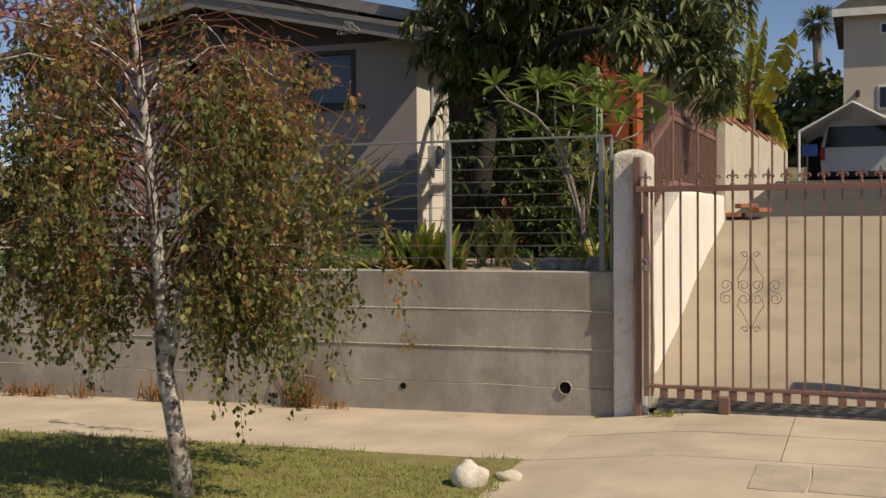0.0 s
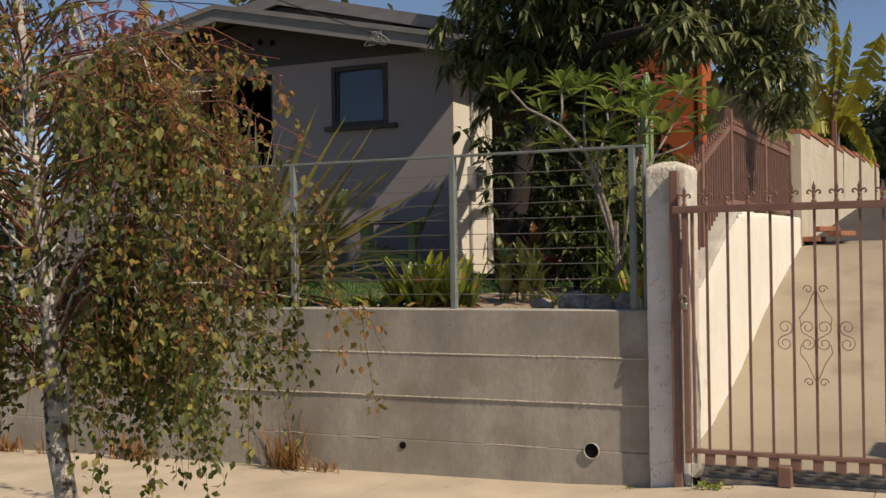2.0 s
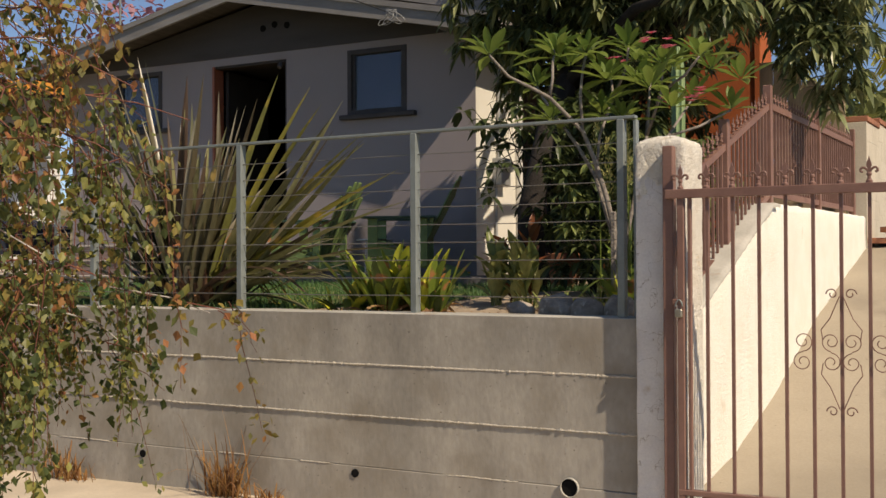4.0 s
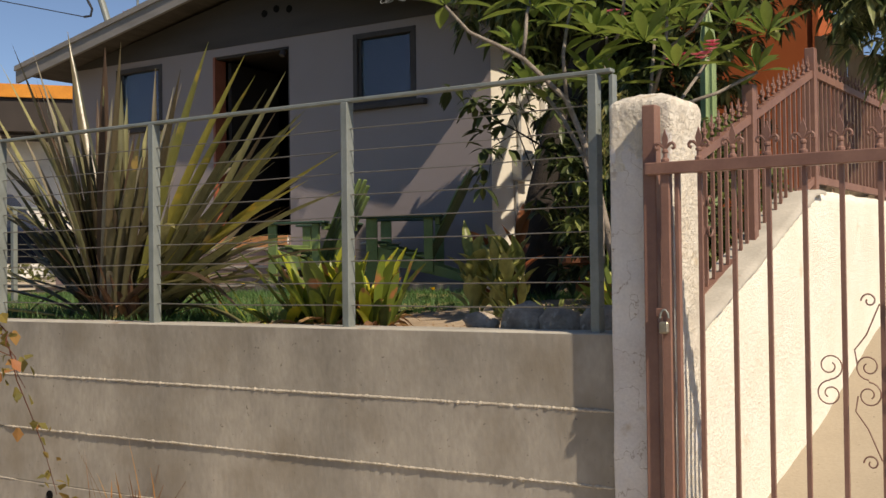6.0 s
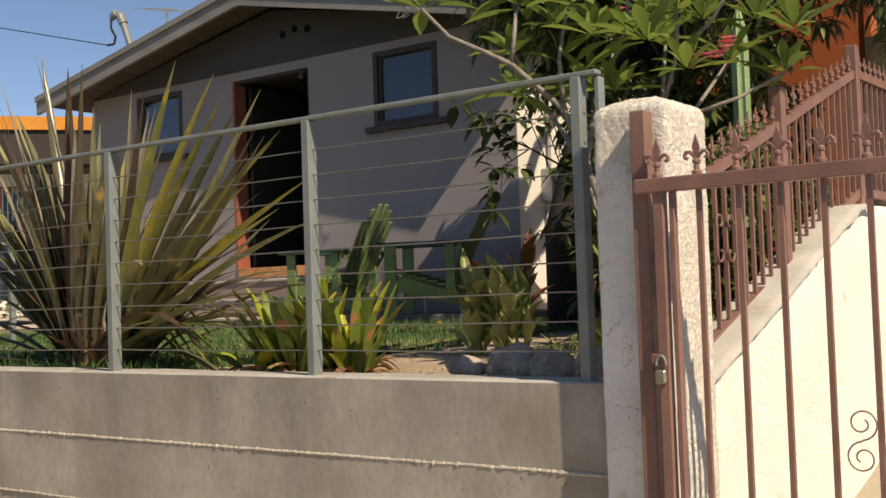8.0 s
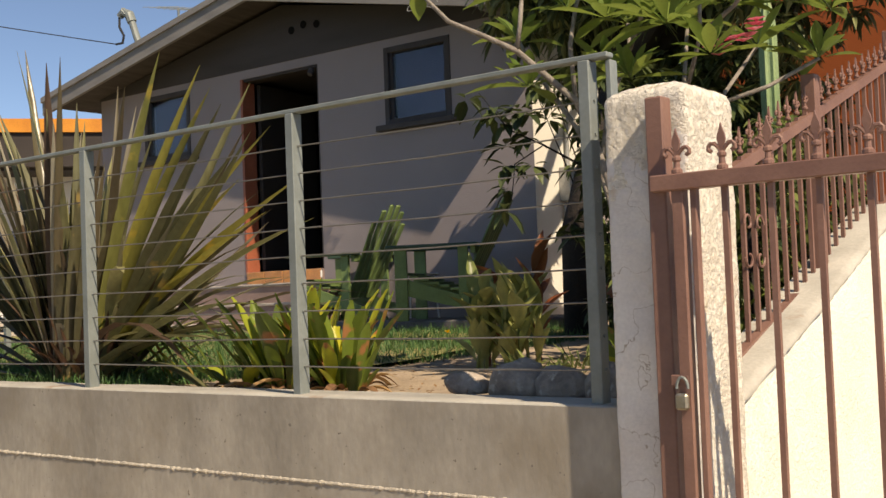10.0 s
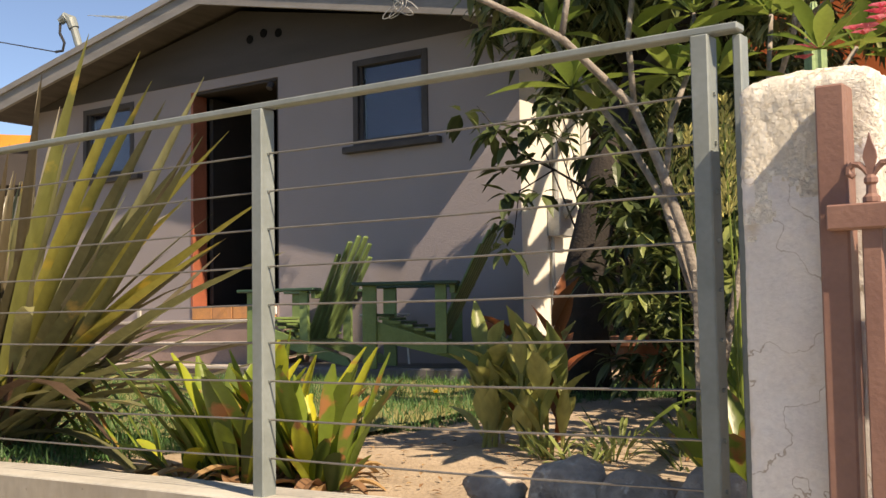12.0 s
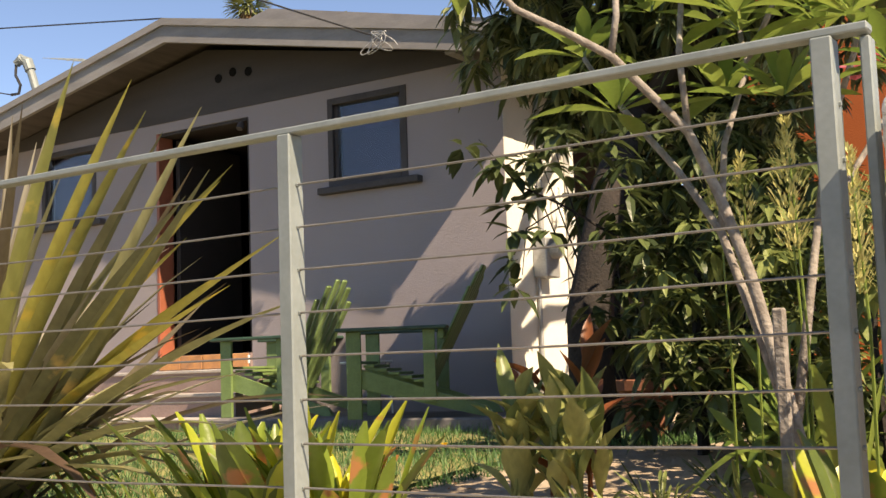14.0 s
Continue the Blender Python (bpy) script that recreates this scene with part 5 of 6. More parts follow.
strap_clump("bromeliad_clump", "yellow-green strap-leaved bromeliads with browned tips", [(-3.0, 8.87, 1.06), (-2.87, 8.83, 1.06), (-2.93, 8.98, 1.06), (-2.8, 8.9, 1.06)], 24, 0.14, 0.51, 0.062, BROM_LEAF, 31, dry=0.26, spread=0.75)
strap_clump("bromeliad_clump", "olive strap-leaved bromeliads behind the railing post", [(-2.63, 8.87, 1.06), (-2.55, 8.85, 1.06), (-2.7, 8.95, 1.06)], 26, 0.12, 0.45, 0.054, BROM_LEAF, 32, dry=0.28, spread=0.75)
strap_clump("bromeliad_clump", "low dark browned strap leaves spilling to the wall edge", [(-3.15, 8.86, 1.05), (-3.27, 8.93, 1.05)], 14, 0.12, 0.27, 0.06, BROM_LEAF, 33, dry=0.45, spread=1.5)
strap_clump("bromeliad_clump", "yellowed broad-leaved clump by the gate pillar", [(-1.33, 9.0, 1.07), (-1.42, 9.15, 1.07)], 13, 0.2, 0.42, 0.085, BROM_LEAF, 34, dry=0.3, spread=0.9)


def canna(name, label, at, stalks, material, seed, top, w=0.1):
    r = np.random.default_rng(seed)
    ob = thing(name, at, label, "plant")
    st, lv = Acc(), Acc()
    for k in range(stalks):
        x, y = at[0] + r.uniform(-0.17, 0.17), at[1] + r.uniform(-0.13, 0.13)
        h = r.uniform(0.55, 1.0) * (top - at[2]) * 0.72
        st.tube([(x, y, at[2] - 0.03), (x + r.normal() * 0.02, y, at[2] + h)], [0.009, 0.005], 5)
        m = 6
        a = r.uniform(0, 6.28) + np.arange(m) * 2.4
        hh = np.linspace(0.12, 1.0, m) * h
        bb = np.stack([np.full(m, x), np.full(m, y), at[2] + hh], 1)
        dd = np.stack([0.55 * np.cos(a), 0.55 * np.sin(a), r.uniform(0.5, 1.7, m)], 1)
        lv.blades(bb, dd, r.uniform(0.15, 0.29, m), 0.9 * w * r.uniform(0.6, 1.1, m), r.uniform(0, 0.35, m), 6, [0.15, 0.6, 0.95, 1.0, 0.75, 0.4, 0.03], 0.55)
    part("stalk", st, material, ob, kind="stuff")
    part("leaves", lv, material, ob, "broad pointed leaves", smooth=True, kind="stuff")
    return ob


canna("canna_plant", "broad-leaved canna clump with olive green leaves", (-2.55, 9.88, 1.08), 14, CANNA_LEAF, 41, 1.58, 0.088)
canna("canna_plant", "bronze-red canna behind the green one", (-2.6, 10.12, 1.08), 4, CANNA_RED, 42, 1.72, 0.09)
strap_clump("strap_plant", "arching green corn-like leaves beside the plumeria", [(-1.95, 10.35, 1.08), (-1.66, 10.15, 1.08), (-1.85, 10.55, 1.1)], 11, 0.4, 0.85, 0.055, PLUM_LEAF, 44, droop=0.9, dry=0.05, spread=0.7)
strap_clump("strap_plant", "grassy weeds in the planting bed", [(-2.1, 9.75, 1.07), (-1.9, 9.95, 1.07), (-2.25, 10.1, 1.07), (-2.05, 9.45, 1.07), (-2.3, 9.7, 1.07), (-1.75, 9.6, 1.07), (-2.2, 10.6, 1.08)], 26, 0.06, 0.2, 0.014, MIXED_LEAF, 45, droop=0.6, spread=1.2)
low = np.random.default_rng(46)
n = 260
p = np.stack([low.uniform(-3.3, -1.3, n), low.uniform(8.85, 10.4, n), np.zeros(n)], 1)
p[:, 2] = [garden_z(x, y) + 0.01 for x, y in p[:, :2]]
solo("leaf_litter", Acc().blades(p, rand_dirs(low, n, -0.05, 0.4), low.uniform(0.012, 0.04, n), 0.012, 0.1, 2, [0.3, 1, 0.1], 0.4), DRY_LEAF, "fallen dry leaves on the bare soil", "leaves", "stuff")
for k, (x, y, z) in enumerate(((-1.93, 9.9, 2.28), (-1.8, 9.75, 2.12), (-1.59, 9.5, 2.16), (-1.67, 9.75, 2.2), (-1.39, 9.3, 2.02), (-1.33, 9.4, 1.95), (-1.52, 9.9, 2.1))):
    r = np.random.default_rng(50 + k)
    ob = thing("seed_stalk", (x, y, 1.08), "tall grass stalk with a feathery yellow seed head", "plant", "seed stalks")
    part("stalk", Acc().tube([(x, y + 0.05, 1.05), (x + 0.02, y, 1.6), (x, y, z)], [0.0045, 0.004, 0.002], 5), PLUM_LEAF, ob)
    m = 240
    u = r.random(m)
    a = r.uniform(0, 6.28, m)
    w = 0.008 + 0.05 * np.sin(np.pi * np.minimum(1, u + 0.12)) * r.random(m)
    bb = np.stack([x + w * np.cos(a), y + w * np.sin(a), z - 0.34 + 0.36 * u], 1)
    part("seed_head", Acc().blades(bb, np.stack([np.cos(a), np.sin(a), np.full(m, 1.6)], 1), r.uniform(0.012, 0.03, m), 0.0075, 0, 2, [0.4, 1, 0.1], 0.3), SEED, ob, "feathery yellow seed head", kind="stuff")
solo("wooden_stake", Acc().box(-1.568, -1.54, 9.185, 9.213, 1.0, 1.66, 0.004), BARK_GREY, "weathered wooden stake pushed into the soil", "stake", at=(-1.55, 9.2, 1.0))

# ---- plumeria ----
plum = thing("plumeria_tree", (-1.55, 9.45, 1.07), "plumeria with bare grey branches, leaf rosettes and pink flowers", "tree")
branches = [
    [(-1.53, 9.45, 1.03), (-1.62, 9.45, 1.45), (-1.70, 9.47, 1.76), (-1.765, 9.45, 1.98), (-1.835, 9.43, 2.163), (-1.95, 9.2, 2.345), (-2.03, 9.1, 2.40), (-2.12, 9.0, 2.455), (-2.215, 8.94, 2.58)],
    [(-1.95, 9.2, 2.345), (-1.93, 9.2, 2.45), (-1.95, 9.25, 2.56), (-1.98, 9.35, 2.66)],
    [(-1.835, 9.43, 2.163), (-1.845, 9.42, 2.38), (-1.86, 9.5, 2.55), (-1.87, 9.58, 2.66)],
    [(-1.58, 9.45, 1.25), (-1.70, 9.5, 1.62), (-1.79, 9.52, 1.89), (-1.93, 9.58, 2.09), (-2.08, 9.62, 2.27), (-2.2, 9.66, 2.42), (-2.26, 9.7, 2.5)],
    [(-1.79, 9.52, 1.89), (-1.80, 9.62, 2.15), (-1.76, 9.75, 2.4), (-1.79, 9.8, 2.52)],
    [(-1.6, 9.46, 1.38), (-1.58, 9.65, 1.8), (-1.56, 9.8, 2.15), (-1.57, 9.9, 2.5)],
    [(-1.57, 9.7, 1.9), (-1.46, 9.9, 2.15), (-1.36, 10.1, 2.40)],
    [(-1.46, 9.9, 2.15), (-1.3, 10.05, 2.22), (-1.14, 10.2, 2.33)],
    [(-1.56, 9.8, 2.15), (-1.45, 9.75, 2.4), (-1.42, 9.7, 2.56)],
    [(-1.46, 9.75, 2.4), (-1.3, 9.75, 2.5), (-1.2, 9.72, 2.6)],
    [(-1.76, 9.75, 2.4), (-1.66, 9.7, 2.55), (-1.62, 9.65, 2.68)],
]
for i, br in enumerate(branches):
    r0 = 0.019 if i == 0 else 0.014 if i in (3, 5) else 0.010
    part("branch", Acc().tube(br, list(np.linspace(r0, 0.0075, len(br))), 9), BARK_GREY, plum, smooth=True)
rng = np.random.default_rng(61)
tips = [br[-1] for br in branches] + [(-1.05, 10.1, 2.5), (-1.5, 10.15, 2.62), (-1.28, 10.25, 2.6), (-1.7, 10.0, 2.66), (-2.05, 9.75, 2.62), (-1.68, 9.42, 2.46), (-1.48, 9.4, 2.42), (-1.36, 9.28, 2.36), (-1.95, 9.32, 2.6), (-1.32, 9.55, 2.28), (-1.78, 9.6, 2.28), (-2.03, 9.4, 2.24), (-1.55, 9.35, 2.2)]
for tip in tips:
    m = 14
    a = np.arange(m) * 2.4 + rng.uniform(0, 6)
    up = np.linspace(-0.05, 1.7, m)
    dd = np.stack([np.cos(a), np.sin(a), up], 1)
    L = rng.uniform(0.16, 0.27, m) * np.linspace(1.05, 0.65, m)
    part("leaf_rosette", Acc().blades(np.array([tip]) + dd * 0.015, dd, L, L * 0.27, rng.uniform(0.0, 0.3, m), 5, [0.12, 0.55, 0.9, 1.0, 0.7, 0.05], 0.35), PLUM_LEAF, plum, "rosette of long green leaves", smooth=True)
for fx, fy, fz in ((-1.79, 9.88, 2.66), (-1.47, 10.05, 2.42), (-1.53, 10.1, 2.40), (-1.17, 9.62, 2.36), (-1.24, 9.65, 2.33), (-1.46, 9.55, 2.7), (-1.3, 9.45, 2.62)):
    ac = Acc()
    for q in range(4):
        c = np.array([fx, fy, fz]) + rng.normal(size=3) * 0.022
        a = np.arange(5) * 1.2566 + rng.uniform(0, 6)
        ac.blades(np.tile(c, (5, 1)), np.stack([np.cos(a), np.sin(a) - 0.3, np.full(5, 0.5)], 1), 0.04, 0.024, 0.2, 3, [0.3, 0.9, 1.0, 0.2], 0.2)
    part("flower", ac, PETAL, plum, "cluster of pink blossoms", kind="stuff")


# ---- mango tree and shrubs ----
def sun_gap(c):
    """Removes clusters whose shadow would hit the front's sun band, left chair or side wall."""
    c = np.asarray(c)
    k = (HY - c[:, 1]) / 0.305
    wx, wz = c[:, 0] - 0.92 * k, c[:, 2] - k
    low = np.interp(wx, [-6.3, -5.9, -5.5, -5.3, -4.8], [1.1, 1.75, 2.0, 2.12, 2.36])
    shades = (k > 0.05) & (wx < -4.7) & (wx > -8.3) & (wz > low) & (wz < 3.6)
    for y0 in (13.0, 13.3, 13.6):
        k2 = (y0 - c[:, 1]) / 0.305
        cx, cz = c[:, 0] - 0.92 * k2, c[:, 2] - k2
        shades |= (k2 > 0) & (cx > -7.0) & (cx < -5.85) & (cz > 1.42) & (cz < 2.8)
    k3 = (c[:, 0] - HX1) / 0.92
    sy, sz = c[:, 1] + 0.305 * k3, c[:, 2] - k3
    shades |= (k3 > 0.02) & (sy > 13.7) & (sy < 14.8) & (sz > 1.9) & (sz < 3.4)
    return c[~shades]


def leaf_clusters(centres, per, low, high, wid, rng, hang=0.35):
    k = len(centres)
    c = np.repeat(centres, per, 0)
    a = rng.uniform(0, 6.28, k * per)
    z = rng.uniform(-0.9, 0.6, k * per) - hang
    dd = np.stack([np.cos(a), np.sin(a), z], 1)
    L = rng.uniform(low, high, k * per)
    return Acc().blades(c + dd * 0.02, dd, L, L * wid, rng.uniform(0.1, 0.6, k * per), 3, [0.15, 0.95, 0.8, 0.05], 0.3)


rng = np.random.default_rng(71)
mango = thing("mango_tree", (-3.37, 12.0, 1.1), "dense dark green mango tree with hanging leaves", "tree")
part("trunk", Acc().tube([(-3.36, 12.0, 1.0), (-3.38, 12.0, 1.8), (-3.35, 12.3, 2.5), (-3.3, 12.9, 3.3), (-3.1, 13.8, 4.2)], [0.14, 0.115, 0.105, 0.10, 0.07], 12), BARK_DARK, mango, smooth=True)
for e in ((-1.4, 14.3, 3.9), (-3.9, 12.9, 4.4), (-2.4, 14.6, 4.6), (-3.4, 14.4, 5.0), (-1.2, 14.5, 4.3), (-0.95, 12.3, 3.45), (-1.55, 11.4, 3.45), (-4.3, 12.5, 4.2)):
    s = Vector((-3.3, 12.7, 3.0))
    part("limb", Acc().tube([s, s.lerp(Vector(e), 0.5) + Vector((0, 0, 0.25)), e], [0.08, 0.05, 0.02], 8), BARK_DARK, mango, smooth=True)
cs = []
while len(cs) < 1500:
    q = rand_dirs(rng, 1)[0] * rng.uniform(0.55, 1.0) ** 0.5
    c = np.array([-2.85, 14.65, 4.8]) + q * np.array([2.35, 0.95, 1.85])
    base = 3.1 + 0.3 * math.sin(c[0] * 3.1) + (0.75 if -2.75 < c[0] < -1.85 else 0.0)
    if c[2] < base or (c[0] < -4.2 and c[2] < 3.9):
        continue
    cs.append(c)
front = rand_dirs(rng, 480) * (rng.random((480, 1)) ** 0.4) * np.array([1.75, 0.42, 0.72]) + np.array([-2.55, 12.45, 3.85])
front = front[~((front[:, 0] > -2.25) & (front[:, 0] < -1.45) & (front[:, 2] < 3.55))]
over = rand_dirs(rng, 130) * (rng.random((130, 1)) ** 0.4) * np.array([0.75, 0.35, 0.5]) + np.array([-4.35, 12.5, 4.15])
left = rand_dirs(rng, 50) * (rng.random((50, 1)) ** 0.4) * np.array([0.55, 0.25, 0.35]) + np.array([-3.95, 12.6, 3.55])
# Clusters set along sun rays so that their shadow covers the lower front wall.
sx = rng.uniform(-4.0, -2.65, 260)
sd = rng.uniform(1.95, 2.6, 260)
upper = np.stack([sx - 2.12 + 0.92 * sd, 13.7 - 0.28 * sd, 0.95 + (0.62 + 0.58 * (sx + 3.77)).clip(0.05) * rng.random(260) + sd], 1)
extra = np.array([[-1.2, 14.4, 3.1], [-1.0, 14.5, 3.2], [-1.15, 14.6, 3.4], [-0.85, 14.5, 3.45], [-1.0, 14.4, 3.6], [-0.8, 14.5, 3.8], [-1.3, 14.3, 3.35], [-1.5, 14.4, 3.25], [-0.9, 14.6, 4.1], [-4.6, 13.0, 3.75], [-4.4, 13.1, 3.6], [-4.25, 13.2, 3.45], [-4.75, 12.95, 3.95], [-4.5, 13.0, 4.1], [-4.2, 13.1, 3.8]])
# Foliage added mostly above the view to shade the right chair's front.
high = rand_dirs(rng, 100) * (rng.random((100, 1)) ** 0.4) * np.array([0.8, 0.35, 0.5]) + np.array([-3.2, 11.9, 4.2])
beyond = rand_dirs(rng, 90) * (rng.random((90, 1)) ** 0.4) * np.array([0.38, 0.32, 0.72]) + np.array([-0.95, 12.3, 3.25])
corner = rand_dirs(rng, 45) * (rng.random((45, 1)) ** 0.4) * np.array([0.3, 0.3, 0.32]) + np.array([-1.55, 11.3, 3.3])
crown = np.concatenate([high, beyond, corner, np.array(cs), front, over, left, upper, extra])
# Drops most crown clusters that would shadow the side wall, to keep it sunlit.
gap = (crown[:, 0] + 4.8) / 0.92
wy, wz = crown[:, 1] + 0.305 * gap, crown[:, 2] - gap
crown = crown[~((wy > 13.75) & (wy < 14.9) & (wz > 0.9) & (wz < 3.2) & (rng.random(len(crown)) < 0.85))]
part("crown", leaf_clusters(sun_gap(crown), 12, 0.10, 0.19, 0.29, rng), MANGO_LEAF, mango, "drooping glossy leaf clusters", kind="stuff")

rng = np.random.default_rng(72)
shrub = thing("citrus_shrub", (-3.45, 12.9, 1.1), "dark leafy citrus shrub with a hanging branch by the house corner", "shrub")
twig = Acc()
for k in range(9):
    a = k * 0.7
    twig.tube([(-3.5, 13.0, 1.05), (-3.5 + 0.35 * math.cos(a), 13.0 + 0.2 * math.sin(a), 1.9), (-3.5 + 0.75 * math.cos(a), 13.0 + 0.4 * math.sin(a), 2.9)], [0.012, 0.008, 0.003], 6)
twig.tube([(-2.82, 11.45, 2.05), (-3.05, 11.1, 2.26), (-3.22, 11.0, 2.36), (-3.42, 11.0, 2.6)], [0.009, 0.006, 0.005, 0.002], 6)
twig.tube([(-3.05, 11.1, 2.26), (-3.2, 11.02, 2.16), (-3.22, 11.0, 1.95)], [0.005, 0.004, 0.002], 6)
part("stem", twig, BARK_DARK, shrub, kind="stuff")
c = rand_dirs(rng, 190) * (rng.random((190, 1)) ** 0.35) * np.array([0.62, 0.5, 1.15]) + np.array([-2.95, 13.0, 2.2])
hang = np.array([[-3.42, 11.0, 2.58], [-3.36, 11.02, 2.5], [-3.3, 11.0, 2.4], [-3.27, 11.0, 2.28], [-3.24, 11.0, 2.16], [-3.2, 11.0, 2.04], [-3.3, 10.98, 2.45], [-3.15, 11.05, 2.3], [-3.18, 11.02, 2.42], [-3.22, 11, 1.95], [-3.12, 11.1, 2.15]])
fringe = np.stack([rng.uniform(-3.2, -2.75, 9), rng.uniform(10.9, 11.4, 9), rng.uniform(2.42, 2.66, 9)], 1)
part("leaves", leaf_clusters(sun_gap(c), 10, 0.09, 0.17, 0.45, rng, 0.15), SHRUB_LEAF, shrub, "dark oval leaves", kind="stuff")
hang = np.concatenate([hang + rng.normal(size=hang.shape) * 0.035, fringe])
part("hanging_leaves", leaf_clusters(hang, 8, 0.08, 0.14, 0.5, rng, 0.1), SHRUB_LEAF, shrub, "broad dark leaves on the hanging branch", kind="stuff")
shrub2 = thing("citrus_shrub", (-2.2, 11.3, 1.1), "low green shrub in the shade behind the plumeria", "shrub")
c = rand_dirs(rng, 210) * (rng.random((210, 1)) ** 0.4) * np.array([0.75, 0.5, 0.65]) + np.array([-2.0, 11.2, 1.75])
part("stem", Acc().tube([(-2.0, 11.2, 1.05), (-2.02, 11.2, 1.6), (-1.9, 11.2, 2.1)], [0.025, 0.018, 0.006], 6), BARK_DARK, shrub2)
part("leaves", leaf_clusters(sun_gap(c), 9, 0.06, 0.12, 0.42, rng, 0.05), MIXED_LEAF, shrub2, kind="stuff")
shrub3 = thing("citrus_shrub", (-1.65, 10.6, 1.1), "leafy green shrub beside the iron fence", "shrub")
c = rand_dirs(rng, 50) * (rng.random((50, 1)) ** 0.4) * np.array([0.3, 0.5, 0.55]) + np.array([-1.62, 10.6, 1.75])
part("stem", Acc().tube([(-1.62, 10.6, 1.05), (-1.64, 10.6, 1.6), (-1.6, 10.65, 2.1)], [0.02, 0.015, 0.006], 6), BARK_DARK, shrub3)
part("leaves", leaf_clusters(sun_gap(c), 9, 0.06, 0.13, 0.4, rng, 0.05), MIXED_LEAF, shrub3, kind="stuff")
shrub4 = thing("citrus_shrub", (-2.4, 12.6, 1.1), "tall dark shrub in front of the orange wall", "shrub")
c = rand_dirs(rng, 150) * (rng.random((150, 1)) ** 0.4) * np.array([0.65, 0.45, 1.2]) + np.array([-2.75, 12.7, 2.15])
part("stem", Acc().tube([(-2.75, 12.7, 1.05), (-2.77, 12.7, 1.9), (-2.6, 12.7, 2.8)], [0.03, 0.02, 0.006], 6), BARK_DARK, shrub4)
part("leaves", leaf_clusters(sun_gap(c), 9, 0.08, 0.16, 0.4, rng, 0.15), SHRUB_LEAF, shrub4, kind="stuff")
shrub6 = thing("citrus_shrub", (-3.85, 13.4, 1.1), "upright dark shrub beside the house corner", "shrub")
part("stem", Acc().tube([(-3.85, 13.45, 1.05), (-3.85, 13.45, 1.9), (-3.8, 13.45, 2.9)], [0.03, 0.02, 0.006], 6), BARK_DARK, shrub6)
c = rand_dirs(rng, 110) * (rng.random((110, 1)) ** 0.4) * np.array([0.33, 0.2, 0.95]) + np.array([-3.83, 13.42, 2.15])
part("leaves", leaf_clusters(sun_gap(c), 9, 0.08, 0.15, 0.42, rng, 0.12), SHRUB_LEAF, shrub6, kind="stuff")
shrub7 = thing("citrus_shrub", (-3.7, 15.5, 1.1), "deep green thicket against the orange wall", "shrub")
part("stem", Acc().tube([(-3.7, 15.5, 1.05), (-3.7, 15.5, 2.4), (-3.6, 15.5, 3.6)], [0.05, 0.03, 0.008], 6), BARK_DARK, shrub7)
c = rand_dirs(rng, 420) * (rng.random((420, 1)) ** 0.4) * np.array([1.1, 0.4, 1.7]) + np.array([-3.75, 15.6, 2.6])
part("leaves", leaf_clusters(sun_gap(c), 9, 0.11, 0.2, 0.42, rng, 0.15), SHRUB_LEAF, shrub7, kind="stuff")
shrub5 = thing("citrus_shrub", (-2.85, 11.4, 1.1), "dense dark shrub in front of the mango trunk", "shrub")
c = rand_dirs(rng, 130) * (rng.random((130, 1)) ** 0.4) * np.array([0.5, 0.4, 0.85]) + np.array([-2.6, 11.5, 1.95])
part("stem", Acc().tube([(-2.6, 11.5, 1.05), (-2.6, 11.5, 1.8), (-2.5, 11.5, 2.5)], [0.03, 0.02, 0.006], 6), BARK_DARK, shrub5)
part("leaves", leaf_clusters(sun_gap(c), 9, 0.07, 0.14, 0.42, rng, 0.12), SHRUB_LEAF, shrub5, kind="stuff")
cact = thing("column_cactus", (-2.07, 12.05, 1.1), "tall pale green ribbed column cactus", "cactus")
v, f = [], []
for j, z in enumerate(np.linspace(1.05, 3.12, 20)):
    for k in range(24):
        a = 2 * math.pi * k / 24
        rr = (0.058 if k % 3 == 0 else 0.043) * (1 if j < 18 else 0.75 if j == 18 else 0.25)
        v.append((-2.07 + rr * math.cos(a), 12.05 + rr * math.sin(a), z))
part("column", Acc().add(v, [(j * 24 + k, j * 24 + (k + 1) % 24, (j + 1) * 24 + (k + 1) % 24, (j + 1) * 24 + k) for j in range(19) for k in range(24)]), CACTUS, cact)
pot = thing("flower_pot", (-3.3, 12.55, 1.1), "terracotta flower pot half hidden under the shrubs", "pot")
part("bowl", Acc().lathe((-3.3, 12.55, 1.1), [(0.11, 0), (0.16, 0.3), (0.155, 0.31)], 20), TERRACOTTA, pot)
part("rim", Acc().lathe((-3.3, 12.55, 1.38), [(0.165, 0), (0.182, 0.005), (0.182, 0.06), (0.165, 0.065)], 20), TERRACOTTA, pot)


# ---- small flowers in the lawn ----
for x, y, h in ((-4.15, 12.3, 0.14), (-3.42, 10.6, 0.12), (-6.3, 11.9, 0.13)):
    z = garden_z(x, y)
    ob = thing("dandelion", (x, y, z), "small yellow dandelion flower on a thin green stalk", "flower", "lawn dandelions")
    part("stalk", Acc().tube([(x, y, z - 0.01), (x + 0.008, y, z + h)], 0.002, 5), LAWN, ob)
    a = np.arange(22) * 2.4
    part("flower_head", Acc().blades(np.tile([[x + 0.008, y, z + h]], (22, 1)), np.stack([np.cos(a), np.sin(a), np.linspace(0.1, 1.6, 22)], 1), 0.022, 0.008, 0.1, 2, [0.5, 1, 0.4], 0.2), YELLOW, ob, "yellow flower head")


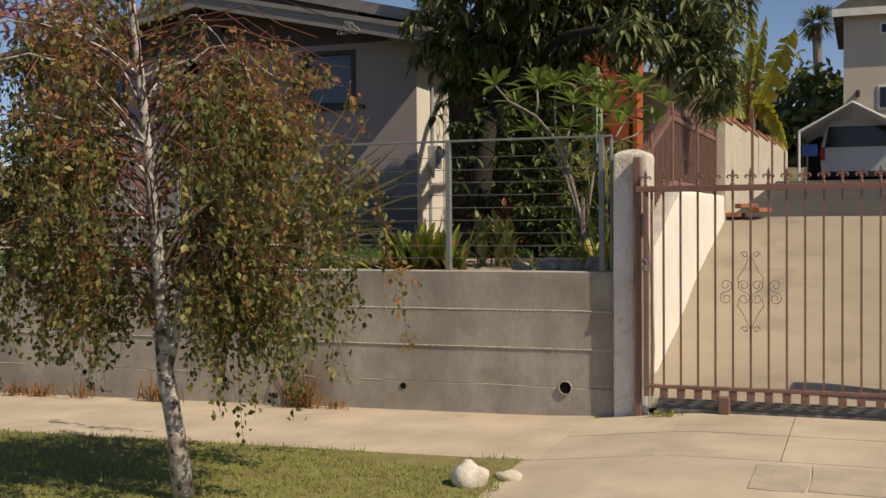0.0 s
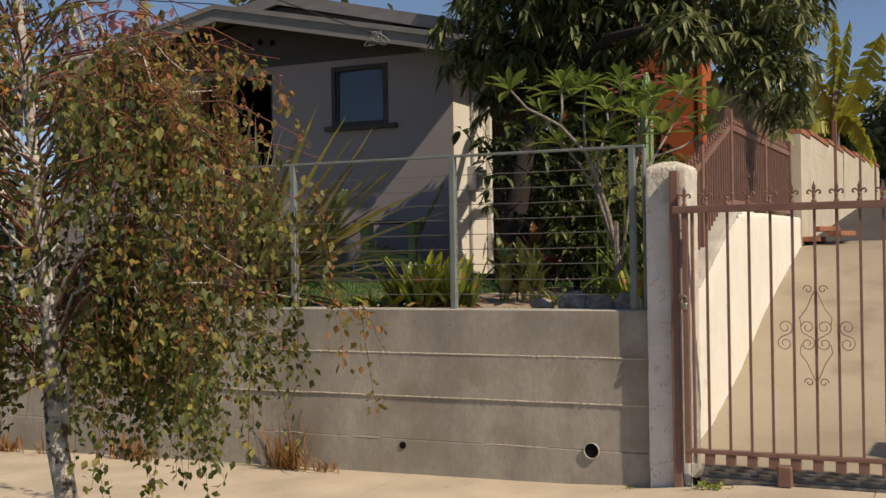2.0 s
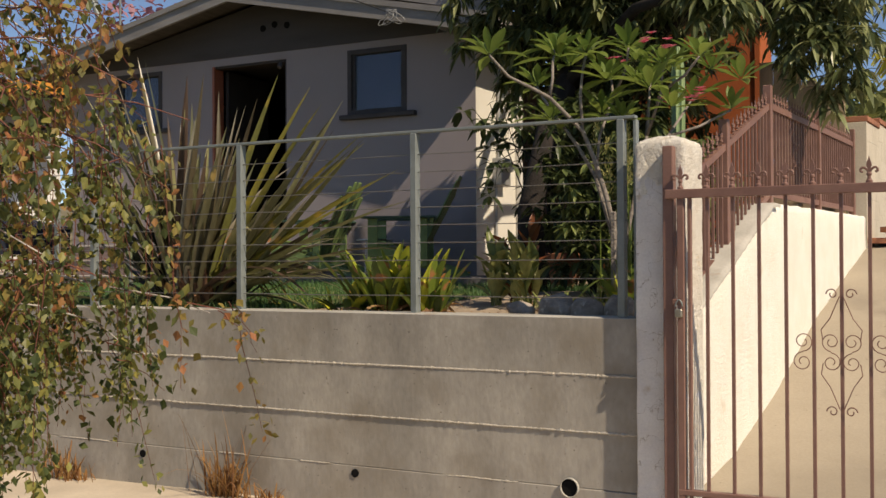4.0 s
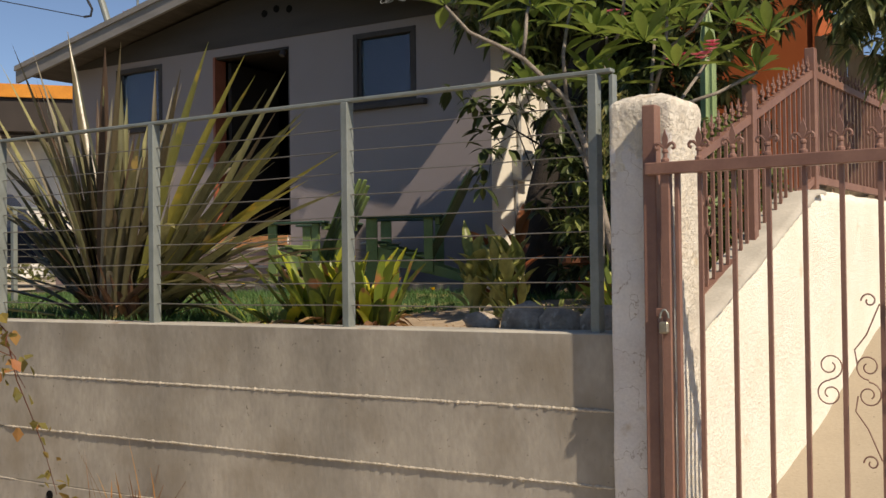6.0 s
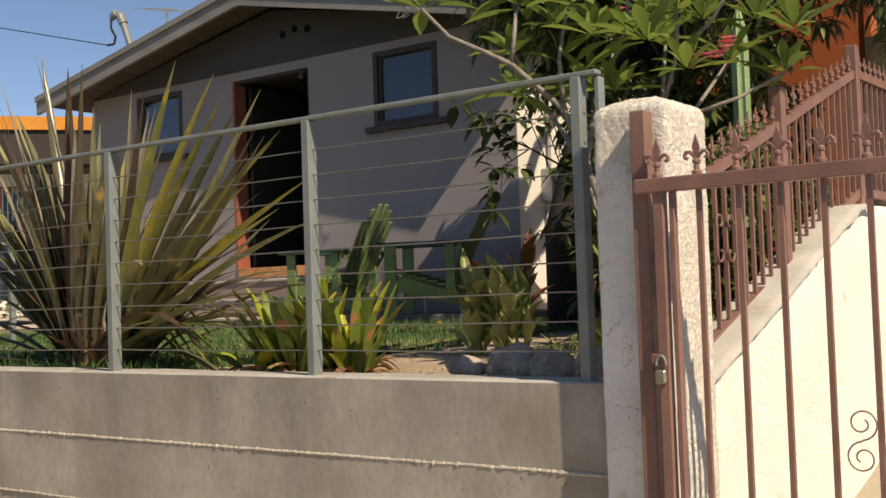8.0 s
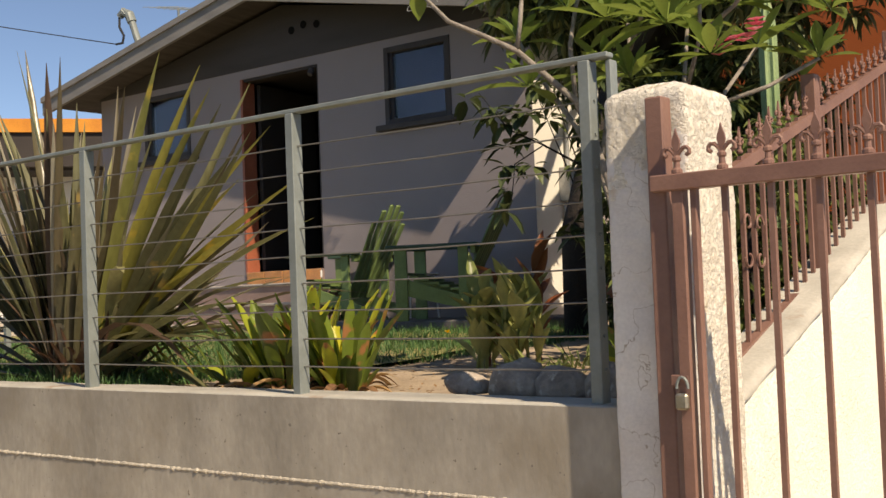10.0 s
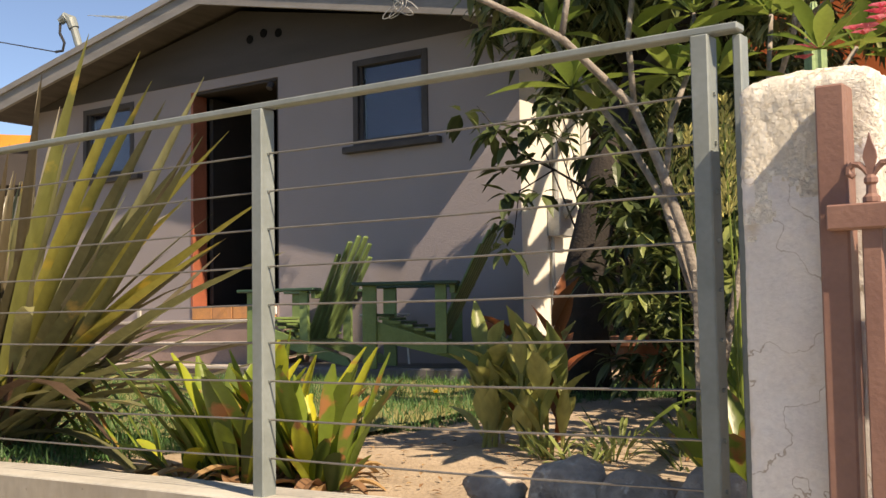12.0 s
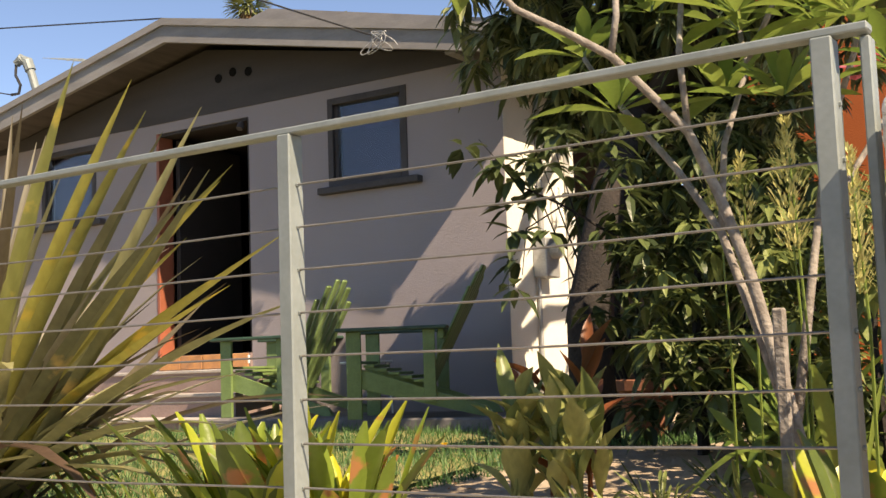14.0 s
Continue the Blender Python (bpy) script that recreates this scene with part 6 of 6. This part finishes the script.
# ---- rocks ----
def rock(name, at, size, material, seed, label):
    bm = bmesh.new()
    bmesh.ops.create_icosphere(bm, subdivisions=3, radius=1)
    for w in bm.verts:
        q = w.co.copy()
        k = 1 + 0.28 * noise.noise(q * 1.2 + Vector((seed * 3.1, 0, 0))) + 0.10 * noise.noise(q * 3.5 + Vector((0, seed, 0)))
        w.co = Vector((at[0] + q.x * k * size[0], at[1] + q.y * k * size[1], at[2] + max(-0.5, q.z * k) * size[2]))
    return solo(name, Acc().bm(bm), material, label, "rock", at=at, smooth=True, group="edging rocks" if material is ROCK else "")


for k, (x, y, s) in enumerate(((-1.96, 8.82, (0.085, 0.07, 0.05)), (-1.74, 8.82, (0.11, 0.09, 0.085)), (-1.55, 8.80, (0.10, 0.08, 0.07)), (-1.36, 8.79, (0.09, 0.08, 0.085)))):
    rock("garden_rock", (x, y, 1.085 + s[2] * 0.35), s, ROCK, k, "rounded brown edging rock on the soil behind the wall")
rock("garden_rock", (-1.5, 6.2, walk_z(-1.5, 6.2) + 0.04), (0.105, 0.09, 0.115), WHITE_ROCK, 9, "pale whitewashed rock at the corner of the grass strip")
rock("garden_rock", (-1.33, 6.38, walk_z(-1.33, 6.38) + 0.01), (0.08, 0.06, 0.04), WHITE_ROCK, 10, "small flat pale rock beside the grass")

# ---- weeds at the foot of the wall ----
for k, (x, h, m) in enumerate(((-3.7, 0.62, 70), (-3.75, 0.3, 40), (-5.1, 0.32, 50), (-4.95, 0.2, 30), (-6.3, 0.22, 50), (-6.6, 0.2, 50), (-5.85, 0.25, 26), (-3.4, 0.16, 30))):
    r = np.random.default_rng(80 + k)
    d = np.stack([r.normal(size=m) * 0.35, r.normal(size=m) * 0.25 - 0.1, np.ones(m)], 1)
    b = np.array([[x, 8.36, walk_z(x, 8.3)]]) + np.stack([r.normal(size=m) * 0.07, r.normal(size=m) * 0.03, np.zeros(m)], 1)
    solo("weed_clump", Acc().blades(b, d, r.uniform(0.3, 1.05, m) * h, 0.012, r.uniform(0, 0.6, m), 4, [0.7, 1, 0.9, 0.6, 0.1], 0.3), STRAW, "dry rust-coloured weeds at the foot of the wall", "weeds", "stuff", at=(x, 8.36, 0), group="wall weeds")
for x, y, z in ((-1.2, 8.36, 0.0), (-0.75, 8.25, 0.08)):
    r = np.random.default_rng(int(abs(x) * 100))
    solo("weed_clump", Acc().blades(np.array([[x, y, z]]) + r.normal(size=(40, 3)) * [0.06, 0.02, 0], rand_dirs(r, 40, 0.1, 0.9), r.uniform(0.03, 0.09, 40), 0.014, 0.3, 2, [0.5, 1, 0.1], 0.3), GRASS, "small green weed in the pavement joint", "weeds", "stuff", at=(x, y, z))

# ---- beyond the driveway ----
wf = thing("wooden_fence", (-1.7, 15.0, 1.6), "weathered tan plank fence at the end of the garden", "fence")
for k in range(6):
    x = -2.13 + 0.143 * k
    top = 3.43 - 0.075 * k + 0.02 * ((k * 7) % 3)
    part("plank", Acc().box(x, x + 0.138, 15.0, 15.022, 1.2, top, 0.004), PLANK, wf)
part("rail", Acc().box(-2.13, -1.28, 15.023, 15.06, 2.6, 2.69), PLANK, wf)
oh = thing("orange_house", (-4, 16, 1.1), "burnt orange stucco house behind the mango tree", "house")
part("wall", Acc().box(-4.5, -2.585, 16.6, 16.8, 1.0, 6.9), ORANGE, oh)
part("corner_trim", Acc().box(-2.58, -2.5, 16.58, 16.8, 1.0, 6.9, 0.01), ORANGE, oh)
part("side_wall", Acc().prism([(-2.505, 16.805), (-2.68, 16.805), (-4.3, 21), (-4.1, 21), (-2.505, 17.15)], "z", 1.0, 6.9), ORANGE, oh)
part("roof", Acc().prism([(-4.9, 6.95), (-3.7, 7.6), (-2.3, 6.95), (-2.3, 6.9), (-4.9, 6.9)], "y", 16.3, 21), SHINGLE, oh)

bw = thing("block_wall", (-1.17, 20, 2), "cream painted block wall with a red brick cap beside the driveway", "wall")
blk = shared("block", Acc().box(-0.095, 0.095, -0.194, 0.194, -0.096, 0.096, 0.003), BLOCK)
cap = shared("brick", Acc().box(-0.11, 0.11, -0.095, 0.095, -0.028, 0.028, 0.005), BRICK)
for i in range(31):
    y = 15.24 + 0.392 * i
    z1 = 2.80 + 0.030 * (y - 15)
    z1 = math.floor(z1 / 0.06) * 0.06
    for j in range(6):
        if j % 2 == 0 or i < 30:
            piece("block", blk, bw, (-1.175, y + (0.196 if j % 2 else 0), z1 - 0.1 - 0.196 * j))
    piece("brick", cap, bw, (-1.175, y - 0.098, z1 + 0.028))
    piece("brick", cap, bw, (-1.175, y + 0.1, z1 + 0.028))
part("core", Acc().prism([(15.043, 0.8), (27.4, 0.8), (27.4, 3.05), (15.043, 2.74)], "x", -1.2685, -1.0815), BLOCK, bw)
for y in (18.5, 22.5, 26):
    part("post", Acc().box(-1.1, -1.04, y - 0.03, y + 0.03, 1.7, 3.25, 0.004), IRON, bw)
brick_pile = thing("brick_pile", (-0.9, 15.25, 1.55), "loose red bricks at the foot of the block wall", "bricks")
for k in range(9):
    piece("brick", cap, brick_pile, (-1.0 + 0.16 * (k % 3), 15.15 + 0.14 * (k // 3), 1.56 + 0.056 * ((k * 5) % 3)), 0.5 * k)

rng = np.random.default_rng(91)
ban = thing("banana_plant", (-1.55, 20.0, 1.9), "tall banana plant with torn yellow-green leaves", "plant")
part("stem", Acc().tube([(-1.25, 20, 1.6), (-1.22, 20, 2.6), (-1.2, 20, 3.9)], [0.1, 0.08, 0.05], 10), BARK_GREY, ban)


def banana_leaf(base, tip, width, bow, seed):
    """A broad leaf with a midrib, its blade torn into strips along the side veins."""
    r = np.random.default_rng(seed)
    base, tip = Vector(base), Vector(tip)
    across = (tip - base).cross(Vector((0.15, 1, 0.1))).normalized()
    n = 15
    rib = [base.lerp(tip, k / n) + Vector((0, -0.02, bow * math.sin(math.pi * k / n))) for k in range(n + 1)]
    blade = Acc()
    for side in (-1, 1):
        for k in range(n):
            w0, w1 = (width / 2 * max(0.1, math.sin(math.pi * (0.1 + 0.86 * q / n))) ** 0.55 for q in (k, k + 1))
            dip = Vector((0, -0.05 - 0.05 * r.random(), -0.05 - 0.1 * r.random()))
            g = r.uniform(0.0, 0.018)
            p, q = rib[k], rib[k + 1]
            along = (q - p).normalized()
            blade.add([p[:], q[:], (q + across * side * w1 + dip - along * g)[:], (p + across * side * w0 + dip + along * g)[:]], [(0, 1, 2, 3)])
    lf = part("leaf", blade, BANANA, ban, "torn yellow-green leaf blade")
    part("midrib", Acc().tube(rib, list(np.linspace(0.022, 0.006, n + 1)), 6), BANANA, lf)


for k, (base, tip, w, bow) in enumerate((((-1.16, 20, 3.3), (-0.5, 19.9, 4.68), 0.42, 0.05), ((-1.22, 20.05, 3.5), (-1.2, 20.1, 5.1), 0.24, 0.0), ((-1.18, 20, 3.6), (-0.98, 20.1, 4.95), 0.2, 0.02), ((-1.2, 20, 3.4), (-0.75, 19.8, 3.0), 0.32, 0.22), ((-1.2, 20, 3.3), (-0.62, 19.7, 2.75), 0.26, 0.3), ((-1.22, 20.1, 3.5), (-1.75, 20.1, 4.3), 0.34, 0.15), ((-1.2, 20.1, 3.2), (-1.6, 19.8, 3.1), 0.3, 0.3))):
    banana_leaf(base, tip, w, bow, 200 + k)

tent = thing("canopy_tent", (0.3, 31, 2.5), "white framed carport canopy with clear plastic sides", "tent")
for x in (-0.97, 1.55):
    for y in (30, 34.5):
        part("pole", Acc().tube([(x, y, 2.45), (x, y, 3.73)], 0.035, 8), FAR_WHITE, tent)
for y in (30, 34.5):
    part("rafter", Acc().tube([(-0.97, y, 3.73), (0.29, y, 4.43), (1.55, y, 3.73)], 0.035, 8), FAR_WHITE, tent)
part("cover", Acc().prism([(-0.99, 3.76), (0.29, 4.47), (1.57, 3.76), (1.57, 3.73), (0.29, 4.44), (-0.99, 3.73)], "y", 30.05, 34.5), PLASTIC, tent, "grey plastic cover")
part("tarp", Acc().box(-0.93, -0.55, 30.6, 30.62, 3.15, 3.45), BLUE_TARP, tent, "blue tarp")
part("back_sheet", Acc().box(-0.95, 1.5, 34.4, 34.45, 2.4, 3.9), SHADED_DARK, tent, "dark back sheet")
van = thing("parked_van", (0.45, 32, 2.55), "silver van parked under the canopy, rear facing out", "car")
part("body", Acc().prism([(-0.5, 2.75), (1.4, 2.75), (1.44, 3.3), (1.3, 4.02), (1.15, 4.14), (-0.25, 4.14), (-0.38, 4.02), (-0.54, 3.3)], "y", 31.9, 34.3), CAR_SILVER, van)
part("rear_window", Acc().prism([(-0.42, 3.44), (1.32, 3.44), (1.22, 3.98), (-0.32, 3.98)], "y", 31.87, 31.898), DARK_GLASS, van)
for x in (-0.53, 1.3):
    part("tail_light", Acc().box(x, x + 0.12, 31.86, 31.898, 3.1, 3.45, 0.01), RED_LENS, van)
part("bumper", Acc().box(-0.54, 1.44, 31.78, 31.9, 2.62, 2.8, 0.03), RUBBER, van)
for x in (-0.45, 1.15):
    part("wheel", Acc().tube([(x, 32.3, 2.75), (x + 0.2, 32.3, 2.75)], 0.28, 18), RUBBER, van)

fh = thing("two_storey_house", (3.5, 48, 4), "pinkish stucco two-storey house up the hill", "house")
part("wall", Acc().box(-0.18, 8.5, 45, 53, 2.5, 9.1), FAR_STUCCO, fh)
part("roof", Acc().prism([(-0.55, 9.1), (9, 9.1), (9, 9.32), (6.2, 10.9), (2.2, 10.9), (-0.55, 9.32)], "y", 44.5, 53.5), SHINGLE, fh)
part("fascia", Acc().box(-0.57, 9.02, 44.44, 44.5, 9.02, 9.3), FAR_WHITE, fh)
for x, z, w, h in ((1.06, 8.35, 1.5, 0.45), (1.0, 5.6, 1.6, 0.9), (1.0, 3.6, 1.6, 0.9)):
    wn = part("window", Acc().box(x, x + w, 44.95, 44.998, z, z + h, 0.01), FAR_WHITE, fh, "white framed window")
    part("pane", Acc().box(x + 0.08, x + w - 0.08, 44.93, 44.95, z + 0.08, z + h - 0.08), DARK_GLASS, wn)
part("wall_lamp", Acc().box(0.25, 0.4, 44.85, 44.999, 6.1, 6.35, 0.03), FRAME, fh)


def palm(at, h, r, seed, label):
    q = np.random.default_rng(seed)
    ob = thing("palm_tree", at, label, "tree")
    part("trunk", Acc().tube([at, (at[0] + 0.1, at[1], at[2] + h * 0.5), (at[0], at[1], at[2] + h)], [0.28, 0.22, 0.24], 9), BARK_GREY, ob)
    n = 44
    a, e = q.uniform(0, 6.28, n), q.uniform(-0.6, 1.2, n)
    d = np.stack([np.cos(a), np.sin(a), e], 1)
    tips = np.array([[at[0], at[1], at[2] + h]]) + d * r * 0.35
    ac = Acc()
    for t, dd in zip(tips, d):
        w = 9
        fan = np.stack([dd + q.normal(size=3) * 0.45 for _ in range(w)])
        ac.blades(np.tile(t, (w, 1)), fan, r * 0.75, r * 0.09, 0.2, 3, [0.5, 1, 0.7, 0.05], 0.2)
    part("crown", ac, FAR_LEAF, ob, "fan fronds", kind="stuff")
    part("dead_skirt", Acc().blades(np.tile([[at[0], at[1], at[2] + h]], (40, 1)), rand_dirs(q, 40, -1, -0.6), r * 0.9, r * 0.12, 0.1, 3, [0.5, 1, 0.8, 0.1], 0.2), DRY_LEAF, ob, "brown skirt of dead fronds", kind="stuff")
    return ob


palm((-1.72, 60, 5), 6.4, 1.0, 5, "fan palm standing above the hillside trees")


def woods(name, label, boxes, n, size, seed):
    q = np.random.default_rng(seed)
    cs = []
    for (x0, x1, y0, y1, z0, z1) in boxes:
        k = 0
        while k < n:
            c = np.array([q.uniform(x0, x1), q.uniform(y0, y1), q.uniform(z0, z1)])
            top = z0 + (z1 - z0) * (0.62 + 0.38 * noise.noise((c[0] * 0.55 / size * 0.35, c[1] * 0.2, seed)))
            if c[2] < top:
                cs.append(c)
                k += 1
    cs = np.array(cs)
    m = len(cs)
    d = rand_dirs(q, m)
    L = q.uniform(0.5, 1.2, m) * size
    return solo(name, Acc().blades(cs, d, L, L * 0.55, 0.2, 2, [0.4, 1, 0.1], 0.3, q), FAR_LEAF, label, "trees", "stuff")


woods("hillside_trees", "dense dark green trees on the hillside", [(-9, 1, 50, 58, 3.2, 10.2), (-4.5, 0.2, 46, 49, 3, 7.6), (1, 14, 56, 62, 4, 9)], 5200, 0.55, 7)
woods("hillside_trees", "tree tops rising behind the bungalow roof", [(-27, -18, 34, 38, 2.5, 15.5), (-14, -3, 30, 34, 2, 8.6)], 2600, 0.5, 8)
woods("hillside_trees", "green tree top past the roof edge", [(-44.5, -37.5, 26.5, 28.5, 2, 13.5)], 14000, 0.28, 9)
palm((-31, 40, 4), 12.2, 1.0, 6, "palm crown showing over the bungalow roof")

# ---- neighbour on the far side ----
nb = thing("neighbour_house", (-22, 20, 1), "white house with an orange fascia and dark porch", "house")
part("wall", Acc().box(-32, -19.2, 21.6, 21.8, 0.8, 5.3), FAR_WHITE, nb)
# This sheet and the beam paint in the shade under the porch roof.
part("porch_shade", Acc().box(-32, -19.4, 20.3, 21.6, 4.3, 4.36), SHADED_DARK, nb, "porch soffit coloured near-black for shade")
part("roof", Acc().prism([(-33, 5.30), (-19.0, 5.30), (-19.0, 5.41), (-33, 5.41)], "y", 20.0, 27), SHINGLE, nb)
part("fascia", Acc().box(-33, -18.9, 19.94, 20.0, 5.12, 5.42), ORANGE_TRIM, nb, "bright orange fascia")
part("beam", Acc().box(-33, -19.0, 20.02, 20.3, 4.36, 5.12), SHADED_DARK, nb)
nb.rotation_euler.z, nb.location.z = radians(52), 1.25
nw = part("window", Acc().box(-22.6, -21.6, 21.55, 21.6, 2.2, 4.0), RED_PAINT, nb, "red framed barred window")
part("pane", Acc().box(-22.5, -21.7, 21.53, 21.55, 2.3, 3.9), DARK_GLASS, nw)
for k in range(8):
    part("security_bar", Acc().box(-22.52 + 0.11 * k, -22.5 + 0.11 * k, 21.5, 21.52, 2.25, 3.95), FAR_WHITE, nw)
solo("side_driveway", grid(Acc(), [-30, -22, -12, -10.9], [11, 14, 17, 19.9], lambda x, y: garden_z(x, y) + 0.03), WALK, "pale concrete parking pad beside the bungalow", "driveway", "structure")


def car(at, rz, material, label):
    ob = thing("parked_car", at, label, "car")
    x, y, z = at
    prof = [(-2.1, 0.35), (2.1, 0.35), (2.12, 0.75), (1.2, 0.9), (0.6, 1.38), (-0.9, 1.42), (-1.6, 0.98), (-2.1, 0.9)]
    part("body", Acc().prism([(x + a, z + b) for a, b in prof], "y", y - 0.82, y + 0.82), material, ob)
    part("side_window", Acc().prism([(x + 1.0, z + 0.92), (x + 0.52, z + 1.32), (x - 0.85, z + 1.34), (x - 1.35, z + 0.97)], "y", y - 0.84, y - 0.822), DARK_GLASS, ob)
    for wx in (-1.3, 1.3):
        w = part("wheel", Acc().tube([(x + wx, y - 0.86, z + 0.31), (x + wx, y - 0.66, z + 0.31)], 0.31, 20), RUBBER, ob)
        part("rim", Acc().tube([(x + wx, y - 0.88, z + 0.31), (x + wx, y - 0.862, z + 0.31)], 0.2, 16), GALV, w, "silver rim")
    return ob


car((-14.4, 14.2, 1.15), 0, CAR_DARK, "dark blue car parked beside the bungalow")
woods("side_hedge", "dark hedge beyond the parked car", [(-19, -12, 17, 18.5, 1, 3.4)], 1800, 0.16, 15)
bl = thing("blossom_tree", (-16.5, 21, 1), "pink blossoming tree behind the birch", "tree")
part("trunk", Acc().tube([(-16.5, 21, 1), (-16.4, 21, 3), (-16.2, 21, 5)], [0.16, 0.12, 0.06], 8), BARK_DARK, bl)
c = rand_dirs(rng, 420) * (rng.random((420, 1)) ** 0.4) * np.array([1.9, 1.2, 1.0]) + np.array([-16.3, 21, 6.1])
part("crown", Acc().blades(c, rand_dirs(rng, 420), 0.25, 0.16, 0.2, 2, [0.4, 1, 0.2], 0.3), PINK_TREE, bl, "pink blossoms", kind="stuff")

# ---- service mast and wires ----
ant = thing("tv_antenna", (-12.75, 16.5, 4.2), "thin grey rooftop television antenna with short rods", "antenna")
part("pole", Acc().tube([(-12.75, 16.5, 4.1), (-12.75, 16.5, 5.82)], 0.018, 6), GALV, ant)
part("boom", Acc().tube([(-13.2, 16.5, 5.92), (-12.34, 16.5, 5.71)], 0.006, 6), GALV, ant)
for k in range(6):
    x = -13.15 + 0.155 * k
    z = 5.91 - 0.0378 * k
    part("rod", Acc().tube([(x - 0.05, 16.2, z - 0.05), (x + 0.05, 16.8, z + 0.05)], 0.004, 5), GALV, ant)
mast = thing("service_mast", (-11.35, 14.5, 4.0), "galvanised service mast with a curved weatherhead on the roof", "mast")
part("pipe", Acc().tube([(-11.0, 14.5, 3.8), (-11.06, 14.5, 4.6), (-11.24, 14.5, 5.02)], 0.045, 10), GALV, mast)
part("weatherhead", Acc().tube([(-11.23, 14.5, 5.0), (-11.27, 14.49, 5.1), (-11.34, 14.46, 5.14), (-11.4, 14.44, 5.09)], [0.06, 0.065, 0.06, 0.045], 10), GALV, mast)
part("drip_loop", Acc().tube([(-11.4, 14.44, 5.09), (-11.37, 14.41, 4.95), (-11.27, 14.4, 4.82), (-11.3, 14.4, 4.73), (-11.44, 14.41, 4.74)], 0.016, 6), WIRE, mast)
for k, (a, b, sag) in enumerate((((-11.44, 14.41, 4.74), (-40, 9.5, 13.2), 0.3), ((-5.55, 13.12, 4.0), (-25, -4, 14), 0.5), ((-7.76, 13.17, 4.58), (-40, 13, 10.6), 0.3))):
    a, b = Vector(a), Vector(b)
    solo("overhead_wire", Acc().tube([a.lerp(b, u) - Vector((0, 0, sag * 4 * u * (1 - u))) for u in np.linspace(0, 1, 16)], 0.007, 5), WIRE, "thin black overhead service wire", "wire", at=a, group="overhead wires")
